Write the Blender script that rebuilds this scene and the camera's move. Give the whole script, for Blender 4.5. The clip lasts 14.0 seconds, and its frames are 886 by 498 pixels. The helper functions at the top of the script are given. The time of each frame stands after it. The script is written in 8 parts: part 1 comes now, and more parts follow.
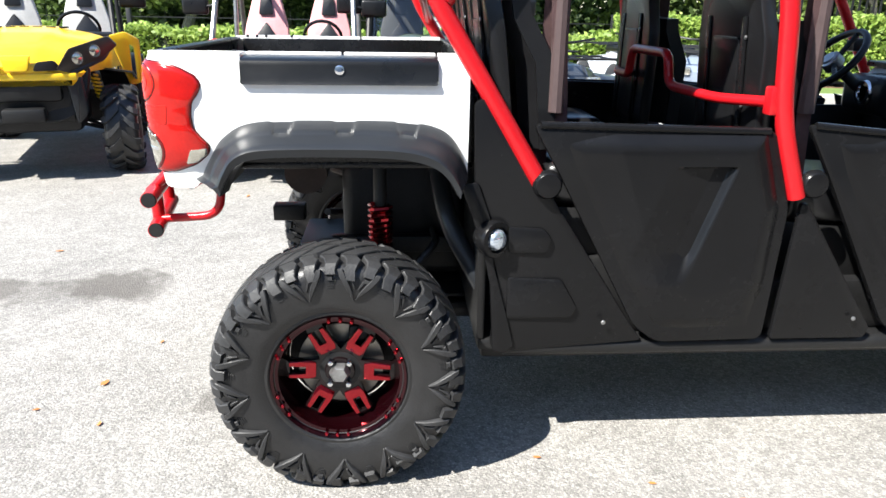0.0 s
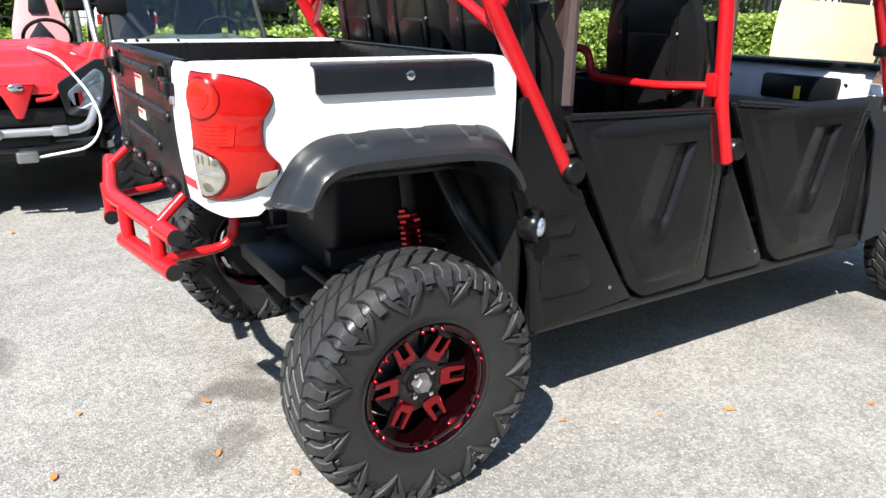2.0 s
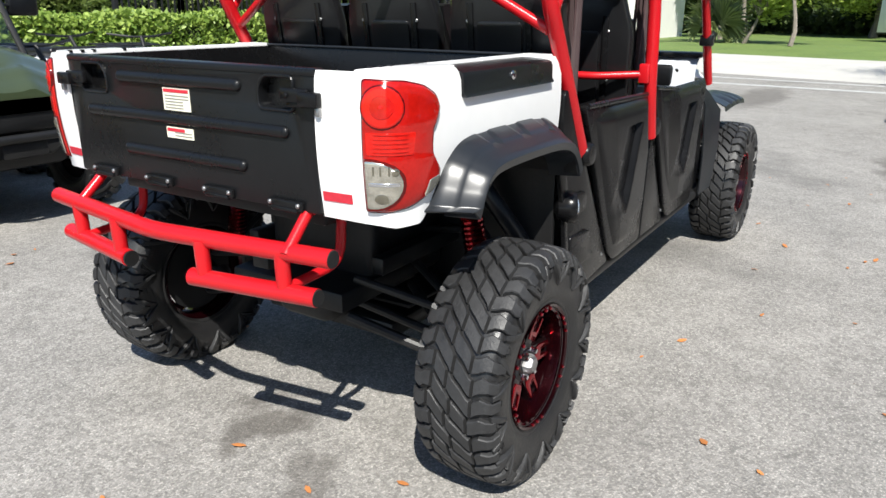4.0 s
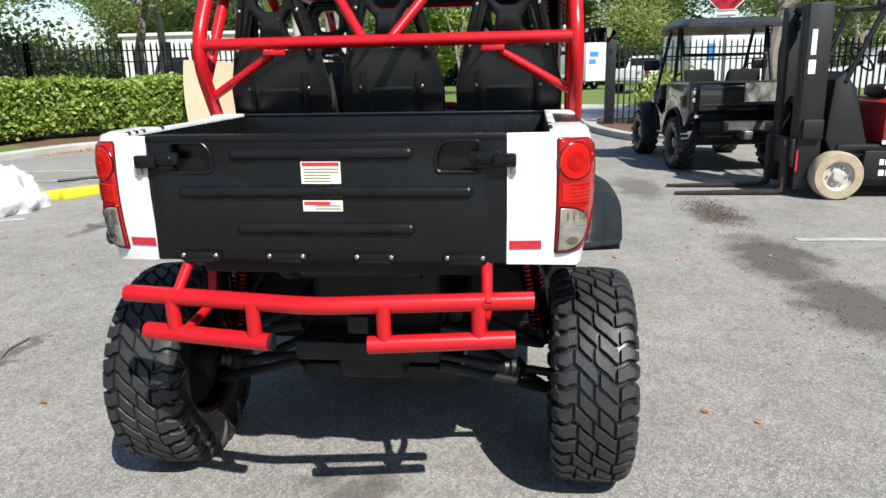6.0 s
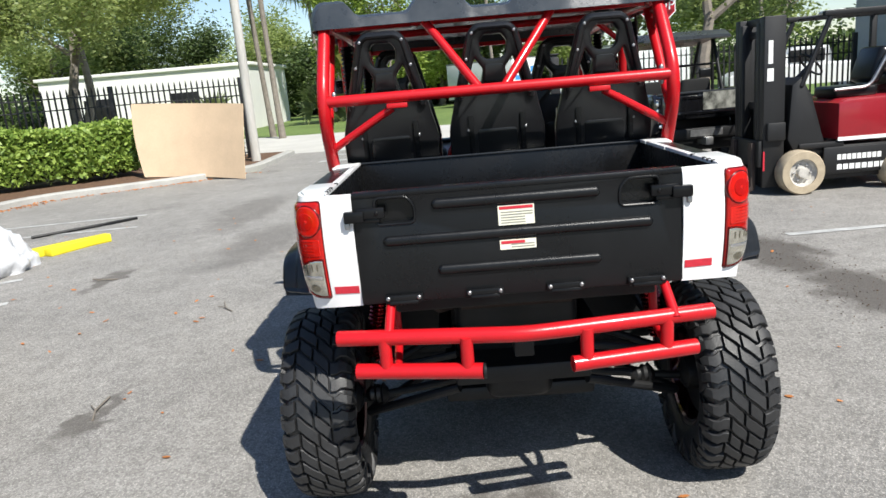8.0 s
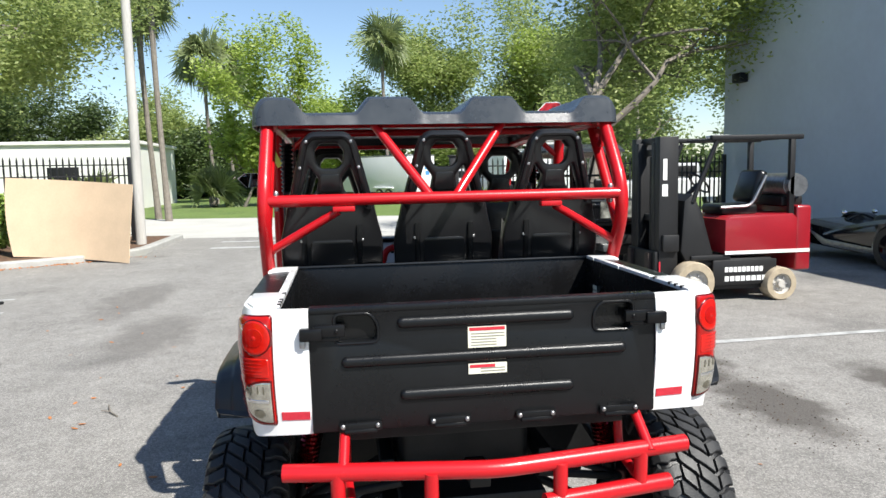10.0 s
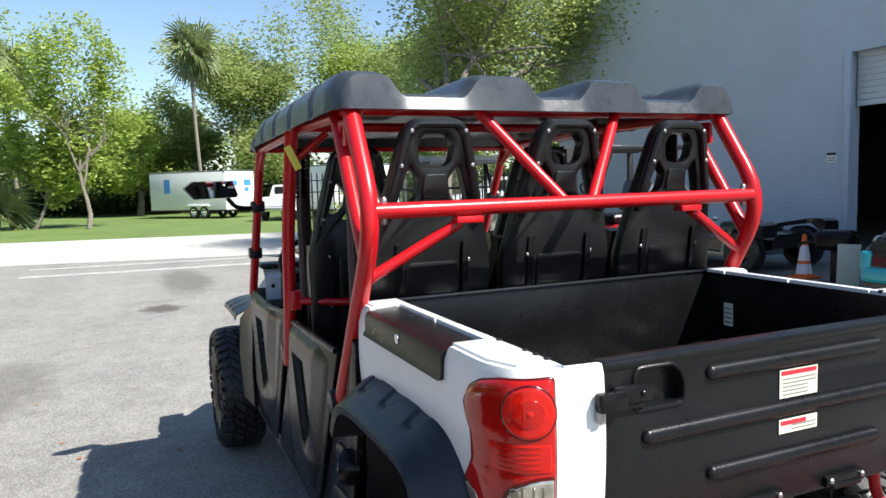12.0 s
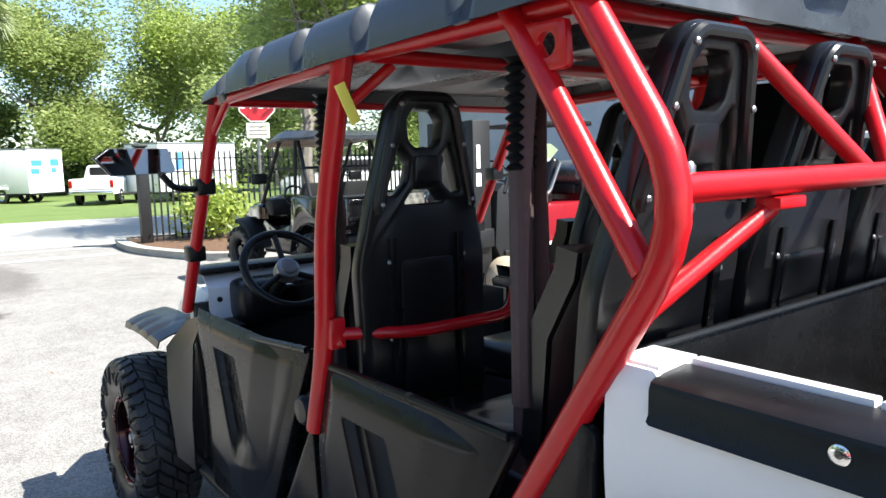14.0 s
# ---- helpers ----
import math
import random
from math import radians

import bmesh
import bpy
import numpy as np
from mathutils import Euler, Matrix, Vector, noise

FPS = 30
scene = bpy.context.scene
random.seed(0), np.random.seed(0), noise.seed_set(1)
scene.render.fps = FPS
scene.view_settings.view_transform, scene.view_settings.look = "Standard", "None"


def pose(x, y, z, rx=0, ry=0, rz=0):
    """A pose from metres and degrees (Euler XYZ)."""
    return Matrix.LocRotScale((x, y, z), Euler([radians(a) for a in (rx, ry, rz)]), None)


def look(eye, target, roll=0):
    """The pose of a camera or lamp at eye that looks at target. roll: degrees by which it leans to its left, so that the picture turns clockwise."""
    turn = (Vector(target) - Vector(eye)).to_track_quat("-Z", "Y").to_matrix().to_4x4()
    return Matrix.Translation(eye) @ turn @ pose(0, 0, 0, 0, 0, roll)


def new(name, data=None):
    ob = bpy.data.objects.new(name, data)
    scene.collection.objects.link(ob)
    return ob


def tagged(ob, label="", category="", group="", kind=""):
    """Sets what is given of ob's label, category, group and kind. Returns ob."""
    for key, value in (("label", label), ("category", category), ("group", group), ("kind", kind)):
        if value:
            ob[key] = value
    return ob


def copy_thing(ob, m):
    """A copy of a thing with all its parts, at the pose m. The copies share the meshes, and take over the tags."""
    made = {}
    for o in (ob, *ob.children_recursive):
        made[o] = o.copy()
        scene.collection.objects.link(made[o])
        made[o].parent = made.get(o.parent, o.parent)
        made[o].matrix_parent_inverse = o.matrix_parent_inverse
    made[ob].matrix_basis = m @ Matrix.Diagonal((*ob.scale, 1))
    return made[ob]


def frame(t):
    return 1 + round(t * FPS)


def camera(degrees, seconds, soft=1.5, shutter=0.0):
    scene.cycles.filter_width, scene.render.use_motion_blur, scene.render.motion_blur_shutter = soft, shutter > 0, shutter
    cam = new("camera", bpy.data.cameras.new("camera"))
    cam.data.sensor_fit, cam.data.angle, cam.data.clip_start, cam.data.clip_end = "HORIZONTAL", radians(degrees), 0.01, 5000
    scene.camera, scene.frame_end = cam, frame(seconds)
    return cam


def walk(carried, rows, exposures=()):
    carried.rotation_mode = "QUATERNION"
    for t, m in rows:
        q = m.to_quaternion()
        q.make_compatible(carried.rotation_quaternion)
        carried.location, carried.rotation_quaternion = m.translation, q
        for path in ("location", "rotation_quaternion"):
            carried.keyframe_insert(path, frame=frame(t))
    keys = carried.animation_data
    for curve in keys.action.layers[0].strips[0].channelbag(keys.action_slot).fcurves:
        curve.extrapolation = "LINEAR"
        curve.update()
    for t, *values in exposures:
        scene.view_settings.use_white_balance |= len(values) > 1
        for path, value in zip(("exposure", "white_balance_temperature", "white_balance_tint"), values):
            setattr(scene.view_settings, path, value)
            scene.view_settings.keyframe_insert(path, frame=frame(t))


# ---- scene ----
cam = camera(63.6, 14.0)
PATH = [
    (0, (0.166, -2.71, 1.377), (0.299, -0.818, 0.743), 0.8),
    (0.5, (-0.057, -2.592, 1.371), (0.182, -0.714, 0.725), 0.8),
    (1, (-0.365, -2.599, 1.382), (0.064, -0.74, 0.781), 1.2),
    (1.5, (-0.633, -2.486, 1.373), (0.113, -0.746, 0.728), 1.6),
    (2, (-0.921, -2.401, 1.386), (0.081, -0.792, 0.75), 0.8),
    (2.5, (-1.218, -2.324, 1.396), (-0.041, -0.847, 0.739), 0.2),
    (2.7, (-1.306, -2.248, 1.39), (-0.052, -0.832, 0.739), 0.4),
    (4.8, (-2.147, -1.251, 1.385), (-0.386, -0.509, 0.792), 0.0),
    (5, (-2.235, -1.15, 1.396), (-0.436, -0.489, 0.825), -0.1),
    (5.5, (-2.324, -0.86, 1.394), (-0.44, -0.419, 0.89), -0.8),
    (6, (-2.402, -0.547, 1.424), (-0.48, -0.303, 0.931), -1.2),
    (6.5, (-2.507, -0.279, 1.432), (-0.566, -0.198, 0.958), -2.1),
    (7, (-2.456, -0.028, 1.435), (-0.512, -0.079, 0.968), -2.8),
    (7.5, (-2.56, 0.141, 1.481), (-0.61, 0.083, 1.039), -4.2),
    (8, (-2.667, 0.191, 1.557), (-0.719, 0.244, 1.108), -4.9),
    (8.5, (-2.711, 0.139, 1.661), (-0.746, 0.147, 1.292), -1.8),
    (8.7, (-2.728, 0.126, 1.676), (-0.755, 0.099, 1.35), -1.2),
    (10.8, (-2.156, 0.772, 1.591), (-0.206, 0.373, 1.399), -1.4),
    (11, (-2.068, 0.872, 1.592), (-0.122, 0.444, 1.413), -1.4),
    (11.5, (-1.876, 1.132, 1.59), (0.036, 0.565, 1.432), -1.6),
    (12, (-1.595, 1.286, 1.593), (0.234, 0.497, 1.41), -1.7),
    (12.5, (-1.315, 1.457, 1.6), (0.469, 0.563, 1.469), -1.3),
    (13, (-1.047, 1.565, 1.578), (0.655, 0.529, 1.407), -1.9),
    (13.5, (-0.702, 1.563, 1.577), (0.912, 0.406, 1.339), -2.0),
    (14, (-0.338, 1.555, 1.572), (1.247, 0.36, 1.324), -1.6),
]
walk(cam, [(t, look(eye, target, roll)) for t, eye, target, roll in PATH], [(0, 1.56), (1.0, 1.30), (2.0, 1.28), (2.5, 1.17), (5, 0.70), (6, 0.65), (8, 0.65), (11, 0.88), (12.5, 1.08), (14, 1.55)])

# ---- light ----
SUN_DIR = Vector((-0.70, -0.49, 1.0)).normalized()
sun = new("sun", bpy.data.lights.new("sun", "SUN"))
sun.data.energy, sun.data.angle, sun.data.color = 5.0, radians(0.5), (0.99, 0.965, 0.90)
sun.matrix_world = look(SUN_DIR * 60, (0, 0, 0))
world = bpy.data.worlds.new("sky")
world.use_nodes = True
scene.world = world
sky = world.node_tree.nodes.new("ShaderNodeTexSky")
sky.sky_type, sky.sun_disc = "NISHITA", False
sky.sun_elevation = math.asin(SUN_DIR.z)
sky.sun_rotation = math.atan2(SUN_DIR.x, SUN_DIR.y)
sky.air_density, sky.dust_density, sky.ozone_density = 1.0, 0.35, 2.6
world.node_tree.nodes["Background"].inputs["Strength"].default_value = 0.096
world.node_tree.links.new(sky.outputs[0], world.node_tree.nodes["Background"].inputs[0])


# ---- materials ----
def mat(name, color, rough=0.6, metal=0.0, vary=0.0, scale=6.0, color2=None, bump=0.0, bscale=60.0, coat=0.0,
        spread=0.0, spec=0.5, trans=0.0, ior=1.45, speck=None, speck_scale=300.0, rvary=0.0, stretch=(1, 1, 1)):
    """A procedural surface: two scales of noise between two colours, fine relief, roughness wear."""
    m = bpy.data.materials.new(name)
    m.use_nodes = True
    nt = m.node_tree
    b = nt.nodes["Principled BSDF"]
    N, L = nt.nodes.new, nt.links.new
    c = (*color, 1)
    b.inputs["Base Color"].default_value = c
    b.inputs["Roughness"].default_value = rough
    b.inputs["Metallic"].default_value = metal
    b.inputs["Coat Weight"].default_value = coat
    b.inputs["Coat Roughness"].default_value = 0.06
    b.inputs["Specular IOR Level"].default_value = spec
    b.inputs["Transmission Weight"].default_value = trans
    b.inputs["IOR"].default_value = ior
    co = N("ShaderNodeTexCoord")
    mp = N("ShaderNodeMapping")
    mp.inputs["Scale"].default_value = stretch
    L(co.outputs["Object"], mp.inputs[0])
    last = None
    if vary > 0 or color2:
        n1, n2, mx = N("ShaderNodeTexNoise"), N("ShaderNodeTexNoise"), N("ShaderNodeMix")
        n1.inputs["Scale"].default_value, n1.inputs["Detail"].default_value = scale, 6
        n2.inputs["Scale"].default_value, n2.inputs["Detail"].default_value = scale * 9, 3
        L(mp.outputs[0], n1.inputs[0]), L(mp.outputs[0], n2.inputs[0])
        add = N("ShaderNodeMath")
        add.operation = "MULTIPLY_ADD"
        L(n2.outputs["Fac"], add.inputs[0])
        add.inputs[1].default_value = 0.5
        L(n1.outputs["Fac"], add.inputs[2])
        ramp = N("ShaderNodeMapRange")
        ramp.inputs["From Min"].default_value, ramp.inputs["From Max"].default_value = 0.5, 1.0
        L(add.outputs[0], ramp.inputs[0])
        mx.data_type = "RGBA"
        c2 = color2 or tuple(max(0.0, v * (1 - vary)) for v in color)
        mx.inputs["A"].default_value, mx.inputs["B"].default_value = (*c2, 1), c
        L(ramp.outputs[0], mx.inputs["Factor"])
        last = mx.outputs["Result"]
        if rvary > 0:
            rr = N("ShaderNodeMapRange")
            rr.inputs["To Min"].default_value, rr.inputs["To Max"].default_value = rough - rvary, rough + rvary
            L(ramp.outputs[0], rr.inputs[0])
            L(rr.outputs[0], b.inputs["Roughness"])
    if spread > 0:
        oi, hs = N("ShaderNodeObjectInfo"), N("ShaderNodeHueSaturation")
        gi, sm, vr = N("ShaderNodeNewGeometry"), N("ShaderNodeMath"), N("ShaderNodeMapRange")
        sm.operation = "ADD"
        L(oi.outputs["Random"], sm.inputs[0]), L(gi.outputs["Random Per Island"], sm.inputs[1])
        vr.inputs["From Max"].default_value = 2.0
        vr.inputs["To Min"].default_value, vr.inputs["To Max"].default_value = 1 - spread, 1 + spread
        L(sm.outputs[0], vr.inputs[0]), L(vr.outputs[0], hs.inputs["Value"])
        if last is None:
            hs.inputs["Color"].default_value = c
        else:
            L(last, hs.inputs["Color"])
        last = hs.outputs[0]
    if speck:
        v, mr, mx = N("ShaderNodeTexNoise"), N("ShaderNodeMapRange"), N("ShaderNodeMix")
        v.inputs["Scale"].default_value, v.inputs["Detail"].default_value = speck_scale, 2
        L(mp.outputs[0], v.inputs[0])
        mr.inputs["From Min"].default_value, mr.inputs["From Max"].default_value = 0.52, 0.68
        L(v.outputs["Fac"], mr.inputs[0])
        mx.data_type = "RGBA"
        L(mr.outputs[0], mx.inputs["Factor"])
        if last is None:
            mx.inputs["A"].default_value = c
        else:
            L(last, mx.inputs["A"])
        mx.inputs["B"].default_value = (*speck, 1)
        last = mx.outputs["Result"]
    if last is not None:
        L(last, b.inputs["Base Color"])
    if bump > 0:
        nb, bp = N("ShaderNodeTexNoise"), N("ShaderNodeBump")
        nb.inputs["Scale"].default_value, nb.inputs["Detail"].default_value = bscale, 4
        L(mp.outputs[0], nb.inputs[0])
        bp.inputs["Strength"].default_value, bp.inputs["Distance"].default_value = bump, 0.01
        L(nb.outputs["Fac"], bp.inputs["Height"])
        L(bp.outputs[0], b.inputs["Normal"])
    return m


def leafy(name, a, b2, trans=0.35):
    """Leaves: two greens that vary clump by clump, with light coming through."""
    m = bpy.data.materials.new(name)
    m.use_nodes = True
    nt = m.node_tree
    N, L = nt.nodes.new, nt.links.new
    p = nt.nodes["Principled BSDF"]
    g, mx, tr, ad = N("ShaderNodeNewGeometry"), N("ShaderNodeMix"), N("ShaderNodeBsdfTranslucent"), N("ShaderNodeMixShader")
    mx.data_type = "RGBA"
    mx.inputs["A"].default_value, mx.inputs["B"].default_value = (*a, 1), (*b2, 1)
    L(g.outputs["Random Per Island"], mx.inputs["Factor"])
    L(mx.outputs["Result"], p.inputs["Base Color"]), L(mx.outputs["Result"], tr.inputs["Color"])
    p.inputs["Roughness"].default_value = 0.5
    ad.inputs[0].default_value = trans
    L(p.outputs[0], ad.inputs[1]), L(tr.outputs[0], ad.inputs[2])
    L(ad.outputs[0], nt.nodes["Material Output"].inputs[0])
    return m


M_RED = mat("red_powder_coat", (0.50, 0.008, 0.013), 0.30, vary=0.15, scale=8, spec=0.4, bump=0.05, bscale=220, coat=0.2)
M_WHITE = mat("white_body_plastic", (0.80, 0.80, 0.79), 0.3, vary=0.05, scale=3, coat=0.3)
M_BLACK = mat("black_textured_plastic", (0.0075, 0.008, 0.009), 0.31, spec=0.34, vary=0.3, scale=5, bump=0.10, bscale=420, rvary=0.06)
M_SATIN = mat("satin_black_panel", (0.0078, 0.0078, 0.0085), 0.25, spec=0.24, vary=0.25, scale=4, bump=0.03, bscale=300, rvary=0.05)
M_FLARE = mat("grey_black_flare_plastic", (0.017, 0.019, 0.022), 0.30, spec=0.5, vary=0.2, scale=6, bump=0.03, bscale=400)
M_ROOF = mat("weathered_black_roof_plastic", (0.042, 0.048, 0.055), 0.31, spec=0.75, vary=0.35, scale=4, bump=0.08, bscale=350, rvary=0.08)
M_LINER = mat("black_bed_liner", (0.0065, 0.0065, 0.007), 0.24, spec=0.36, vary=0.3, scale=7, bump=0.12, bscale=200, rvary=0.1)
M_DARK = mat("dark_chassis_steel", (0.014, 0.014, 0.0145), 0.45, spec=0.35, vary=0.4, scale=9, bump=0.1)
M_RUBBER = mat("tyre_rubber", (0.016, 0.0158, 0.0165), 0.40, spec=0.6, vary=0.45, scale=9, bump=0.12, bscale=160, rvary=0.1)
M_TREAD = mat("dusty_tread_rubber", (0.031, 0.031, 0.032), 0.50, spec=0.45, vary=0.45, scale=9, bump=0.15, bscale=160, rvary=0.1)
M_BARREL = mat("burgundy_alloy_barrel", (0.034, 0.004, 0.007), 0.16, metal=0.85, coat=0.4)
M_RIM = mat("gloss_black_alloy", (0.007, 0.0035, 0.004), 0.12, metal=0.1, spec=0.3, coat=0.3)
M_RIMRED = mat("candy_red_alloy", (0.34, 0.004, 0.012), 0.14, metal=0.95, coat=0.6)
M_CHROME = mat("bright_chrome", (0.75, 0.76, 0.78), 0.12, metal=1.0)
M_STEEL = mat("worn_steel", (0.42, 0.42, 0.42), 0.4, metal=0.9, vary=0.4, scale=20)
M_RUST = mat("heat_stained_steel", (0.06, 0.042, 0.036), 0.6, metal=0.3, vary=0.5, scale=14)
M_TAIL = mat("red_lamp_lens", (0.44, 0.008, 0.005), 0.07, spec=0.35, coat=0.35, vary=0.35, scale=14)
M_TAILEDGE = mat("dark_red_lens_seal", (0.10, 0.002, 0.002), 0.2, vary=0.3)
M_TAIL2 = mat("bright_red_reflector", (0.56, 0.011, 0.006), 0.10, spec=0.35, coat=0.3, vary=0.25, scale=60)
M_CLEAR = mat("smoked_clear_lens", (0.66, 0.63, 0.54), 0.14, coat=0.7, vary=0.55, scale=30, metal=0.75, bump=0.05, bscale=70)
M_SMOKE = mat("smoky_reflector", (0.30, 0.28, 0.22), 0.12, metal=0.8, vary=0.4, scale=40)
M_DISC = mat("brake_disc_steel", (0.30, 0.28, 0.25), 0.35, metal=0.7, vary=0.2, scale=20)
M_SEAT = mat("black_seat_shell", (0.010, 0.010, 0.011), 0.28, spec=0.5, vary=0.3, scale=6, bump=0.06, bscale=250)
M_BELT = mat("maroon_brown_webbing", (0.085, 0.045, 0.045), 0.8, vary=0.3, scale=60, bump=0.2, bscale=500)
M_LABEL = mat("cream_sticker", (0.78, 0.76, 0.62), 0.4, vary=0.06, scale=40)
M_INK = mat("grey_print", (0.25, 0.24, 0.2), 0.5)
M_REFL = mat("red_reflective_tape", (0.58, 0.03, 0.05), 0.35, vary=0.2, scale=90)
M_GLASS = mat("clear_glass", (0.9, 0.93, 0.93), 0.03, trans=1.0)
M_MIRROR = mat("mirror_glass", (0.9, 0.9, 0.9), 0.02, metal=1.0)


# ---- mesh helpers ----
def sharpen(bm, angle=33):
    bm.normal_update()
    lim = radians(angle)
    for f in bm.faces:
        f.smooth = True
    for e in bm.edges:
        if len(e.link_faces) != 2 or e.calc_face_angle(0.0) > lim:
            e.smooth = False


def part(name, bm, material, parent=None, label="", angle=33):
    """Links a bmesh as one mesh object, under a thing or a part."""
    bmesh.ops.recalc_face_normals(bm, faces=bm.faces[:])
    sharpen(bm, angle)
    me = bpy.data.meshes.new(name)
    bm.to_mesh(me)
    bm.free()
    me.materials.append(material)
    ob = new(name, me)
    if parent is not None:
        ob.parent = parent
    if label:
        ob["label"] = label
    return ob


def mesh_ob(name, verts, faces, material, parent=None, smooth=False):
    me = bpy.data.meshes.new(name)
    me.from_pydata(verts, [], faces)
    me.update()
    if smooth:
        me.polygons.foreach_set("use_smooth", [True] * len(me.polygons))
    me.materials.append(material)
    ob = new(name, me)
    if parent is not None:
        ob.parent = parent
    return ob


def share(ob, m, parent=None):
    """A second object on the same mesh."""
    o = new(ob.name.split(".")[0], ob.data)
    o.parent = parent or ob.parent
    o.matrix_basis = m
    return o


def thing(name, label, category, m=None, group="", kind=""):
    e = new(name)
    e.empty_display_size = 0.1
    if m is not None:
        e.matrix_basis = m
    return tagged(e, label, category, group, kind)


def slab(lo, hi, bevel=0.0, bm=None, segs=2, m=None):
    """A box from corner to corner, its edges rounded."""
    out = bm if bm is not None else bmesh.new()
    t = bmesh.new()
    bmesh.ops.create_cube(t, size=1)
    for v in t.verts:
        v.co = Vector([lo[i] + (v.co[i] + 0.5) * (hi[i] - lo[i]) for i in range(3)])
    if bevel > 0:
        bmesh.ops.bevel(t, geom=t.edges[:], offset=bevel, segments=segs, affect="EDGES", profile=0.5)
    if m is not None:
        bmesh.ops.transform(t, matrix=m, verts=t.verts)
    return merge(out, t)


def merge(out, t):
    vs = {v: out.verts.new(v.co) for v in t.verts}
    for f in t.faces:
        try:
            out.faces.new([vs[v] for v in f.verts])
        except ValueError:
            pass
    t.free()
    return out


def fillet(points, r, steps=5):
    """Rounds the corners of an open polyline."""
    pts = [Vector(p) for p in points]
    if r <= 0 or len(pts) < 3:
        return pts
    out = [pts[0]]
    for a, b, c in zip(pts, pts[1:], pts[2:]):
        u, w = a - b, c - b
        d = min(r, u.length * 0.45, w.length * 0.45)
        p, q = b + u.normalized() * d, b + w.normalized() * d
        for i in range(steps + 1):
            s = i / steps
            out.append(p * (1 - s) ** 2 + b * 2 * s * (1 - s) + q * s * s)
    out.append(pts[-1])
    return out


def tube(points, radius, bend=0.0, sides=12, bm=None, closed=False, radii=None):
    """A round bar along a polyline, capped."""
    out = bm if bm is not None else bmesh.new()
    pts = fillet(points, bend)
    n = len(pts)
    up = None
    rings = []
    for i, p in enumerate(pts):
        if closed:
            d = (pts[(i + 1) % n] - pts[i - 1]).normalized()
        else:
            d = (pts[min(i + 1, n - 1)] - pts[max(i - 1, 0)]).normalized()
        if up is None:
            up = d.orthogonal().normalized()
        up = (up - d * up.dot(d)).normalized()
        side = d.cross(up)
        r = radii[min(i, len(radii) - 1)] if radii else radius
        rings.append([out.verts.new(p + (up * math.cos(a) + side * math.sin(a)) * r)
                      for a in (2 * math.pi * k / sides for k in range(sides))])
    pairs = list(zip(rings, rings[1:])) + ([(rings[-1], rings[0])] if closed else [])
    for a, b in pairs:
        for k in range(sides):
            out.faces.new((a[k], a[(k + 1) % sides], b[(k + 1) % sides], b[k]))
    if not closed:
        out.faces.new(rings[0][::-1]), out.faces.new(rings[-1])
    return out


def lathe(profile, segs=48, bm=None, axis="y", closed=False, m=None):
    """Turns (radius, along) points round an axis."""
    out = bm if bm is not None else bmesh.new()
    t = bmesh.new()
    rings = []
    for r, h in profile:
        ring = []
        for k in range(segs):
            a = 2 * math.pi * k / segs
            c, s = r * math.cos(a), r * math.sin(a)
            ring.append(t.verts.new({"y": (c, h, s), "z": (c, s, h), "x": (h, c, s)}[axis]))
        rings.append(ring)
    pairs = list(zip(rings, rings[1:])) + ([(rings[-1], rings[0])] if closed else [])
    for a, b in pairs:
        for k in range(segs):
            t.faces.new((a[k], a[(k + 1) % segs], b[(k + 1) % segs], b[k]))
    if not closed:
        for ring in (rings[0], rings[-1]):
            t.faces.new(ring)
    if m is not None:
        bmesh.ops.transform(t, matrix=m, verts=t.verts)
    return merge(out, t)


def plate(outer, holes=(), depth=0.02, place=None, bevel=0.0, bm=None):
    """A flat sheet from outlines in its own plane, with holes, given thickness; place maps (u, v, w) to the world."""
    out = bm if bm is not None else bmesh.new()
    t = bmesh.new()
    for loop in (outer, *holes):
        vs = [t.verts.new((u, v, 0)) for u, v in loop]
        for a, b in zip(vs, vs[1:] + vs[:1]):
            t.edges.new((a, b))
    bmesh.ops.triangle_fill(t, edges=t.edges[:], use_beauty=True)
    bmesh.ops.dissolve_limit(t, angle_limit=0.01, verts=t.verts, edges=t.edges)
    ex = bmesh.ops.extrude_face_region(t, geom=t.faces[:])
    for v in (g for g in ex["geom"] if isinstance(g, bmesh.types.BMVert)):
        v.co.z += depth
    if bevel > 0:
        t.normal_update()
        rim = [e for e in t.edges if len(e.link_faces) == 2 and e.calc_face_angle(0) > 1.0
               and abs(e.verts[0].co.z - e.verts[1].co.z) < 1e-5]
        bmesh.ops.bevel(t, geom=rim, offset=bevel, segments=2, affect="EDGES", profile=0.5)
    if place is not None:
        for v in t.verts:
            v.co = Vector(place(*v.co))
    return merge(out, t)


def loft(sections, bm=None, closed=False, cap=False):
    """Skins rows of points, each row as long as the next."""
    out = bm if bm is not None else bmesh.new()
    rows = [[out.verts.new(p) for p in s] for s in sections]
    n = len(rows[0])
    for a, b in zip(rows, rows[1:]):
        for k in range(n if closed else n - 1):
            out.faces.new((a[k], a[(k + 1) % n], b[(k + 1) % n], b[k]))
    if cap and closed:
        out.faces.new(rows[0][::-1]), out.faces.new(rows[-1])
    return out


def thicken(bm, d):
    """Gives an open skin a thickness, away from its normals."""
    bmesh.ops.recalc_face_normals(bm, faces=bm.faces[:])
    bmesh.ops.solidify(bm, geom=bm.faces[:], thickness=d)
    return bm


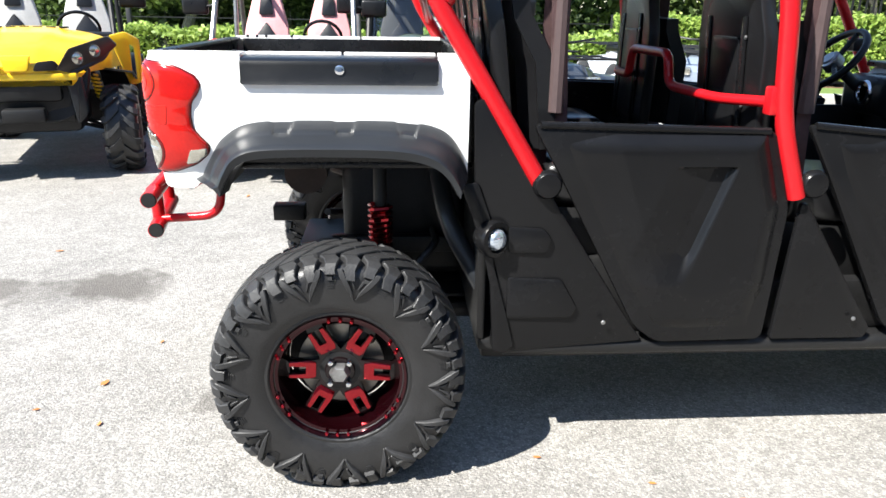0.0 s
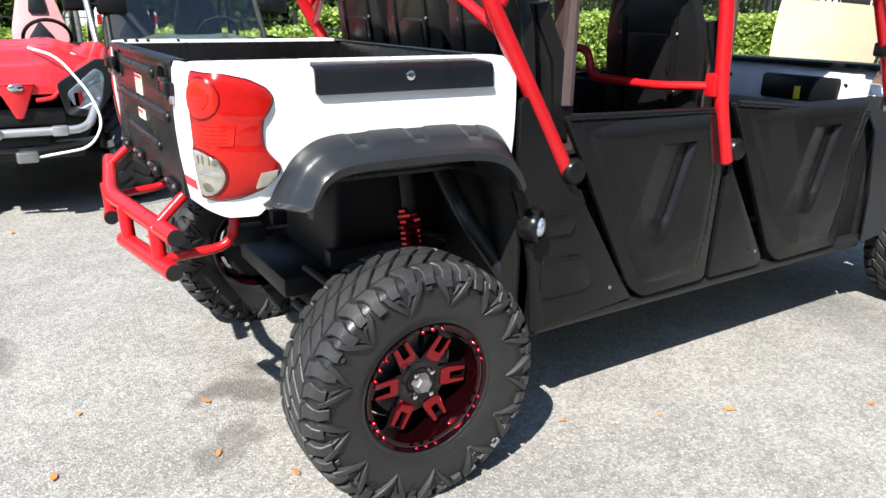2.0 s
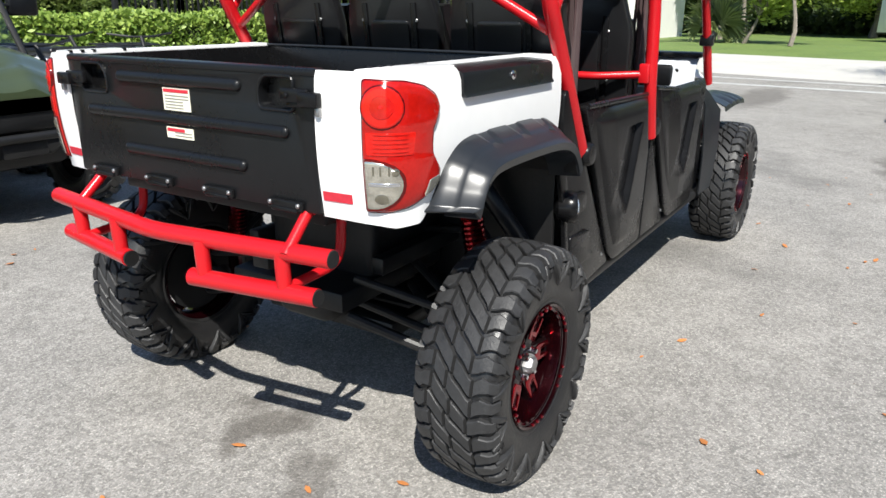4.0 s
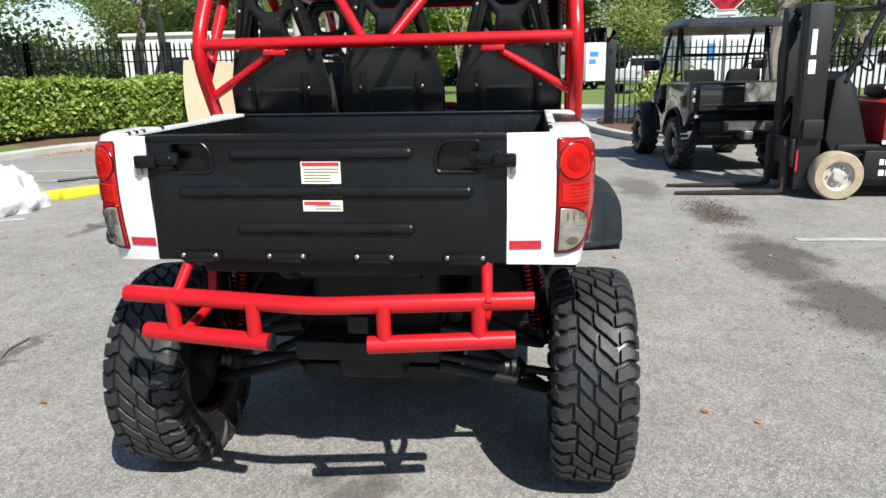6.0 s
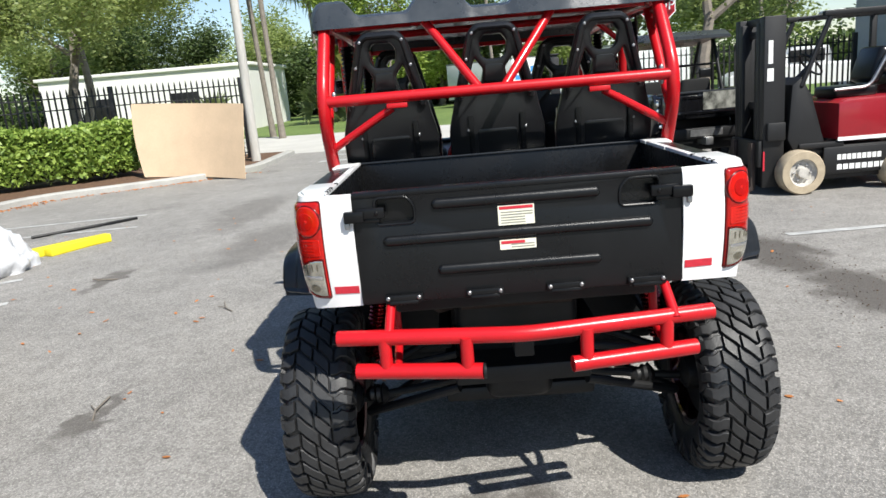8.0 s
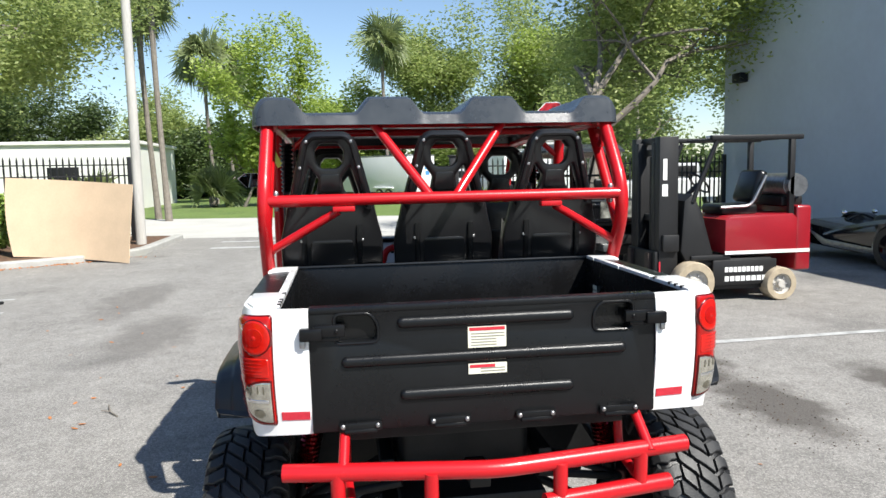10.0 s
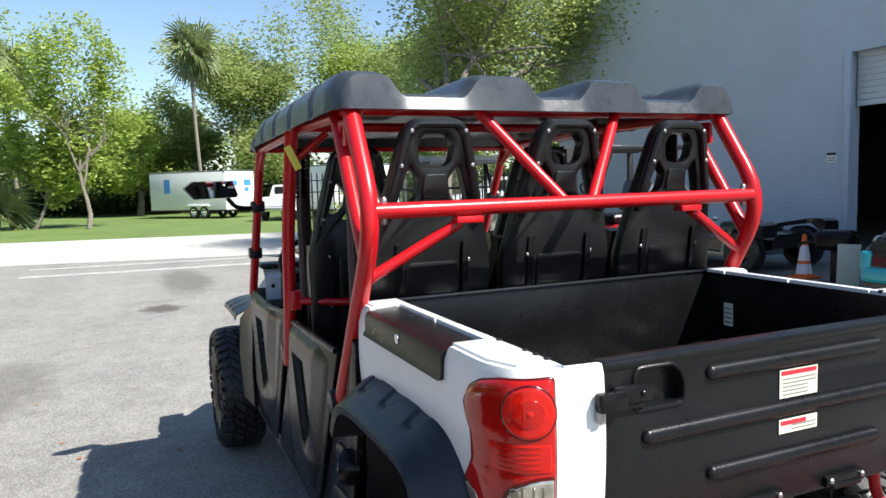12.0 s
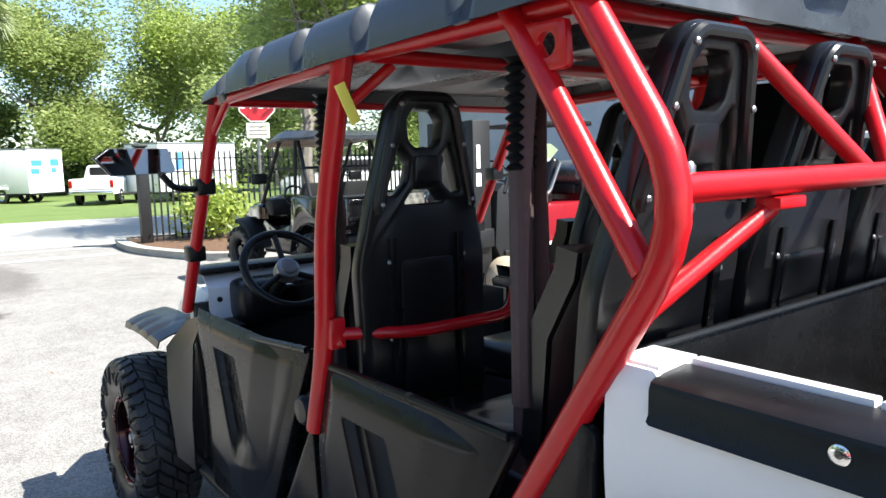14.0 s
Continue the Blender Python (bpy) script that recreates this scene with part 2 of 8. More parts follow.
def rounded(pts, r, steps=4):
    """Rounds the corners of a closed 2D outline."""
    out = []
    n = len(pts)
    for i in range(n):
        a, b, c = Vector(pts[i - 1]), Vector(pts[i]), Vector(pts[(i + 1) % n])
        rr = r[i] if isinstance(r, (list, tuple)) else r
        u, w = a - b, c - b
        d = min(rr, u.length * 0.45, w.length * 0.45)
        p, q = b + u.normalized() * d, b + w.normalized() * d
        for k in range(steps + 1):
            s = k / steps
            v = p * (1 - s) ** 2 + b * 2 * s * (1 - s) + q * s * s
            out.append((v.x, v.y))
    return out


def bolt(p, d, r=0.008, h=0.006, bm=None):
    """A round bolt head on a face that looks along d."""
    q = Vector(d).to_track_quat("Z", "Y").to_matrix().to_4x4()
    return lathe([(r * 0.6, 0), (r, 0), (r, h * 0.6), (r * 0.6, h)], 10, bm, "z", m=Matrix.Translation(p) @ q)


def flat_text(text, size, m, material, parent, name="lettering"):
    cu = bpy.data.curves.new(name, "FONT")
    cu.body, cu.size, cu.align_x, cu.align_y, cu.extrude = text, size, "CENTER", "CENTER", 0.0015
    tmp = bpy.data.objects.new(name, cu)
    scene.collection.objects.link(tmp)
    bpy.context.view_layer.update()
    me = bpy.data.meshes.new_from_object(tmp.evaluated_get(bpy.context.evaluated_depsgraph_get()))
    bpy.data.objects.remove(tmp)
    me.materials.clear()
    me.materials.append(material)
    ob = new(name, me)
    ob.parent = parent
    ob.matrix_basis = m
    return ob


def sgn(k):
    return -1 if k < 0 else 1


# ---- ground ----
def asphalt():
    """Worn grey asphalt: pale stone chips, dark patches, oil stains and fine relief."""
    m = mat("worn_asphalt", (0.266, 0.254, 0.236), 0.85, color2=(0.190, 0.182, 0.170), scale=0.9, bump=0.7, bscale=110, speck=(0.40, 0.376, 0.342), speck_scale=120)
    nt = m.node_tree
    N, L = nt.nodes.new, nt.links.new
    b = nt.nodes["Principled BSDF"]
    src = b.inputs["Base Color"].links[0].from_socket
    # stone chips, each with a shade of its own
    gc, vo, sp, mr, hv = N("ShaderNodeTexCoord"), N("ShaderNodeTexVoronoi"), N("ShaderNodeSeparateColor"), N("ShaderNodeMapRange"), N("ShaderNodeHueSaturation")
    vo.inputs["Scale"].default_value = 78.0
    mr.inputs["To Min"].default_value, mr.inputs["To Max"].default_value = 0.75, 1.26
    L(gc.outputs["Object"], vo.inputs["Vector"]), L(vo.outputs["Color"], sp.inputs[0]), L(sp.outputs[0], mr.inputs[0]), L(mr.outputs[0], hv.inputs["Value"])
    L(src, hv.inputs["Color"])
    # hand-sized worn and dirty patches
    n3, r3, h3 = N("ShaderNodeTexNoise"), N("ShaderNodeMapRange"), N("ShaderNodeHueSaturation")
    n3.inputs["Scale"].default_value, n3.inputs["Detail"].default_value, n3.inputs["Roughness"].default_value = 4.5, 8, 0.65
    r3.inputs["From Min"].default_value, r3.inputs["From Max"].default_value = 0.35, 0.65
    r3.inputs["To Min"].default_value, r3.inputs["To Max"].default_value = 0.86, 1.06
    L(gc.outputs["Object"], n3.inputs[0]), L(n3.outputs["Fac"], r3.inputs[0]), L(r3.outputs[0], h3.inputs["Value"]), L(hv.outputs[0], h3.inputs["Color"])
    src = h3.outputs[0]
    co, n1, r1, mx = N("ShaderNodeTexCoord"), N("ShaderNodeTexNoise"), N("ShaderNodeMapRange"), N("ShaderNodeMix")
    n1.inputs["Scale"].default_value, n1.inputs["Detail"].default_value = 0.55, 5
    r1.inputs["From Min"].default_value, r1.inputs["From Max"].default_value = 0.60, 0.75
    r1.inputs["To Max"].default_value = 0.55
    L(co.outputs["Object"], n1.inputs[0]), L(n1.outputs["Fac"], r1.inputs[0]), L(r1.outputs[0], mx.inputs["Factor"])
    mx.data_type = "RGBA"
    L(src, mx.inputs["A"])
    mx.inputs["B"].default_value = (0.055, 0.052, 0.05, 1)
    # oil and dirt stains, each an uneven patch of its own
    warp, sub, mul = N("ShaderNodeTexNoise"), N("ShaderNodeVectorMath"), N("ShaderNodeVectorMath")
    warp.inputs["Scale"].default_value, warp.inputs["Detail"].default_value = 5.0, 6
    sub.operation, mul.operation = "SUBTRACT", "MULTIPLY_ADD"
    sub.inputs[1].default_value = (0.5, 0.5, 0.5)
    mul.inputs[1].default_value = (0.55, 0.55, 0)
    L(co.outputs["Object"], warp.inputs[0]), L(warp.outputs["Color"], sub.inputs[0])
    L(sub.outputs[0], mul.inputs[0]), L(co.outputs["Object"], mul.inputs[2])
    most = None
    for x, y, rx, ry, k in STAINS:
        mp, ln, mr = N("ShaderNodeVectorMath"), N("ShaderNodeVectorMath"), N("ShaderNodeMapRange")
        mp.operation, ln.operation = "MULTIPLY_ADD", "LENGTH"
        mp.inputs[1].default_value, mp.inputs[2].default_value = (1 / rx, 1 / ry, 0), (-x / rx, -y / ry, 0)
        L(mul.outputs[0], mp.inputs[0]), L(mp.outputs[0], ln.inputs[0]), L(ln.outputs["Value"], mr.inputs[0])
        mr.inputs["From Min"].default_value, mr.inputs["From Max"].default_value = 1.05, 0.55
        mr.inputs["To Max"].default_value = min(0.9, 1.4 * k)
        if most is None:
            most = mr.outputs[0]
        else:
            mm = N("ShaderNodeMath")
            mm.operation = "MAXIMUM"
            L(most, mm.inputs[0]), L(mr.outputs[0], mm.inputs[1])
            most = mm.outputs[0]
    m2 = N("ShaderNodeMix")
    m2.data_type = "RGBA"
    L(most, m2.inputs["Factor"]), L(mx.outputs["Result"], m2.inputs["A"])
    m2.inputs["B"].default_value = (0.075, 0.066, 0.058, 1)
    L(m2.outputs["Result"], b.inputs["Base Color"])
    return m


STAINS = ((3.0, -2.35, 0.85, 0.38, 0.62), (1.9, -2.45, 0.75, 0.36, 0.6), (4.6, -2.3, 0.55, 0.28, 0.6), (2.0, -3.7, 0.8, 0.3, 0.6), (-1.32, 0.84, 0.36, 0.22, 0.55),
          (-1.85, 0.78, 0.3, 0.2, 0.5), (-0.26, 0.07, 0.2, 0.15, 0.5), (6.2, -1.8, 0.9, 0.3, 0.45), (8.84, 1.0, 0.4, 0.3, 0.7), (0.86, 2.2, 0.4, 0.10, 0.5),
          (12.0, 0.5, 2.2, 0.5, 0.4), (-0.45, -0.3, 0.18, 0.12, 0.35), (5.2, 2.4, 1.3, 0.5, 0.3), (3.9, 3.6, 0.5, 0.12, 0.5), (7.5, 3.2, 1.6, 0.5, 0.3))
M_ASPHALT = asphalt()
M_GRASS = mat("mown_grass", (0.13, 0.20, 0.045), 0.8, color2=(0.065, 0.115, 0.025), scale=0.5, bump=0.6, bscale=40, speck=(0.22, 0.24, 0.08), speck_scale=40)
M_CONC = mat("pale_concrete", (0.50, 0.485, 0.45), 0.8, vary=0.18, scale=0.7, bump=0.15, bscale=80)
M_KERB = mat("kerb_concrete", (0.42, 0.41, 0.38), 0.85, vary=0.25, scale=3, bump=0.2, bscale=60)
M_PAINT = mat("worn_white_road_paint", (0.55, 0.55, 0.53), 0.7, color2=(0.25, 0.25, 0.245), scale=6)
M_MULCH = mat("brown_mulch", (0.17, 0.095, 0.055), 0.9, color2=(0.07, 0.04, 0.025), scale=12, bump=0.6, bscale=60)
M_BARK = mat("grey_bark", (0.24, 0.21, 0.175), 0.9, vary=0.45, scale=8, bump=0.5, bscale=30)
M_IRON = mat("black_iron", (0.012, 0.012, 0.013), 0.5, vary=0.3, scale=10)


def sheet(name, outline, z, material, label, category, deep=0.0):
    bm = bmesh.new()
    f = bm.faces.new([bm.verts.new((x, y, z)) for x, y in outline])
    if deep:
        ex = bmesh.ops.extrude_face_region(bm, geom=[f])
        for v in (g for g in ex["geom"] if isinstance(g, bmesh.types.BMVert)):
            v.co.z -= deep
    return tagged(part(name, bm, material), label, category, kind="structure")


ROAD = lambda y, w: 16.4 + 0.24 * y + w
sheet("ground", [(-2500, -2500), (2500, -2500), (2500, 2500), (-2500, 2500)], -0.030, M_GRASS, "mown green grass reaching to the horizon", "ground")
sheet("pavement", [(-30, -30), (ROAD(-30, 0), -30), (ROAD(-12, 0), -12), (ROAD(4.6, 0), 4.6), (13.4, 4.6), (12.2, 5.6), (10.8, 8.2), (9.0, 8.6), (3.0, 9.6), (-30, 13.0)], 0.0, M_ASPHALT, "worn grey asphalt parking lot with patches and stains", "ground", 0.06)
sheet("road", [(ROAD(-60, 0.004), -60), (ROAD(-60, 9.0), -60), (ROAD(70, 9.0), 70), (ROAD(70, 0.004), 70)], -0.006, M_CONC, "pale sunlit concrete road", "road", 0.03)

# ---- warehouse wall with an open roller door ----
M_WALL = mat("grey_painted_wall", (0.50, 0.56, 0.64), 0.75, vary=0.10, scale=0.8, bump=0.06, bscale=25)
wall = thing("wall_south", "tall grey painted warehouse wall with an open roller door", "wall", kind="structure")
WY, WX, WH, DX0, DX1, DH = -9.9, 15.8, 6.9, 1.6, 6.90, 3.58
part("wall_panel", slab((DX1, WY - 0.3, 0), (WX, WY, WH)), M_WALL, wall)
part("wall_panel", slab((-14.0, WY - 0.3, 0), (DX0, WY, WH)), M_WALL, wall)
part("wall_lintel", slab((DX0, WY - 0.3, DH), (DX1, WY, WH)), M_WALL, wall)
part("wall_return", slab((WX - 0.3, WY - 14, 0), (WX, WY - 0.3, WH)), M_WALL, wall)
# Back wall darker than the side: the room's dimness is put into its colour.
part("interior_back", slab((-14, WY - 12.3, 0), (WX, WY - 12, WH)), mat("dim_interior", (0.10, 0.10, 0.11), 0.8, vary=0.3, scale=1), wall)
part("interior_side", slab((-14.3, WY - 12.3, 0), (-14, WY, WH)), M_WALL, wall)
part("roof_deck", slab((-14.3, WY - 14, WH), (WX, WY, WH + 0.12)), M_WALL, wall)
part("interior_floor", slab((-14, WY - 12, 0.0), (WX - 0.3, WY - 0.3, 0.012)), M_CONC, wall)
M_ROLL = mat("pale_roller_slats", (0.62, 0.64, 0.66), 0.5, vary=0.1, scale=2)
door_1 = thing("door_1", "pale ribbed roller door, mostly raised", "garage door", kind="structure")
for k in range(9):
    z = DH - 0.1 * k
    part("slat", slab((DX0 + 0.05, WY - 0.20, z - 0.096), (DX1 - 0.05, WY - 0.165, z), 0.008), M_ROLL, door_1)
for x in (DX0, DX1):
    part("door_jamb", slab((x - 0.06, WY - 0.02, 0), (x + 0.06, WY + 0.035, DH + 0.06), 0.006), M_WALL, door_1)
lamp = thing("wall_lamp", "small dark floodlight on the warehouse wall", "lamp", pose(14.85, WY, 3.83))
part("lamp_box", slab((-0.18, 0.0, -0.10), (0.18, 0.26, 0.14), 0.03), M_DARK, lamp)
part("lamp_arm", slab((-0.03, -0.0, -0.02), (0.03, 0.03, 0.16), 0.005), M_DARK, lamp)


# ---- plants ----
def leaves(name, centres, size, material, parent, rng, flat=0.35, aspect=0.45):
    """Many small pointed leaves, each two triangles."""
    n = len(centres)
    c = np.asarray(centres)
    d = rng.normal(size=(n, 3))
    d[:, 2] *= flat
    d /= np.linalg.norm(d, axis=1)[:, None]
    e = rng.normal(size=(n, 3))
    e -= d * (e * d).sum(1)[:, None]
    e /= np.linalg.norm(e, axis=1)[:, None]
    s = size * rng.uniform(0.6, 1.4, size=(n, 1))
    v = np.stack([c - d * s, c + e * s * aspect, c + d * s, c - e * s * aspect], 1).reshape(-1, 3)
    me = bpy.data.meshes.new(name)
    me.vertices.add(4 * n)
    me.vertices.foreach_set("co", v.ravel())
    me.loops.add(4 * n)
    me.loops.foreach_set("vertex_index", np.arange(4 * n))
    me.polygons.add(n)
    me.polygons.foreach_set("loop_start", np.arange(0, 4 * n, 4))
    me.update(calc_edges=True)
    me.materials.append(material)
    ob = new(name, me)
    if parent is not None:
        ob.parent = parent
    return ob


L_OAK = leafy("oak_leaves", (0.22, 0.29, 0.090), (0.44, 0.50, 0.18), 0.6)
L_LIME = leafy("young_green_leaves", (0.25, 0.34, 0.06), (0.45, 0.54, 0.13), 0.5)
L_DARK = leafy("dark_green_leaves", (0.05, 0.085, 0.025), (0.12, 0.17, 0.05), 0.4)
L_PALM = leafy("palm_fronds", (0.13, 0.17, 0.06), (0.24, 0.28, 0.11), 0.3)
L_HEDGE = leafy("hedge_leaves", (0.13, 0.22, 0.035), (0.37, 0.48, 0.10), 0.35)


def tree(x, y, height, spread, count, seed, material, size=0.16, trunk=0.2, low=0.3, droop=0.0, label="", sparse=False, turn=0):
    """A tapered trunk with forking limbs; leaves in clumps along the twigs."""
    rng = np.random.default_rng(seed)
    t = thing("tree", label or "broad tree with loose light green crown", "tree", pose(x, y, -0.03, 0, 0, turn))
    bm = bmesh.new()
    tips = []

    def limb(p, d, length, r, level):
        pts = [p]
        for k in range(4):
            d = (d + Vector(rng.normal(size=3)) * 0.16 + Vector((0, 0, 0.05 - droop * 0.10 * level))).normalized()
            pts.append(pts[-1] + d * length / 4)
        tube(pts, r, 0, 7 if level < 2 else 5, bm, radii=[r, r * 0.9, r * 0.78, r * 0.66, r * 0.55])
        if level >= 2:
            tips.extend(pts[1:])
        if level >= 3:
            return
        for k in range(4 if level == 0 else 3):
            a = rng.uniform(0, 6.28)
            q = pts[2 + int(rng.integers(0, 3))] if level else pts[-1 - int(k > 2)]
            out = Vector((math.cos(a), math.sin(a), 0))
            nd = (d * 0.55 + out * rng.uniform(0.5, 1.0) * (spread / height * 1.7)).normalized()
            limb(q, nd, length * rng.uniform(0.62, 0.85), r * 0.55, level + 1)

    limb(Vector((0, 0, 0)), Vector((rng.normal() * 0.06, rng.normal() * 0.06, 1)), height * low, trunk, 0)
    part("trunk", bm, M_BARK, t, "grey-brown trunk and limbs")
    tp = np.array([tuple(p) for p in tips])
    tp[:, :2] *= spread / max(1e-3, np.percentile(np.hypot(tp[:, 0], tp[:, 1]), 90))
    zt = tp[:, 2]
    tp[:, 2] = height * low * 0.9 + (zt - zt.min()) / (zt.max() - zt.min()) * height * (1 - low * 0.9)
    own = tp[rng.integers(0, len(tp), count)]
    sig = spread * (0.10 if sparse else 0.14)
    pts = own + np.clip(rng.normal(size=(count, 3)), -2.1, 2.1) * np.array([sig, sig, sig * 0.8])
    if droop:
        pts[:, 2] -= np.abs(rng.normal(size=count)) * droop
    leaves("crown", pts, size, material, t, rng)
    return t


def palm(x, y, height, seed, fronds=34, reach=2.0, shrub=False):
    rng = np.random.default_rng(seed)
    t = thing("palm_tree", "fan palm with shaggy crown and slim trunk" if not shrub else "low fan palm clump", "palm tree", pose(x, y, -0.03))
    if not shrub:
        pts = [Vector((0.04 * height * math.sin(k * 0.3 + seed), 0.03 * height * math.sin(k * 0.25), height * k / 8)) for k in range(9)]
        tube_bm = tube(pts, 0.16, 0, 10, radii=[0.15, 0.12, 0.11, 0.105, 0.105, 0.105, 0.11, 0.12, 0.14])
        part("trunk", tube_bm, M_BARK, t, "ringed grey palm trunk")
        top = pts[-1]
    else:
        part("trunk", lathe([(0.1, 0), (0.22, 0.05), (0.25, 0.4), (0.12, 0.6)], 12, None, "z"), M_BARK, t)
        top = Vector((0, 0, 0.55))
    v, f = [], []
    for k in range(fronds):
        a, el = rng.uniform(0, 6.28), rng.uniform(-1.2, 1.3) if not shrub else rng.uniform(0.05, 1.4)
        span = reach * rng.uniform(0.55, 1.1)
        sag = rng.uniform(0.25, 1.0) * (1.0 if shrub else 1.6)
        d = Vector((math.cos(a) * math.cos(el), math.sin(a) * math.cos(el), math.sin(el)))
        u = d.orthogonal().normalized()
        w = d.cross(u)
        base = top + d * span * 0.35
        i0 = len(v)
        v += [tuple(top), tuple(top + u * 0.03), tuple(base)]
        f.append((i0, i0 + 1, i0 + 2))
        for j in range(15):
            b = (j - 7) / 7 * 1.35
            dd = (d * math.cos(b) + u * math.sin(b) + w * 0.25 * abs(math.sin(b)))
            tip = base + dd * span * 0.65 * rng.uniform(0.7, 1.1) + Vector((0, 0, -0.45 * sag * rng.uniform(0.4, 1.3)))
            mid = base + dd * span * 0.36
            sd = dd.cross(w).normalized() * reach * 0.028
            i0 = len(v)
            v += [tuple(base), tuple(mid + sd), tuple(tip), tuple(mid - sd)]
            f.append((i0, i0 + 1, i0 + 2, i0 + 3))
    mesh_ob("fronds", v, f, L_PALM, t)
    return t


def hedge_run(path, width, height, seed, count):
    """A clipped hedge: a dark core, coloured as inner shade, under a coat of leaves."""
    rng = np.random.default_rng(seed)
    h = thing("hedge", "clipped leafy green hedge beside the lot", "hedge")
    pts = [Vector((x, y, 0)) for x, y in path]
    cs = []
    total = sum((b - a).length for a, b in zip(pts, pts[1:]))
    secs = []
    for a, b in zip(pts, pts[1:]):
        d = (b - a).normalized()
        n = Vector((-d.y, d.x, 0))
        secs.append((a, n)), secs.append((b, n))
        k = int(count * (b - a).length / total)
        s = rng.uniform(-0.02, 1.02, k)
        q = rng.uniform(0, 1, k)
        lump = 0.10 * np.sin(s * (b - a).length * 2.1) + 0.06 * np.sin(s * (b - a).length * 5.3 + 1)
        lat = np.where(q < 0.42, -width / 2 + lump, np.where(q < 0.55, width / 2, rng.uniform(-width / 2, width / 2, k)))
        top = height + 0.05 * np.sin(s * (b - a).length * 3.0)
        z = np.where(q < 0.55, rng.uniform(0.10, 1.0, k) ** 0.8 * top, top)
        base = np.array([tuple(a.lerp(b, float(t)) ) for t in s])
        c = base + np.outer(lat + rng.normal(size=k) * 0.07, np.array(tuple(n)))
        c[:, 2] = z + rng.normal(size=k) * 0.05
        cs.append(c)
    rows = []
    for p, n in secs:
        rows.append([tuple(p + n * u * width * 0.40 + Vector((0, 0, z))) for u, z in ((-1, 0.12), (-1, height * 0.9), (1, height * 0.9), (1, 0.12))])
    # solid block added in near-black green for the shade in the leaf gaps
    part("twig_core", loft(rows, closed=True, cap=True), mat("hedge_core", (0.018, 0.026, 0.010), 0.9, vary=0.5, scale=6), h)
    leaves("leaf_coat", np.concatenate(cs), 0.055, L_HEDGE, h, rng, 0.8, 0.55)
    return h



# ---- the utility vehicle: x forward, y to its left, rear axle at x = 0 ----
AXLE_Z, WHEELBASE, TYRE_R, TYRE_Y = 0.362, 3.0, 0.378, 0.752
utv = thing("crew_utility_vehicle", "white and black four-door utility vehicle with red tube cage", "utility vehicle")


def tyre_section(v, width=0.226, R=TYRE_R):
    """Radius and offset of the carcass, with its outward slope; v in half widths, past 1.15 down the sidewall."""
    h, av = width / 2, abs(v)
    r0 = R - 0.019
    if av < 0.74:
        r, y, a = r0 - 0.006 * (av / 0.74) ** 2, av * h, 0.0
    else:
        a = min(1.0, (av - 0.74) / 0.41) * 1.38
        r, y = r0 - 0.006 - 0.040 * (1 - math.cos(a)), 0.74 * h + 0.038 * math.sin(a)
        if av > 1.15:
            d = (av - 1.15) * h
            r, y = r - d, y + 0.004 * math.sin(min(1, d / 0.07) * math.pi)
    return r, sgn(v) * y, math.cos(a), sgn(v) * math.sin(a)


def wheel_mesh_tyre(width=0.226, R=TYRE_R, rim=0.192):
    """The carcass: sidewalls and a rounded tread floor."""
    h = width / 2
    prof = [(rim - 0.012, -h * 0.80), (rim + 0.004, -h * 0.90), (rim + 0.012, -h * 0.955), (rim + 0.020, -h * 0.945)]
    prof += [tyre_section(-v)[:2] for v in (1.9, 1.75, 1.6, 1.45, 1.3, 1.15, 1.05, 0.95, 0.85, 0.74, 0.5, 0.25, 0)]
    prof = prof + [(r, -y) for r, y in prof[-2::-1]] + [(rim - 0.02, h * 0.6), (rim - 0.02, -h * 0.6)]
    return lathe(prof, 72, closed=True)


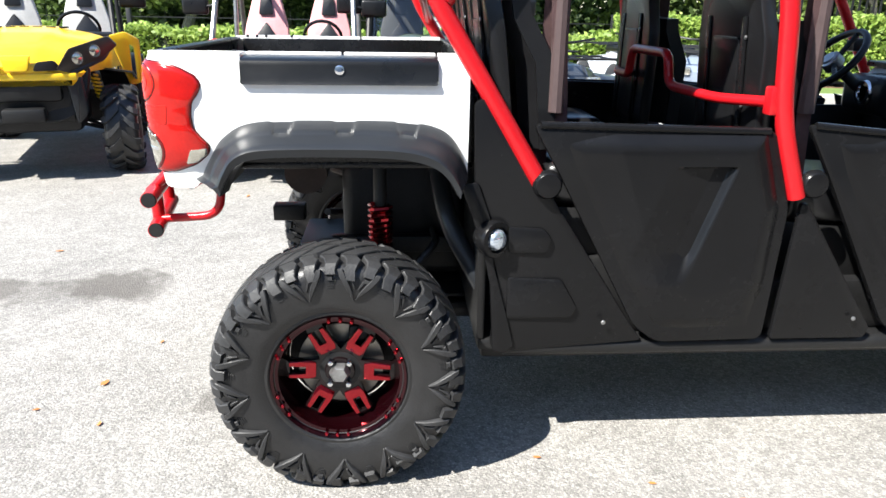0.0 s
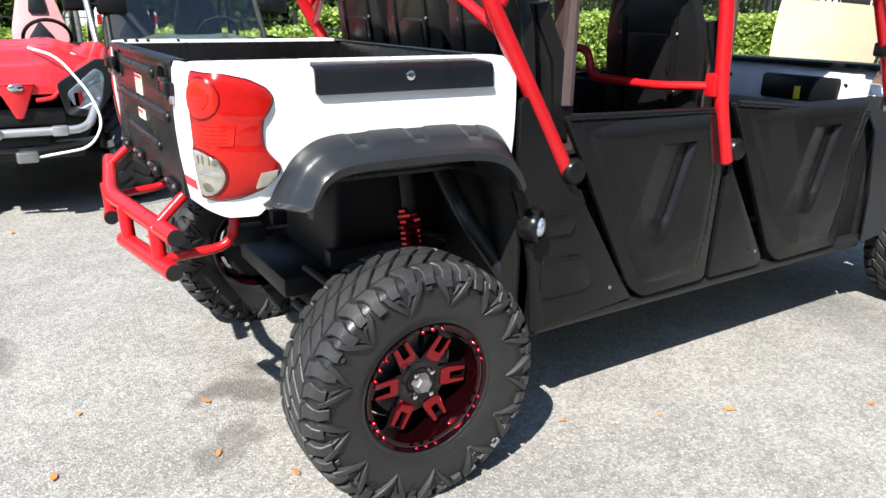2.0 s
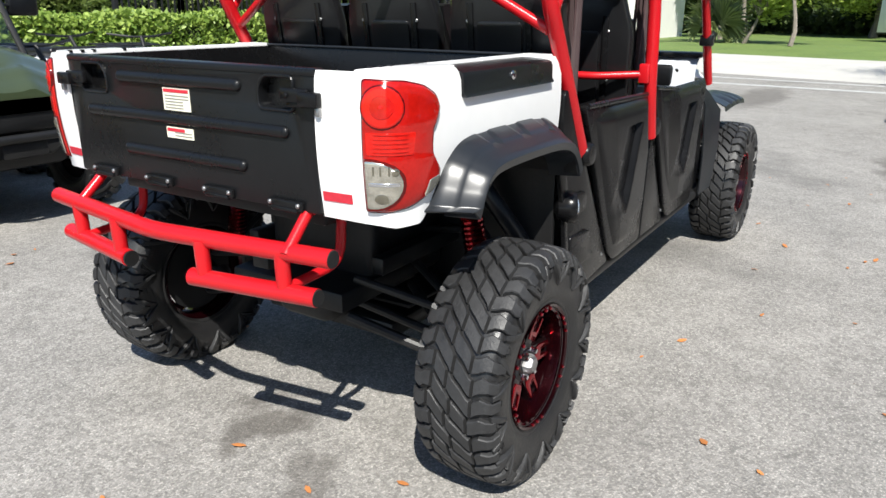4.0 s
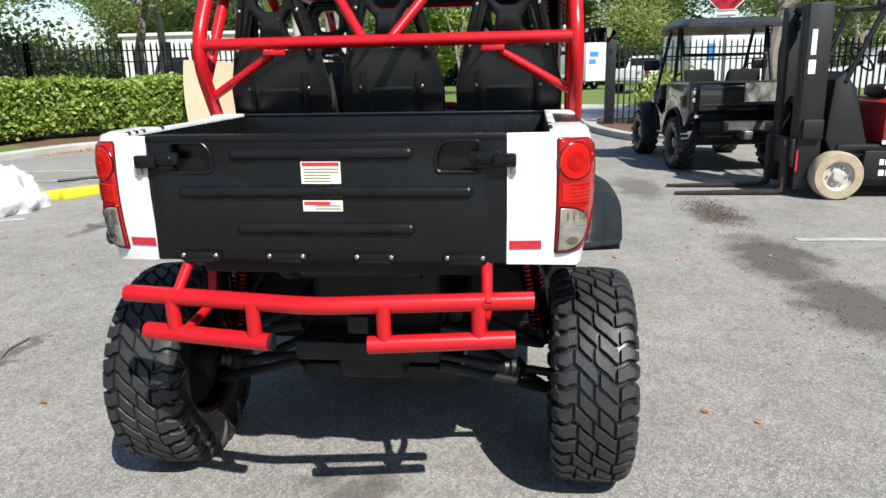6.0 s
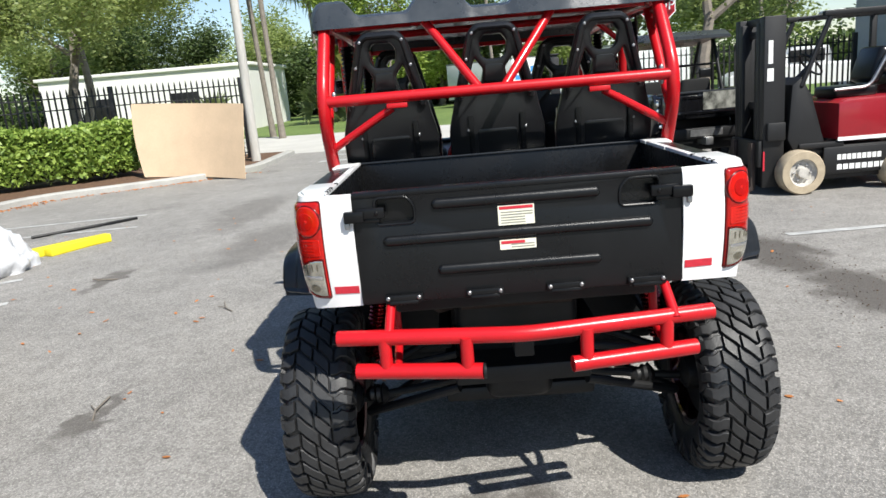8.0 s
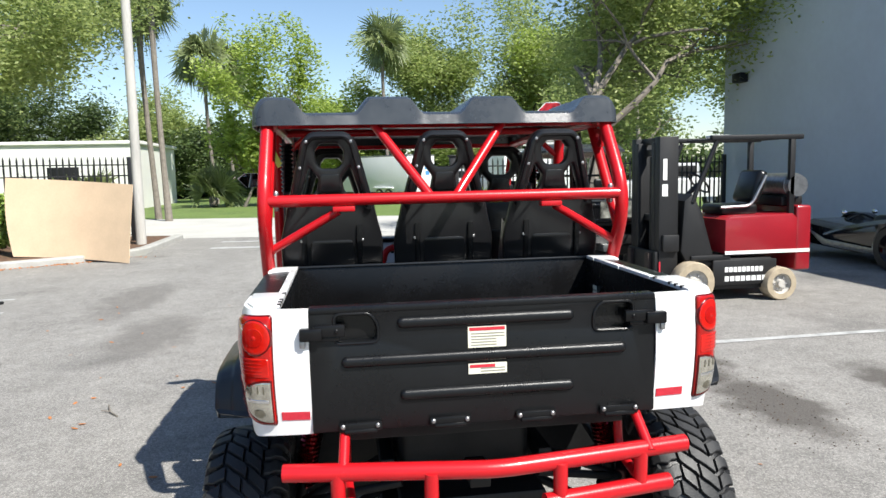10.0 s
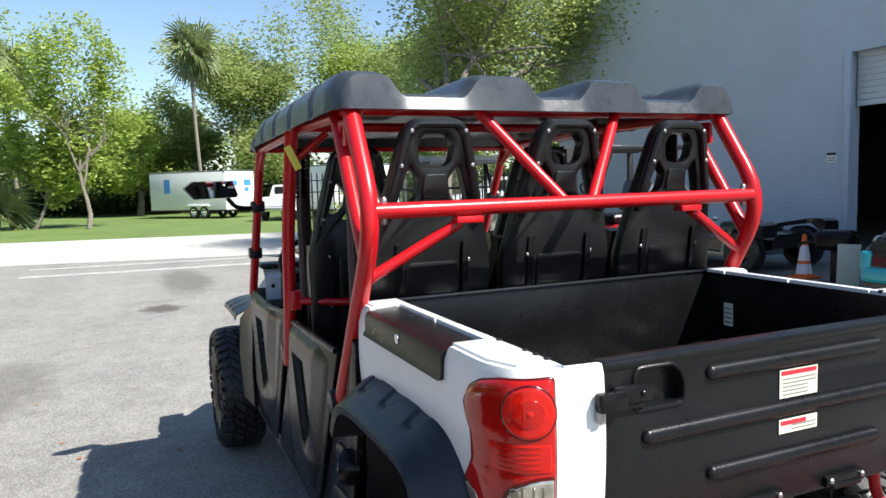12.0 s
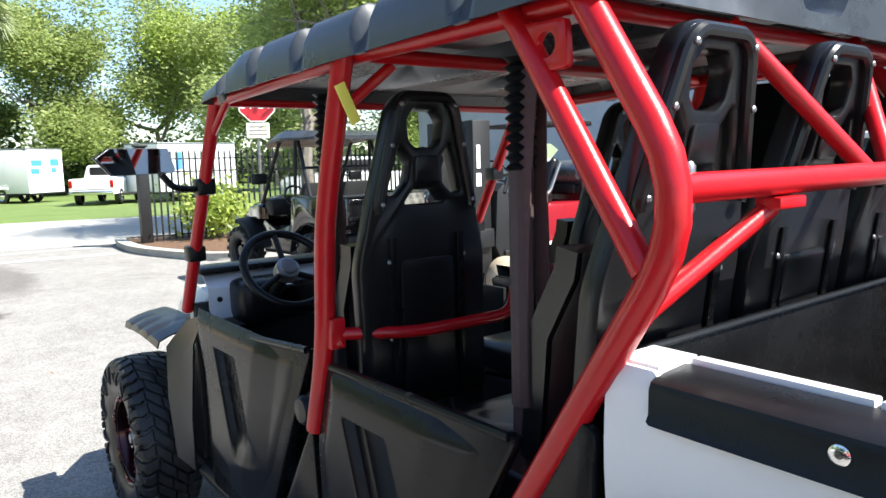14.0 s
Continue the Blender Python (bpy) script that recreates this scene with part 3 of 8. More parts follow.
def tread_mesh(width=0.226, R=TYRE_R, pitches=39, tall=0.0155):
    """Slanting centre blocks, rounded shoulder lugs, and paired wedges down the sidewalls."""
    bm = bmesh.new()

    def on(u, v, lift):
        a = 2 * math.pi * u / pitches
        r, y, nr, ny = tyre_section(v)
        r += nr * lift
        return bm.verts.new((r * math.cos(a), y + ny * lift, r * math.sin(a)))

    def ribbon(cuts, lift, e=0.055):
        """A bevelled bar along cuts of (v, u low, u high, share of the lift)."""
        secs = []
        for i, (v, a, b, k) in enumerate(cuts):
            w = min(e, (b - a) * 0.28)
            end = i in (0, len(cuts) - 1)
            v2 = v + (0.0 if not end else (0.03 if (i == 0) == (cuts[-1][0] > cuts[0][0]) else -0.03))
            t = lift * k
            secs.append([on(a, v, -0.005), on(a + w * 0.6, v2, t * 0.80), on(a + w * 1.5, v2, t), on(b - w * 1.5, v2, t), on(b - w * 0.6, v2, t * 0.80), on(b, v, -0.005)])
        for p, q in zip(secs, secs[1:]):
            for j in range(5):
                bm.faces.new((p[j], p[j + 1], q[j + 1], q[j]))
        bm.faces.new(secs[0])
        bm.faces.new(secs[-1][::-1])

    knots = ((-1.22, 1.72), (-1.0, 1.82), (-0.84, 1.64), (-0.66, 1.90), (-0.56, 1.98), (-0.30, 1.46), (-0.03, 1.06), (0.03, 0.92), (0.28, 0.48), (0.52, 0.0), (0.64, -0.06), (0.82, 0.24), (1.0, 0.08), (1.22, 0.16))

    def groove(v):
        for (a, p), (b, q) in zip(knots, knots[1:]):
            if v <= b:
                return p + (q - p) * (v - a) / (b - a)
        return knots[-1][1]

    for i in range(pitches):
        # the splits between the blocks wander from pitch to pitch, so that no groove runs all the way round
        mid = 0.08 if i % 2 else -0.06
        ends = {-1: -0.50 if i % 3 == 0 else -0.60, 1: 0.60 if i % 3 == 1 else 0.48}
        for v0, v1 in ((ends[-1], mid - 0.015), (mid + 0.015, ends[1])):
            vs = [v0 + (v1 - v0) * j / 5 for j in range(6)]
            ribbon([(v, i + groove(v) + 0.075, i + 1 + groove(v) - 0.075, 1.0) for v in vs], tall)
        long = 0.10 if i % 2 else 0.0
        for s in (-1, 1):
            # shoulder lug with a stepped toe, and the slim bar beside it
            v0 = abs(ends[s]) + 0.03
            vs = (v0, 0.70, 0.80, 0.92, 1.02, 1.12 + long)
            ribbon([(s * v, i + groove(s * v) + 0.10 + 0.08 * (v > 0.9), i + 1 + groove(s * v) - 0.10 - 0.08 * (v > 0.9), 1.05 if v < 1.0 else 0.95) for v in vs], tall)
            vs = (1.10, 1.16, 1.24)
            c = i + groove(s) + 0.5
            ribbon([(s * v, c - 0.16, c + 0.16, 0.55) for v in vs], tall, 0.03)
        if i % 3 == 0:
            for s in (-1, 1):
                c = i + groove(s) + 1.0
                for d in (-1, 1):
                    ribbon([(s * v, c + d * o - w, c + d * o + w, k) for v, o, w, k in ((0.98, 0.98, 0.16, 1.0), (1.12, 0.84, 0.21, 1.0), (1.30, 0.60, 0.21, 0.85), (1.50, 0.32, 0.16, 0.65), (1.72, 0.07, 0.05, 0.35))], 0.0155, 0.05)
                    ribbon([(s * v, c + d * o - w, c + d * o + w, k) for v, o, w, k in ((1.14, 0.36, 0.10, 0.8), (1.28, 0.24, 0.09, 0.8), (1.44, 0.10, 0.05, 0.5))], 0.010, 0.03)
                # the small toothed field between two wedges
                for j in range(4):
                    ribbon([(s * v, c + 1.5 - w, c + 1.5 + w, 0.5) for v, w in ((1.20 + 0.055 * j, 0.34 - 0.05 * j), (1.235 + 0.055 * j, 0.33 - 0.05 * j))], 0.006, 0.02)
    return bm


def make_wheel():
    """One wheel that looks along -y, built round its own centre."""
    w = new("wheel")
    w.parent = utv
    w["label"] = "black and candy red alloy wheel with chunky off-road tyre"
    tyre = part("tyre", wheel_mesh_tyre(), M_RUBBER, w, "black knobbly off-road tyre")
    part("tread", tread_mesh(), M_TREAD, tyre, angle=25)
    bm = lathe([(0.188, -0.103), (0.196, -0.107), (0.196, -0.096), (0.176, -0.092), (0.168, -0.055), (0.160, 0.045), (0.182, 0.096), (0.194, 0.102), (0.19, 0.088), (0.175, 0.055), (0.176, -0.055), (0.186, -0.088)], 64, closed=True)
    rim = part("rim", bm, M_BARREL, w, "deep burgundy alloy rim with red bolts")
    # hub disc and spokes
    face = -0.045
    bm = lathe([(0.02, face - 0.012), (0.042, face - 0.012), (0.050, face), (0.050, face + 0.05), (0.02, face + 0.05)], 32)
    drop = lambda v: -0.10 * max(0, v - 0.07) + 1.1 * max(0, v - 0.148)
    for k in range(6):
        a = radians(60 * k)
        pts = [(-0.036, 0.048), (0.036, 0.048), (0.030, 0.100), (0.027, 0.150), (0.031, 0.172), (-0.031, 0.172), (-0.027, 0.150), (-0.030, 0.100)]
        bm = plate(pts, [[(-0.009, 0.094), (0.009, 0.094), (0.010, 0.146), (-0.010, 0.146)]], 0.026,
                   lambda u, v, q, a=a: (math.cos(a) * v - math.sin(a) * u, face - 0.004 + q + drop(v), math.sin(a) * v + math.cos(a) * u), 0.003, bm)
    part("spoke_disc", bm, M_RIM, w, "gloss black six-spoke disc")
    for k in range(6):
        a = radians(60 * k)
        pts = [(-0.024, 0.070), (0.024, 0.070), (0.0295, 0.092), (0.0255, 0.149), (0.0125, 0.149), (0.0110, 0.100), (-0.0110, 0.100), (-0.0125, 0.149), (-0.0255, 0.149), (-0.0295, 0.084)]
        bm = plate(pts, (), 0.009, lambda u, v, q, a=a: (math.cos(a) * v - math.sin(a) * u, face - 0.0115 + q + drop(v) + 5.0 * u * u, math.sin(a) * v + math.cos(a) * u), 0.002)
        part("spoke_inlay", bm, M_RIMRED, w, "candy red forked spoke face")
    first = part("rim_bolt", bolt((0, 0, 0), (0, -1, 0), 0.0062, 0.009), M_RIMRED, rim, "small red rim bolt")
    for g in range(6):
        for j in (-1, 0, 1):
            a = radians(30 + 60 * g + 10 * j)
            at = Matrix.Translation((0.184 * math.cos(a), -0.104, 0.184 * math.sin(a)))
            if g + j == -1:
                first.matrix_basis = at
            else:
                share(first, at)
    cap = lathe([(0.008, face - 0.040), (0.022, face - 0.040), (0.030, face - 0.030), (0.032, face), (0.01, face)], 6)
    part("centre_cap", cap, M_STEEL, w, "silver hexagonal centre cap")
    for k in range(4):
        a = radians(45 + 90 * k)
        bm = lathe([(0.004, -0.022), (0.008, -0.02), (0.0105, -0.008), (0.0105, 0.0)], 6, m=Matrix.Translation((0.038 * math.cos(a), face - 0.012, 0.048 * math.sin(a))))
        part("lug_nut", bm, M_CHROME, w)
    disc = lathe([(0.088, 0.0), (0.128, 0.0), (0.128, 0.006), (0.088, 0.006)], 40)
    part("brake_disc", disc, M_DISC, w, "pale bare steel brake disc")
    part("dust_shield", lathe([(0.02, 0.05), (0.158, 0.05), (0.160, 0.056), (0.02, 0.056)], 40), M_DARK, w, "dark dust shield")
    part("caliper", slab((0.02, -0.03, 0.075), (0.10, 0.028, 0.135), 0.012), M_DARK, w, "dark brake caliper")
    bm = lathe([(0.02, -0.055), (0.06, -0.05), (0.075, 0.02), (0.06, 0.10), (0.03, 0.12)], 24)
    part("hub", bm, M_DARK, w)
    return w


wheel = make_wheel()
TYRE = next(o for o in wheel.children if o.name.startswith("tyre"))
TREAD = TYRE.children[0]
wheel.matrix_basis = pose(0, -TYRE_Y, AXLE_Z, 0, 3, 0)
for x, s, turn in ((0, 1, 20), (WHEELBASE, -1, 33), (WHEELBASE, 1, 50)):
    copy_thing(wheel, pose(x, s * TYRE_Y, AXLE_Z, 0, turn, 0 if s < 0 else 180)).parent = utv

# ---- the cargo bed ----
BED_TOP, BED_LOW = 1.255, 0.902


def bed_plan():
    """The skin's path in plan on the right: from the tailgate round the corner to the front."""
    pts = fillet([(-0.532, -0.495, 0), (-0.522, -0.606, 0), (-0.496, -0.678, 0), (-0.418, -0.706, 0), (0.375, -0.704, 0)], 0.06, 6)
    out = []
    for a, b in zip(pts, pts[1:]):
        n = max(1, int((b - a).length / 0.02))
        out += [a.lerp(b, i / n) for i in range(n)]
    return out + [pts[-1]]


PLAN = bed_plan()
ARC = [0.0]
for a, b in zip(PLAN, PLAN[1:]):
    ARC.append(ARC[-1] + (b - a).length)


def skin(s, z, off=0.0, side=-1):
    """A point on the bed's skin, s metres from the tailgate, off metres proud."""
    s = min(max(s, 0.0), ARC[-1] - 1e-5)
    i = max(k for k in range(len(ARC) - 1) if ARC[k] <= s)
    f = (s - ARC[i]) / (ARC[i + 1] - ARC[i])
    p = PLAN[i].lerp(PLAN[i + 1], f)
    d = (PLAN[i + 1] - PLAN[i]).normalized()
    n = Vector((d.y, -d.x, 0))
    k = (z - BED_LOW) / (BED_TOP - BED_LOW)
    bow = 0.010 * math.sin(math.pi * min(1, max(0, k)))
    q = p + n * (off + bow - 0.014 * (1 - k) ** 2)
    shift = (0.020 if side > 0 else 0.012) * max(0.0, 1 - s / 0.12)
    return Vector((q.x, (q.y if side < 0 else -q.y) + shift, z))


def bed_low(x):
    """The lower edge of the white skin: level at the corner, then over the wheel arch."""
    if x < -0.40:
        return BED_LOW - 0.014 * min(1, (x + 0.54) / 0.06)
    if x < -0.16:
        return BED_LOW - 0.014 + 0.155 * math.sin(math.pi / 2 * (x + 0.40) / 0.24)
    if x < 0.26:
        return BED_LOW + 0.141
    return BED_LOW + 0.141 - 0.14 * ((x - 0.26) / 0.115) ** 1.6


for side, nm in ((-1, "right"), (1, "left")):
    rows = []
    for i, p in enumerate(PLAN):
        lo = bed_low(p.x)
        hi = BED_TOP - 0.018 * (-0.245 < p.x < 0.288)
        col = [skin(ARC[i], lo + (hi - 0.018 - lo) * k / 9, 0, side) for k in range(10)]
        t = skin(ARC[i], hi, 0, side)
        inn = skin(ARC[i], hi, -0.018, side)
        col += [t.lerp(inn, 0.3), inn]
        rows.append(col)
    bm = thicken(loft(rows), 0.006)
    panel = part("bed_side_panel", bm, M_WHITE, utv, "white bed side with rounded rear corner")
    # the flat white ledge along the top, in pieces
    flat = lambda u, v, w, side=side: (u, side * v, BED_TOP - 0.012 + w)
    for o in ([(-0.520, 0.592), (-0.249, 0.592), (-0.249, 0.690), (-0.408, 0.690), (-0.476, 0.664), (-0.502, 0.600)], [(-0.245, 0.592), (0.018, 0.592), (0.018, 0.615), (-0.245, 0.615)],
              [(0.026, 0.592), (0.284, 0.592), (0.284, 0.615), (0.026, 0.615)], [(0.290, 0.592), (0.372, 0.592), (0.372, 0.689), (0.290, 0.689)]):
        part("top_ledge", plate(o, (), 0.018, flat, 0.003), M_WHITE, panel, "flat white ledge")
    for x in (-0.47, -0.43, -0.39, -0.28):
        part("ledge_clip", slab((x - 0.006, side * 0.596 - 0.006, BED_TOP), (x + 0.006, side * 0.596 + 0.006, BED_TOP + 0.009), 0.002), M_DARK, panel)
    # black tool cover that folds over the ledge
    prof = [(0.709, 1.180), (0.724, 1.181), (0.718, 1.190), (0.717, 1.231), (0.712, 1.242), (0.700, 1.248), (0.624, 1.254), (0.618, 1.251), (0.618, 1.244), (0.693, 1.239), (0.707, 1.230), (0.707, 1.184)]
    secs = []
    for x, k in ((-0.246, 0.94), (-0.240, 1.0), (0.282, 1.0), (0.288, 0.94)):
        secs.append([(x, side * (0.68 + (y - 0.68) * (1.0 if k == 1 else 0.97)), 1.25 + (z - 1.25) * k) for y, z in prof])
    cov = part("tool_cover", loft(secs, closed=True, cap=True), M_BLACK, utv, "black plastic cover strip with key lock")
    bm = lathe([(0.013, 0), (0.013, 0.004), (0.009, 0.006), (0.004, 0.006)], 16, None, "z",
               m=Matrix.Translation((0.02, side * 0.716, 1.220)) @ Vector((0, side, 0)).to_track_quat("Z", "Y").to_matrix().to_4x4())
    part("key_lock", bm, M_CHROME, cov, "round chrome key lock")
    # tail lamp that wraps the corner
    lamp = new("tail_lamp")
    lamp.parent = utv
    lamp["label"] = "red wraparound tail lamp with clear lower lens"

    ease = lambda k: min(1.0, max(0.0, k)) ** 2 * (3 - 2 * min(1.0, max(0.0, k)))

    def patch(pts, r, lift, crisp=0.10, taper=0.0):
        """A domed piece on the skin inside a rounded outline of (s, z)."""
        loop, ring = rounded(pts, r, 5), []
        for p, q in zip(loop, loop[1:] + loop[:1]):
            n = max(1, int(math.hypot(q[0] - p[0], q[1] - p[1]) / 0.008))
            ring += [(p[0] + (q[0] - p[0]) * i / n, p[1] + (q[1] - p[1]) * i / n) for i in range(n)]
        cs, cz = sum(p[0] for p in ring) / len(ring), sum(p[1] for p in ring) / len(ring)
        secs = []
        for f in (0.02, 0.1, 0.2, 0.3, 0.4, 0.5, 0.6, 0.7, 0.8, 1 - crisp, 1 - crisp * 0.5, 1 - crisp * 0.15, 1.0) if crisp < 0.2 else (0.02, 0.3, 0.6, 1 - crisp * 0.9, 1 - crisp * 0.5, 1 - crisp * 0.15, 1.0):
            up = lift * min(1.0, max(0.0, (1 - f) / crisp)) ** 0.5
            row = []
            for u, z in ring:
                z2 = cz + (z - cz) * f
                bulge = 0.002 * (ease((z2 - 1.122) / 0.016) + ease((1.070 - z2) / 0.016)) * (min(1, (1 - f) / taper) if taper else 1.0)
                row.append(skin(cs + (u - cs) * f, z2, up + bulge, side))
            secs.append(row)
        bm = loft(secs, closed=True)
        bm.faces.new(list(bm.verts)[:len(ring)])
        return bm

    edge = [(0.116, 1.243), (0.20, 1.239), (0.25, 1.226), (0.287, 1.203), (0.300, 1.178), (0.288, 1.150), (0.275, 1.132), (0.271, 1.10), (0.273, 1.062), (0.287, 1.040), (0.308, 1.012),
            (0.302, 0.988), (0.27, 0.958), (0.22, 0.937), (0.165, 0.928), (0.116, 0.927)]
    edge = [(u + 0.034 * max(0.0, u - 0.116) / 0.184, z) for u, z in edge]
    part("lens_border", patch(edge, 0.012, 0.0035, 0.03, 0.16), M_TAILEDGE, lamp, "dark red lens seal")
    part("lens", patch([(0.21 + (u - 0.21) * 0.975, 1.085 + (z - 1.085) * 0.985) for u, z in edge], 0.012, 0.008, 0.06, 0.10), M_TAIL, lamp, "glossy red lens", angle=60)
    # the round stop lamp: dark ring, dished reflector, inner ring and bulb
    ring = lambda r, n=28: [(0.164 + r * 0.92 * math.cos(t), 1.180 + r * math.sin(t)) for t in (2 * math.pi * j / n for j in range(n))]
    part("bowl_ring", patch(ring(0.0530), 0.004, 0.0092, 0.06), M_TAILEDGE, lamp, "dark red ring round the stop lamp", angle=60)
    part("lamp_bowl", patch(ring(0.051), 0.004, 0.0104, 0.10), M_TAIL2, lamp, "round red stop lamp", angle=60)
    part("bowl_step", patch(ring(0.029), 0.003, 0.0120, 0.12), M_TAIL, lamp, angle=60)
    part("bulb_cap", patch(ring(0.012), 0.003, 0.0130, 0.60), M_TAIL2, lamp, "bright red bulb cap", angle=60)
    # flat mid band with a fine rim above and below
    band = [(0.124, 1.068), (0.236, 1.068), (0.244, 1.124), (0.124, 1.124)]
    part("mid_lens", patch(band, 0.006, 0.0100, 0.10), M_TAIL2, lamp, "ribbed red mid lens")
    for k in range(5):
        z = 1.076 + 0.010 * k
        part("lens_rib", patch([(0.128, z), (0.236, z), (0.236, z + 0.003), (0.128, z + 0.003)], 0.001, 0.0112, 0.4), M_TAIL, lamp)
    half = [(0.121, 0.934)] + [(0.134 + 0.078 * math.cos(t), 0.998 + 0.064 * math.sin(t)) for t in (radians(-80 + 16 * k) for k in range(11))] + [(0.121, 1.062)]
    part("clear_rim", patch([(0.119 + (u - 0.119) * 1.07, 0.998 + (z - 0.998) * 1.06) for u, z in half], 0.004, 0.0095, 0.06), M_TAILEDGE, lamp)
    clear = part("clear_lens", patch(half, 0.004, 0.0112, 0.12), M_CLEAR, lamp, "smoky clear reversing lens", angle=60)
    part("lens_bar", patch([(0.124, 0.996), (0.208, 0.996), (0.208, 1.007), (0.124, 1.007)], 0.003, 0.0125, 0.25), M_CHROME, clear, "bright bar across the clear lens")
    part("lower_bowl", patch([(0.162 + 0.030 * math.cos(t), 0.966 + 0.022 * math.sin(t)) for t in (2 * math.pi * j / 20 for j in range(20))], 0.003, 0.0122, 0.5), M_SMOKE, clear, "smoky lower reflector")
    for u in (0.142, 0.158, 0.174):
        part("reflector_fin", patch([(u, 1.018), (u + 0.006, 1.018), (u + 0.006, 1.050), (u, 1.050)], 0.001, 0.0125, 0.4), M_SMOKE, clear)
    part("upper_bowl", patch([(0.190 + 0.012 * math.cos(t), 1.030 + 0.016 * math.sin(t)) for t in (2 * math.pi * j / 16 for j in range(16))], 0.003, 0.0122, 0.5), M_SMOKE, clear)
    tip = [(0.286, 1.004), (0.336, 1.010), (0.330, 0.986), (0.300, 0.964), (0.270, 0.958), (0.276, 0.980)]
    part("side_lens", patch(tip, 0.006, 0.0095, 0.2), M_CLEAR, lamp, "small clear side lens")
    # reflective tape beside the tailgate
    rows = [[skin(0.006 + (0.078 if side < 0 else 0.094) * j / 4, z, 0.002, side) for j in range(5)] for z in (0.944, 0.968)]
    part("reflector_tape", thicken(loft(rows), 0.0015), M_REFL, panel, "red reflective tape")

    # wheel arch flare
    def arch(k, out):
        """k runs 0..1 from the rear foot over the top to the front foot; out picks skin line or lip."""
        a = [(-0.378, 0.918), (-0.352, 0.972), (-0.305, 1.040), (-0.215, 1.082), (0.0, 1.088), (0.20, 1.084), (0.300, 1.062), (0.352, 1.005), (0.378, 0.925)]
        b = [(-0.308, 0.914), (-0.290, 0.955), (-0.258, 0.997), (-0.190, 1.018), (0.0, 1.022), (0.18, 1.016), (0.272, 0.994), (0.320, 0.955), (0.350, 0.905)]
        pts = a if out == 0 else b
        f = k * (len(pts) - 1)
        i = min(int(f), len(pts) - 2)
        f -= i
        p0, p1, p2, p3 = (Vector(pts[min(max(i + d, 0), len(pts) - 1)]) for d in (-1, 0, 1, 2))
        return 0.5 * (2 * p1 + (p2 - p0) * f + (2 * p0 - 5 * p1 + 4 * p2 - p3) * f * f + (3 * p1 - p0 - 3 * p2 + p3) * f ** 3)

    secs = []
    lines = ((0.0, 0.692), (0.06, 0.712), (0.16, 0.727), (0.26, 0.738), (0.34, 0.747), (0.42, 0.756), (0.48, 0.760), (0.52, 0.763), (0.56, 0.767), (0.66, 0.777), (0.80, 0.795), (0.92, 0.809), (1.0, 0.814))
    for i in range(261):
        k = i / 260
        p, q = arch(k, 0), arch(k, 1)
        row = []
        for u, y in lines:
            v = p.lerp(q, u)
            dip = 0.0
            if 0.2 < k < 0.8 and 0.05 < u < 0.54:
                # a recess that narrows downwards, open at the skin
                half = 0.034 - 0.030 * max(0.0, u - 0.05)
                dip = max(0.014 * min(1.0, max(0.0, (half - abs(v.x - c) + 0.002) / 0.005)) for c in (-0.140, 0.030, 0.203))
            row.append((v.x, side * (y - dip), v.y + dip * 0.2))
        foot = max(0.0, 1 - k / 0.035)
        row = [(x - 0.016 * foot, y - side * 0.012 * foot, z) for x, y, z in row]
        row.append((q.x * 0.99, side * 0.808, q.y - 0.022))
        row.append((q.x * 0.98, side * 0.70, q.y - 0.030))
        secs.append(row)
    part("wheel_arch_flare", thicken(loft(secs), 0.006), M_FLARE, utv, "grey-black plastic wheel arch flare with three notches", angle=24)
    # inner arch, closes the view into the bed
    secs = []
    for i in range(29):
        q = arch(i / 28, 1)
        secs.append([(q.x * 0.98, side * y, q.y - 0.012) for y in (0.80, 0.6, 0.42)])
    part("inner_arch", thicken(loft(secs), 0.005), M_DARK, utv)

# liner: floor, front wall and side walls of the box
bm = slab((-0.50, -0.60, 0.925), (0.40, 0.60, 0.945), 0.004)
bed = part("bed_floor", bm, M_LINER, utv, "black ribbed cargo bed floor")
for k in range(7):
    y = -0.48 + 0.16 * k
    part("floor_rib", slab((-0.47, y - 0.03, 0.945), (0.36, y + 0.03, 0.951), 0.003), M_LINER, bed)
part("bed_front_wall", slab((0.378, -0.612, 0.945), (0.412, 0.612, 1.252), 0.008), M_LINER, utv, "black bed front wall with pale rim")
part("bed_front_rim", slab((0.370, -0.60, 1.250), (0.384, 0.60, 1.259), 0.004), M_FLARE, utv)
for s in (-1, 1):
    part("bed_side_wall", slab((-0.492, s * 0.60 - 0.010, 0.945), (0.378, s * 0.60 + 0.010, 1.250), 0.004), M_LINER, utv)
    part("wheel_housing", slab((-0.26, min(s * 0.42, s * 0.59), 0.945), (0.30, max(s * 0.42, s * 0.59), 1.03), 0.03), M_LINER, utv)
st = part("bed_sticker", slab((0.245, -0.590, 1.07), (0.285, -0.5885, 1.15)), M_LABEL, utv, "small printed warning sticker")
for k in range(4):
    part("print_bar", slab((0.249, -0.5885, 1.080 + 0.016 * k), (0.281, -0.5878, 1.086 + 0.016 * k)), M_INK, st)

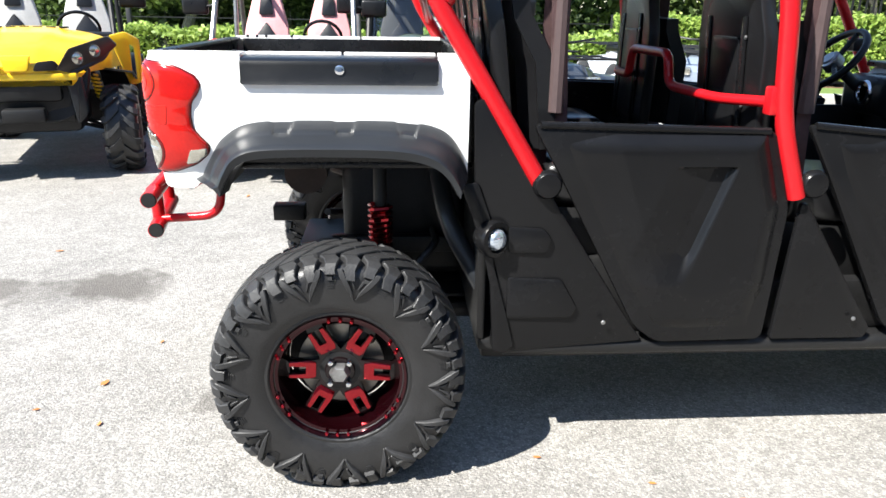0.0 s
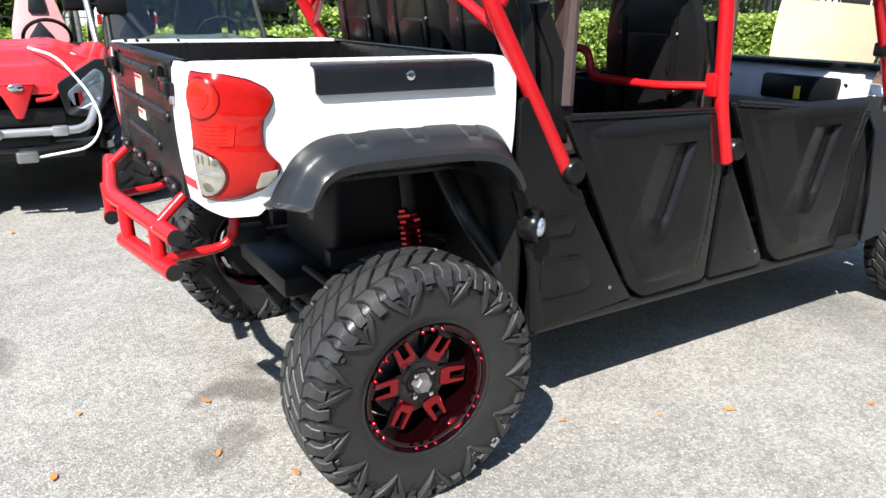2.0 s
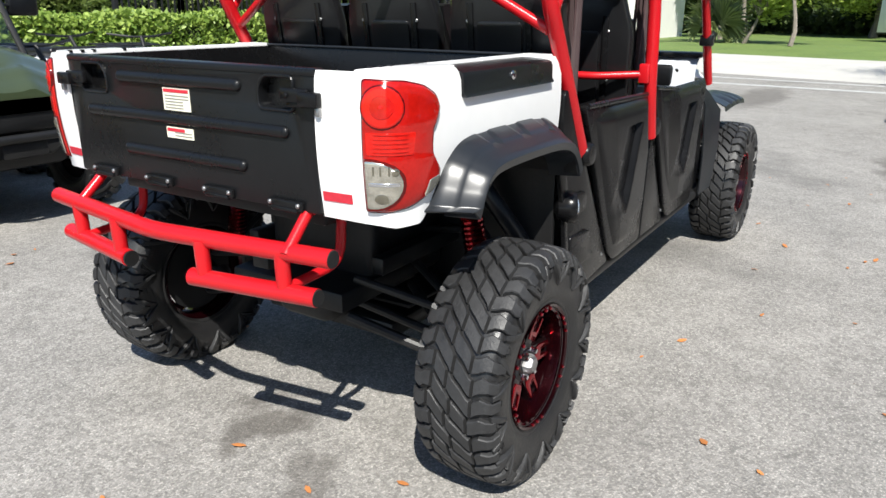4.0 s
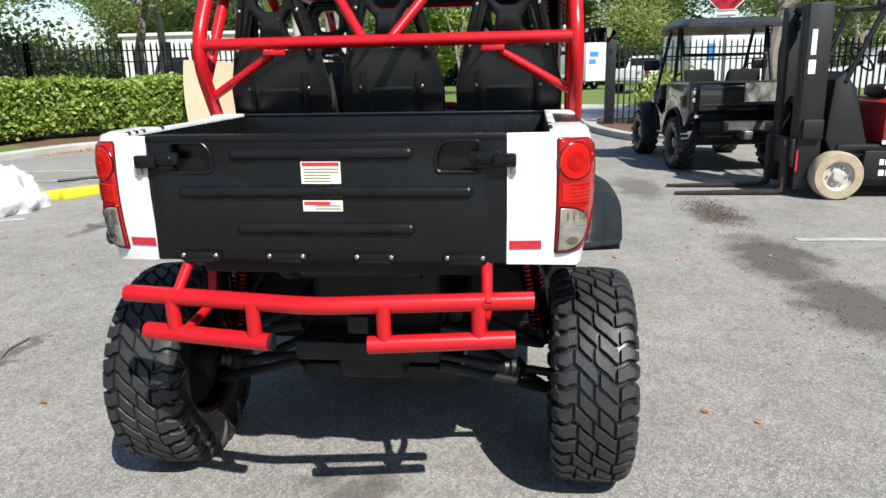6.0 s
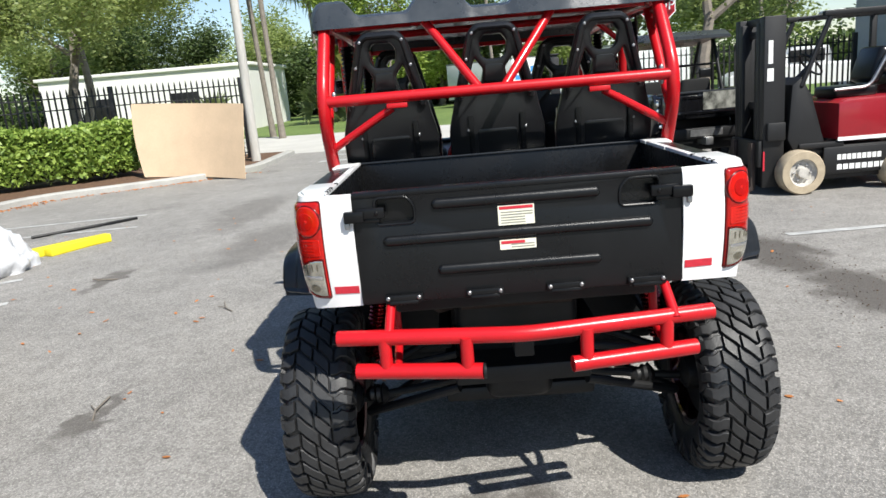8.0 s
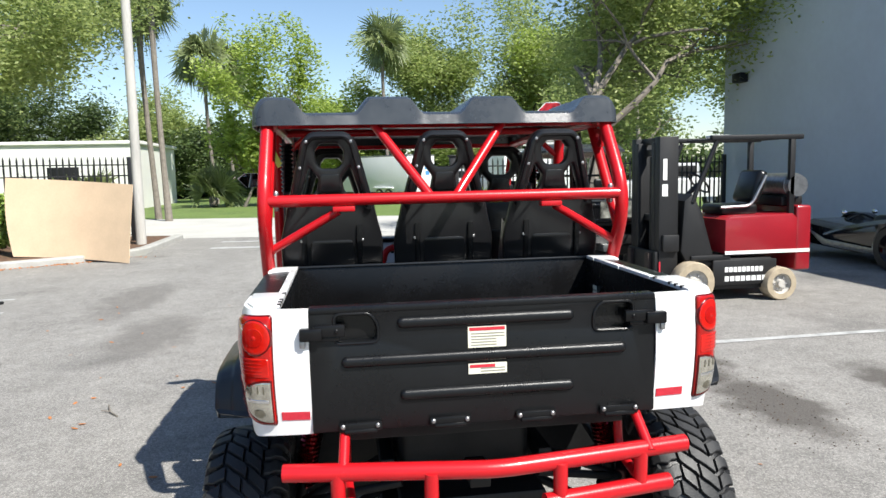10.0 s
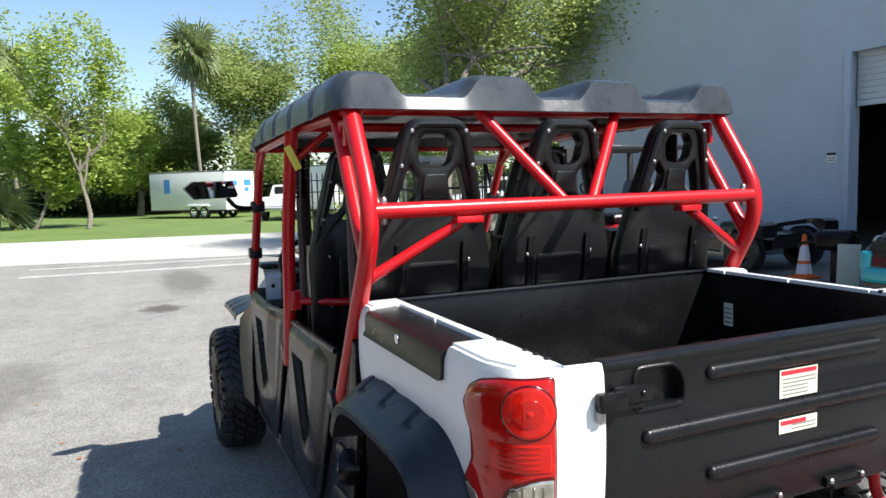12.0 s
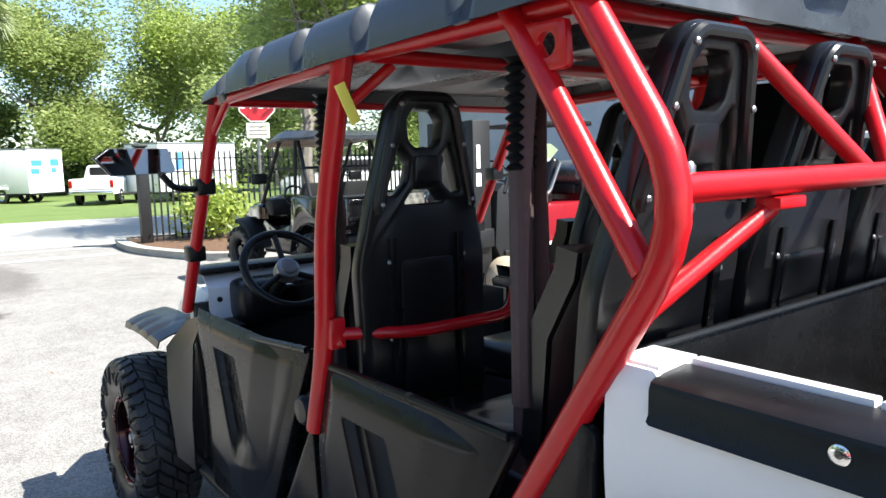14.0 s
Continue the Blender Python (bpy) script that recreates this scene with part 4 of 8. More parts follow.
# ---- the tailgate ----
gate = new("tailgate")
gate.parent = utv
gate["label"] = "black moulded tailgate with three ribs"
XG, GY = -0.532, 0.016
bm = plate(rounded([(GY - 0.498, 0.905), (GY + 0.498, 0.905), (GY + 0.498, BED_TOP), (GY - 0.498, BED_TOP)], 0.008),
           [rounded([(GY + s * 0.425, 1.160), (GY + s * 0.315, 1.160), (GY + s * 0.315, 1.205), (GY + s * 0.335, 1.232), (GY + s * 0.425, 1.232)], 0.016) for s in (-1, 1)],
           0.034, lambda u, v, w: (XG + w, u, v), 0.004)
part("gate_skin", bm, M_BLACK, gate, "black textured gate skin")
part("gate_top_rim", slab((XG - 0.004, GY - 0.498, BED_TOP - 0.016), (XG + 0.04, GY + 0.498, BED_TOP + 0.003), 0.006), M_BLACK, gate)
for z, a, b in ((1.206, -0.220, 0.258), (1.102, -0.378, 0.414), (1.000, -0.220, 0.254)):
    bm = tube([(XG - 0.002, a, z), (XG - 0.002, b, z)], 0.016, sides=16)
    for e in (a, b):
        bmesh.ops.create_icosphere(bm, subdivisions=2, radius=0.016, matrix=Matrix.Translation((XG - 0.002, e, z)))
    for v in bm.verts:
        v.co.x = XG + (v.co.x - XG) * 0.75
    part("gate_rib", bm, M_BLACK, gate, "rounded horizontal rib")
for s in (-1, 1):
    at = lambda y, s=s: GY + s * y
    lo_hi = lambda a, b: (min(at(a), at(b)), max(at(a), at(b)))

    def block(x0, y0, z0, x1, y1, z1, r, bm=None):
        ya, yb = lo_hi(y0, y1)
        return slab((x0, ya, z0), (x1, yb, z1), r, bm)

    part("handle_recess", block(XG + 0.026, 0.300, 1.15, XG + 0.03, 0.435, 1.236, 0), M_LINER, gate)
    rim = rounded([(at(0.430), 1.155), (at(0.310), 1.155), (at(0.310), 1.207), (at(0.332), 1.237), (at(0.430), 1.237)], 0.018, 4)
    part("recess_rim", tube([(XG - 0.001, u, v) for u, v in rim], 0.0045, 0, 8, closed=True), M_BLACK, gate, "raised lip round the handle recess")
    bm = block(XG - 0.020, 0.400, 1.178, XG - 0.002, 0.486, 1.212, 0.005)
    block(XG - 0.028, 0.462, 1.170, XG - 0.004, 0.524, 1.206, 0.006, bm)
    block(XG - 0.014, 0.416, 1.166, XG - 0.002, 0.470, 1.180, 0.003, bm)
    lat = part("latch", bm, M_SATIN, gate, "black latch with steel striker")
    part("latch_bolt", bolt((XG - 0.020, at(0.424), 1.195), (-1, 0, 0), 0.006, 0.005), M_SATIN, lat)
    part("striker", block(XG - 0.018, 0.508, 1.150, XG - 0.006, 0.524, 1.172, 0.004), M_STEEL, lat, "bare steel striker")
for y in (0.385, 0.132, -0.118, -0.368):
    bm = slab((XG - 0.012, y - 0.062, 0.905), (XG + 0.002, y + 0.057, 0.931), 0.004)
    slab((XG - 0.017, y - 0.048, 0.901), (XG - 0.006, y + 0.043, 0.914), 0.004, bm)
    h = part("hinge", bm, M_SATIN, gate, "black bolted hinge plate")
    for d in (-0.050, 0.046):
        part("hinge_bolt", bolt((XG - 0.012, y + d, 0.922), (-1, 0, 0), 0.0065, 0.006), M_STEEL, h)
for ya, yb, za, zb, bars in ((-0.036, 0.074, 1.124, 1.185, 5), (-0.037, 0.074, 1.048, 1.078, 2)):
    lab = part("warning_label", slab((XG - 0.0025, ya, za), (XG - 0.001, yb, zb)), M_LABEL, gate, "cream warning label with red heading")
    part("label_heading", slab((XG - 0.0038, ya + 0.004 + (0.03 if bars == 2 else 0), zb - 0.012), (XG - 0.0028, yb - 0.004, zb - 0.003)), M_REFL, lab, "red heading strip")
    for k in range(bars):
        z = za + 0.006 + k * 0.0082
        part("print_bar", slab((XG - 0.0036, ya + (0.028 if k < 3 and bars == 5 else 0.005), z), (XG - 0.0028, yb - (0.008 if bars == 5 else 0.035), z + 0.003)), M_INK, lab)

# ---- red tube bumper ----
bumper = new("rear_bumper")
bumper.parent = utv
bumper["label"] = "bright red welded tube bumper"
R_B = 0.0245
part("upper_tube", tube([(-0.580, -0.555, 0.818), (-0.655, 0.02, 0.815), (-0.580, 0.595, 0.818)], R_B, 0.06, 18), M_RED, bumper)
for s, a, b in ((-1, 0.505, 0.115), (1, 0.545, 0.155)):
    part("lower_tube", tube([(-0.585, s * a, 0.708), (-0.648, s * b, 0.706)], R_B, 0, 18), M_RED, bumper)
    for y in (a - 0.095, b + 0.045):
        x = -0.648 + (y - b) / (a - b) * 0.063
        part("upright", tube([(x, s * y, 0.708), (x - 0.004, s * y, 0.816)], 0.020, 0, 14), M_RED, bumper)
    part("mount_strut", tube([(-0.615, s * 0.435, 0.815), (-0.505, s * 0.425, 0.915)], 0.015, 0, 12), M_RED, bumper)
    part("mount_loop", tube([(-0.605, s * 0.415, 0.72), (-0.40, s * 0.425, 0.735), (-0.385, s * 0.425, 0.92)], 0.014, 0.06, 12), M_RED, bumper)
    part("mount_tab", slab((-0.515, s * 0.425 - 0.018, 0.895), (-0.495, s * 0.425 + 0.018, 0.930), 0.004), M_RED, bumper)
for x, y, z in ((-0.580, -0.556, 0.818), (-0.580, 0.596, 0.818), (-0.585, -0.506, 0.708), (-0.648, 0.152, 0.706)):
    part("end_cap", lathe([(0.004, -0.003), (0.022, -0.003), (0.0235, 0.002), (0.0235, 0.006)], 18, m=Matrix.Translation((x, y, z)) @ pose(0, 0, 0, 0, 0, 0 if y < 0 and z < 0.8 or y < 0 else 180)), M_DARK, bumper, "dull black end plug")

# ---- red roll cage ----
cage = new("roll_cage")
cage.parent = utv
cage["label"] = "glossy red tube roll cage"
R_C = 0.026
for s in (-1, 1):
    part("rear_post", tube([(0.592, s * 0.712, 0.895), (0.222, s * 0.700, 1.500), (0.445, s * 0.690, 1.835)], R_C, 0.14, 16), M_RED, cage)
    part("rear_brace", tube([(0.605, s * 0.690, 1.835), (0.305, s * 0.702, 1.400)], 0.022, 0, 14), M_RED, cage)
    part("gusset", plate(rounded([(0.580, 1.792), (0.462, 1.790), (0.456, 1.712), (0.528, 1.708)], 0.010, 2), [[(0.504 + 0.021 * math.cos(t), 1.752 + 0.021 * math.sin(t)) for t in (2 * math.pi * j / 16 for j in range(16))]], 0.016,
                         lambda u, v, w, s=s: (u, s * (0.686 + w), v), 0.002), M_RED, cage, "red gusset plate with a round hole")
    part("middle_post", tube([(1.352, s * 0.726, 0.865), (1.268, s * 0.730, 1.10), (1.243, s * 0.728, 1.42), (1.130, s * 0.716, 1.835)], R_C, 0.10, 16), M_RED, cage)
    part("front_post", tube([(2.500, s * 0.692, 1.01), (2.045, s * 0.686, 1.80)], 0.023, 0, 14), M_RED, cage)
    part("roof_rail", tube([(0.42, s * 0.672, 1.815), (1.10, s * 0.68, 1.818), (2.05, s * 0.684, 1.785)], 0.020, 0.1, 12), M_RED, cage)
    part("corner_brace", tube([(1.165, s * 0.70, 1.70), (1.14, s * 0.58, 1.80)], 0.014, 0, 10), M_RED, cage)
    part("front_corner_brace", tube([(2.105, s * 0.684, 1.68), (1.95, s * 0.684, 1.78)], 0.013, 0, 10), M_RED, cage)
    part("side_brace", tube([(0.270, s * 0.425, 1.480), (0.322, s * 0.680, 1.335)], 0.0165, 0, 12), M_RED, cage)
    part("brace_tab", slab((0.240, s * 0.405 - 0.042, 1.478), (0.285, s * 0.405 + 0.042, 1.498), 0.004), M_RED, cage)
    part("brace_foot", slab((0.312, s * 0.682 - 0.010, 1.318), (0.338, s * 0.682 + 0.010, 1.352), 0.004), M_RED, cage)
    part("brace_vee", tube([(0.265, s * 0.045 + 0.02, 1.520), (0.445, s * 0.262 + 0.01, 1.815)], 0.0185, 0, 14), M_RED, cage)
    part("post_bracket", slab((1.225, s * 0.712 - 0.022, 1.105), (1.262, s * 0.712 + 0.022, 1.185), 0.006), M_RED, cage)
    for dz in (0.022, -0.022):
        part("clamp_bolt", bolt((0.268, s * 0.655, 1.522 + dz), (0, 0, sgn(dz)), 0.010, 0.016), M_STEEL, cage)
part("cross_tube", tube([(0.262, -0.692, 1.522), (0.262, 0.692, 1.522)], 0.0225, 0, 16), M_RED, cage)
for x, z in ((0.50, 1.822), (1.13, 1.82), (2.04, 1.785)):
    part("roof_bow", tube([(x, -0.675, z), (x, 0.675, z)], 0.018, 0, 12), M_RED, cage)
part("grab_bar", tube([(1.245, -0.705, 1.14), (1.16, -0.52, 1.13), (1.12, -0.22, 1.140), (1.12, -0.20, 1.245), (1.12, 0.20, 1.245), (1.12, 0.22, 1.140), (1.16, 0.52, 1.13), (1.245, 0.705, 1.14)], 0.0165, 0.06, 12), M_RED, cage, "red grab bar with a raised middle")

# ---- moulded roof ----
def roof_z(x, y):
    """Four raised ribs along the roof, with crosswise grooves near the edges."""
    a = abs(y)
    rib = 0.0
    for lo, hi in ((0.105, 0.325), (0.585, 0.76)):
        rib = max(rib, min(1.0, max(0.0, min((a - lo + 0.035) / 0.07, (hi + 0.035 - a) / 0.07))))
    rib = rib * rib * (3 - 2 * rib)
    fade = min(1.0, max(0.0, (1.95 - x) / 0.25))
    z = 1.865 + 0.062 * rib * fade - 0.028 * (x - 0.4) / 1.6
    if a > 0.60:
        for c in (0.66, 1.0, 1.3, 1.58, 1.82):
            z -= 0.058 * min(1.0, (a - 0.60) / 0.14) * max(0.0, min(1.0, (x - c + 0.045) / 0.020, (c + 0.037 - x) / 0.025))
    ed = max(0.0, (a - 0.695) / 0.055)
    z -= 0.034 * min(1, ed) ** 2
    er = max(0.0, (0.455 - x) / 0.055)
    z -= 0.016 * min(1, er) ** 2
    return z


rows = []
xs = [0.395 + 1.62 * i / 200 for i in range(201)]
ys = [-0.752 + 1.504 * j / 96 for j in range(97)]
xs = sorted(xs + [c + 0.0025 * d for c in (0.66, 1.0, 1.3, 1.58, 1.82) for d in range(-18, 19)])
for x in xs:
    inset = 0.025 * max(0, (0.5 - x) / 0.1) ** 2 + 0.014 * max(0, (x - 1.85) / 0.17) ** 2
    row = []
    zl = 1.812 - 0.03 * (x - 0.4) / 1.6
    row.append((x, -0.756 + inset, zl))
    for y in ys:
        row.append((x, y * (1 - inset / 0.75), roof_z(x, y)))
    row.append((x, 0.756 - inset, zl))
    rows.append(row)
first = [(x - 0.012, y * 0.995, 1.812) for x, y, z in rows[0]]
last = [(x + 0.02, y, 1.775) for x, y, z in rows[-1]]
part("roof_panel", thicken(loft([first] + rows + [last]), 0.005), M_ROOF, utv, "weathered black moulded plastic roof with four ribs", angle=50)

# ---- seats ----
def make_seat():
    """A bucket seat whose back stands at x = 0 and looks along +x; z from the cushion's base."""
    s = new("bucket_seat")
    s.parent = utv
    s["label"] = "black moulded bucket seat with pierced headrest"
    lean = lambda z: -0.088 - 0.085 * max(0.0, (z - 0.5) / 0.45) + 0.03 * max(0.0, (0.5 - z) / 0.3)
    outer = rounded([(-0.195, 0.20), (0.195, 0.20), (0.205, 0.60), (0.182, 0.69), (0.172, 0.74), (0.105, 0.995), (0.070, 1.03), (-0.070, 1.03), (-0.105, 0.995), (-0.172, 0.74), (-0.182, 0.69), (-0.205, 0.60)], 0.03)
    holes = [rounded([(-0.050, 0.905), (-0.030, 0.888), (0.030, 0.888), (0.050, 0.905), (0.056, 0.955), (0.035, 0.984), (-0.035, 0.984), (-0.056, 0.955)], 0.010),
             rounded([(0.046, 0.850), (0.080, 0.895), (0.118, 0.770), (0.088, 0.768), (0.055, 0.800)], 0.010),
             rounded([(-0.046, 0.850), (-0.055, 0.800), (-0.088, 0.768), (-0.118, 0.770), (-0.080, 0.895)], 0.010),
             rounded([(-0.036, 0.782), (0.036, 0.782), (0.066, 0.745), (-0.066, 0.745)], 0.010)]
    place = lambda u, v, w: (lean(v) + w, u, v)
    part("seat_back", plate(outer, holes, 0.05, place, 0.010), M_SEAT, s, "black pierced seat back")
    ring = rounded([(-0.168, 0.72), (-0.098, 0.985), (-0.070, 1.012), (0.070, 1.012), (0.098, 0.985), (0.168, 0.72)], 0.03)[2:-2]
    part("headrest_rim", tube([(lean(v) - 0.004, u * 0.93, v) for u, v in ring], 0.014, 0, 10), M_SEAT, s, "raised black headrest rim")
    for u, v in ((-0.155, 0.745), (0.155, 0.745), (-0.122, 0.89), (0.122, 0.89), (-0.092, 0.99), (0.092, 0.99), (-0.13, 0.60), (0.13, 0.60), (-0.13, 0.40), (0.13, 0.40)):
        part("seat_bolt", bolt((lean(v) - (0.017 if v > 0.65 else 0.008), u * 0.93, v), (-1, 0, 0), 0.0065, 0.005), M_STEEL, s)
    part("x_brace", plate(rounded([(-0.042, 0.795), (0.042, 0.795), (0.038, 0.865), (-0.038, 0.865)], 0.012), (), 0.008, lambda u, v, w: (lean(v) - w, u, v), 0.004), M_SEAT, s)
    for u in (-0.11, 0.11):
        part("back_strap", plate([(u - 0.011, 0.22), (u + 0.011, 0.22), (u + 0.011, 0.66), (u - 0.011, 0.66)], (), 0.010, lambda a, v, w: (lean(v) - w, a, v), 0.003), M_SATIN, s)
    part("back_panel", plate(rounded([(-0.085, 0.24), (0.085, 0.24), (0.085, 0.60), (-0.085, 0.60)], 0.02), (), 0.012, lambda u, v, w: (lean(v) - w, u, v), 0.004), M_SEAT, s, "flat black back panel")
    part("back_seam", plate([(-0.10, 0.470), (0.10, 0.470), (0.10, 0.475), (-0.10, 0.475)], (), 0.004, lambda u, v, w: (lean(v) - 0.012 - w, u, v), 0.001), M_SATIN, s)
    secs = []
    for v in (0.24, 0.36, 0.50, 0.62, 0.66):
        k = 0.075 if v < 0.6 else 0.03
        secs.append([(lean(v) + 0.05 + (k + 0.05 * (abs(u) > 0.14)), u, v) for u in (-0.185, -0.15, -0.10, 0, 0.10, 0.15, 0.185)])
    part("back_cushion", thicken(loft(secs), 0.05), M_SEAT, s, "black padded back cushion")
    part("seat_cushion", slab((0.08, -0.195, 0.06), (0.52, 0.195, 0.20), 0.04, segs=3), M_SEAT, s, "black padded seat cushion")
    part("seat_base", slab((0.06, -0.18, -0.12), (0.48, 0.18, 0.06), 0.01), M_DARK, s)
    return s


seat = make_seat()
seat.matrix_basis = pose(0.53, 0.455, 0.755)
for x, y in ((0.53, 0.0), (0.53, -0.455), (1.22, 0.455), (1.29, -0.41)):
    copy_thing(seat, pose(x, y, 0.755) if x < 1 else pose(x, y, 0.705, 0, 8 if y > 0 else 4, 0) @ Matrix.Diagonal((1.0, 1.0 if y > 0 else 1.14, 1.0, 1))).parent = utv

# ---- body: doors, panels, floor ----
def door(outer, plateau, recess, s, y0=0.705, name="door", label="satin black moulded door with angular recess"):
    """A half door: a thick skin with a raised middle and a folded recess."""
    d = new(name)
    d.parent = utv
    d["label"] = label
    place = lambda u, v, w: (u, s * (y0 + w), v)
    part("door_skin", plate(rounded(outer, 0.03), (), 0.026, place, 0.006), M_SATIN, d)

    def span(v, pts):
        for (u0, v0), (u1, v1) in zip(pts, pts[1:]):
            if v >= v1:
                return u0 + (u1 - u0) * (v0 - v) / (v0 - v1)
        return pts[-1][0]

    left, right, dx = plateau
    top, low, n = left[0][1], left[-1][1], 80
    rows = []
    for i in range(n + 1):
        v = top + (low - top) * i / n
        a, b = span(v, left), span(v, right)
        row = []
        ur = 1.125 + dx - 0.34 * (0.955 - min(max(v, 0.60), 0.955))
        us = [a + (ur - a) * k / 56 for k in range(57)] + [ur + 0.032 * k / 12 for k in range(1, 12)] + [ur + 0.032 + (b - ur - 0.032) * k / 25 for k in range(26)]
        for k, u in enumerate(us):
            edge = min(1.0, min(u - a, b - u, (top - v) * 1.2, (v - low)) / 0.075)
            w = 0.020 + 0.030 * (1 - (1 - max(0.0, edge)) ** 2)
            # slot with a sharp front edge, shallow at its back
            if 0.60 < v < 0.955 and k <= 56:
                w -= 0.030 * max(0.0, 1 - (ur - u) / 0.17) * min(1.0, (v - 0.60) / 0.10)
            if 0.60 < v < 0.955 and k > 56:
                w -= 0.030 * (0.5 + 0.5 * math.cos(math.pi * min(1.0, (u - ur) / 0.032))) * min(1.0, (v - 0.60) / 0.10)
            # rear facet falls away
            uf = 0.80 + dx + 0.36 * (1.03 - v)
            w -= min(0.018, max(0.0, 0.13 * (uf - u)))
            # lower facet
            w -= min(0.015, max(0.0, 0.12 * (0.56 + 0.25 * abs(u - 1.08 - dx) - v)))
            row.append(place(u, v, w))
        rows.append(row)
    part("door_plateau", loft(rows), M_SATIN, d, "raised door face with angular slot", angle=16)
    return d


for s in (-1, 1):
    for dx, tag in ((0.0, "rear_door"), (0.80, "front_door")):
        ext = 0.0 if dx == 0 else 0.22
        o = [(0.552 + dx, 1.080), (1.262 + dx + ext, 1.062 - ext * 0.3), (1.335 + dx + ext * 0.4, 0.83), (1.315 + dx + ext * 0.4, 0.405), (0.975 + dx, 0.400), (0.900 + dx, 0.455), (0.640 + dx, 0.93)]
        lft = [(0.600 + dx, 1.058), (0.655 + dx, 0.93), (0.915 + dx, 0.465), (0.985 + dx, 0.418)]
        rgt = [(1.240 + dx + ext, 1.058), (1.310 + dx + ext * 0.4, 0.83), (1.292 + dx + ext * 0.4, 0.418)]
        d = door(o, (lft, rgt, dx + ext * 0.4), None, s, name=tag)
        part("top_rail", tube([(0.575 + dx, s * 0.728, 1.076), (1.240 + dx + ext, s * 0.728, 1.060 - ext * 0.3)], 0.011, 0, 10), M_SATIN, d)
        hx = 0.604 if dx == 0 else 1.398
        bm = lathe([(0.01, 0), (0.040, 0), (0.044, 0.012), (0.040, 0.026), (0.034, 0.032), (0.01, 0.034)], 28, None, "z", m=Matrix.Translation((hx, s * 0.716, 0.905)) @ Vector((0, s, 0)).to_track_quat("Z", "Y").to_matrix().to_4x4())
        part("hinge_cover", bm, M_SATIN, d, "rounded black hinge cover")
        for u, v in ((0.80 + dx, 0.475),):
            part("door_bolt", bolt((u, s * 0.738, v), (0, s, 0), 0.007, 0.005), M_STEEL, d)
    # filler panels below and between the doors
    for dx in (0.0, 0.78):
        o = [(1.375 + dx, 0.845), (1.395 + dx, 0.845), (1.67 + dx, 0.435), (1.655 + dx, 0.402), (1.345 + dx, 0.402)]
        if dx == 0:
            part("filler_panel", plate(rounded(o, 0.012), (), 0.02, lambda u, v, w, s=s: (u, s * (0.706 + w), v), 0.004), M_SATIN, utv, "satin black triangular side panel")
    # rear quarter panel with lamp
    o = [(0.388, 1.135), (0.420, 1.150), (0.452, 1.125), (0.885, 0.470), (0.935, 0.402), (0.520, 0.372), (0.455, 0.385), (0.470, 0.62), (0.395, 0.90)]
    q = part("quarter_panel", plate(rounded(o, 0.02), (), 0.024, lambda u, v, w, s=s: (u, s * (0.696 + w), v), 0.005), M_SATIN, utv, "satin black rear quarter panel")
    for pts in ([(0.49, 0.778), (0.60, 0.774), (0.628, 0.745), (0.616, 0.698), (0.50, 0.695)], [(0.50, 0.620), (0.665, 0.612), (0.718, 0.520), (0.702, 0.488), (0.50, 0.484)]):
        part("embossed_bracket", plate(rounded(pts, 0.014, 3), (), 0.014, lambda u, v, w, s=s: (u, s * (0.7135 + w + 0.006 * sgn(w - 0.004) * min(1, (u - 0.50) / 0.12)), v), 0.007), M_SATIN, q, "raised angular bracket shape")
    lp = new("side_lamp")
    lp.parent = utv
    lp["label"] = "small round clear side lamp"
    to = Matrix.Translation((0.455, s * 0.738, 0.746)) @ Vector((0.55, s * 0.83, 0)).to_track_quat("Z", "Y").to_matrix().to_4x4()
    part("lamp_housing", lathe([(0.02, -0.06), (0.040, -0.05), (0.054, -0.02), (0.057, 0.004), (0.053, 0.014), (0.040, 0.016), (0.036, 0.004)], 28, None, "z", m=to), M_SATIN, lp, "black lamp housing")
    part("lamp_lens", lathe([(0.004, 0.030), (0.014, 0.029), (0.026, 0.024), (0.034, 0.012), (0.034, 0.0)], 12, None, "z", m=to), mat("faceted_lamp_glass", (0.72, 0.80, 0.90), 0.08, metal=0.75, vary=0.4, scale=60), lp, "faceted bluish lens")
    # mud strip, rocker, front fender
    part("mud_strip", plate(rounded([(0.352, 0.905), (0.405, 0.912), (0.445, 0.80), (0.458, 0.66), (0.502, 0.50), (0.528, 0.395), (0.50, 0.368), (0.462, 0.380), (0.448, 0.60), (0.425, 0.70), (0.392, 0.80)], 0.012), (), 0.03, lambda u, v, w, s=s: (u, s * (0.712 + w * 0.6), v), 0.006), M_SATIN, utv, "black plastic strip behind the wheel")
    part("rocker_tube", tube([(0.50, s * 0.690, 0.375), (2.42, s * 0.690, 0.375)], 0.027, 0, 14), M_DARK, utv, "black rocker tube")
    part("front_fender", thicken(loft([[(2.30, s * 0.695, 1.02), (2.36, s * 0.725, 0.90), (2.40, s * 0.735, 0.60), (2.42, s * 0.73, 0.38)],
                                       [(2.42, s * 0.700, 0.99), (2.47, s * 0.740, 0.84), (2.49, s * 0.755, 0.60), (2.47, s * 0.75, 0.40)],
                                       [(2.52, s * 0.700, 0.96), (2.57, s * 0.765, 0.86), (2.54, s * 0.780, 0.66), (2.51, s * 0.770, 0.42)]]), 0.008), M_FLARE, utv, "grey-black front fender")
    rows = []
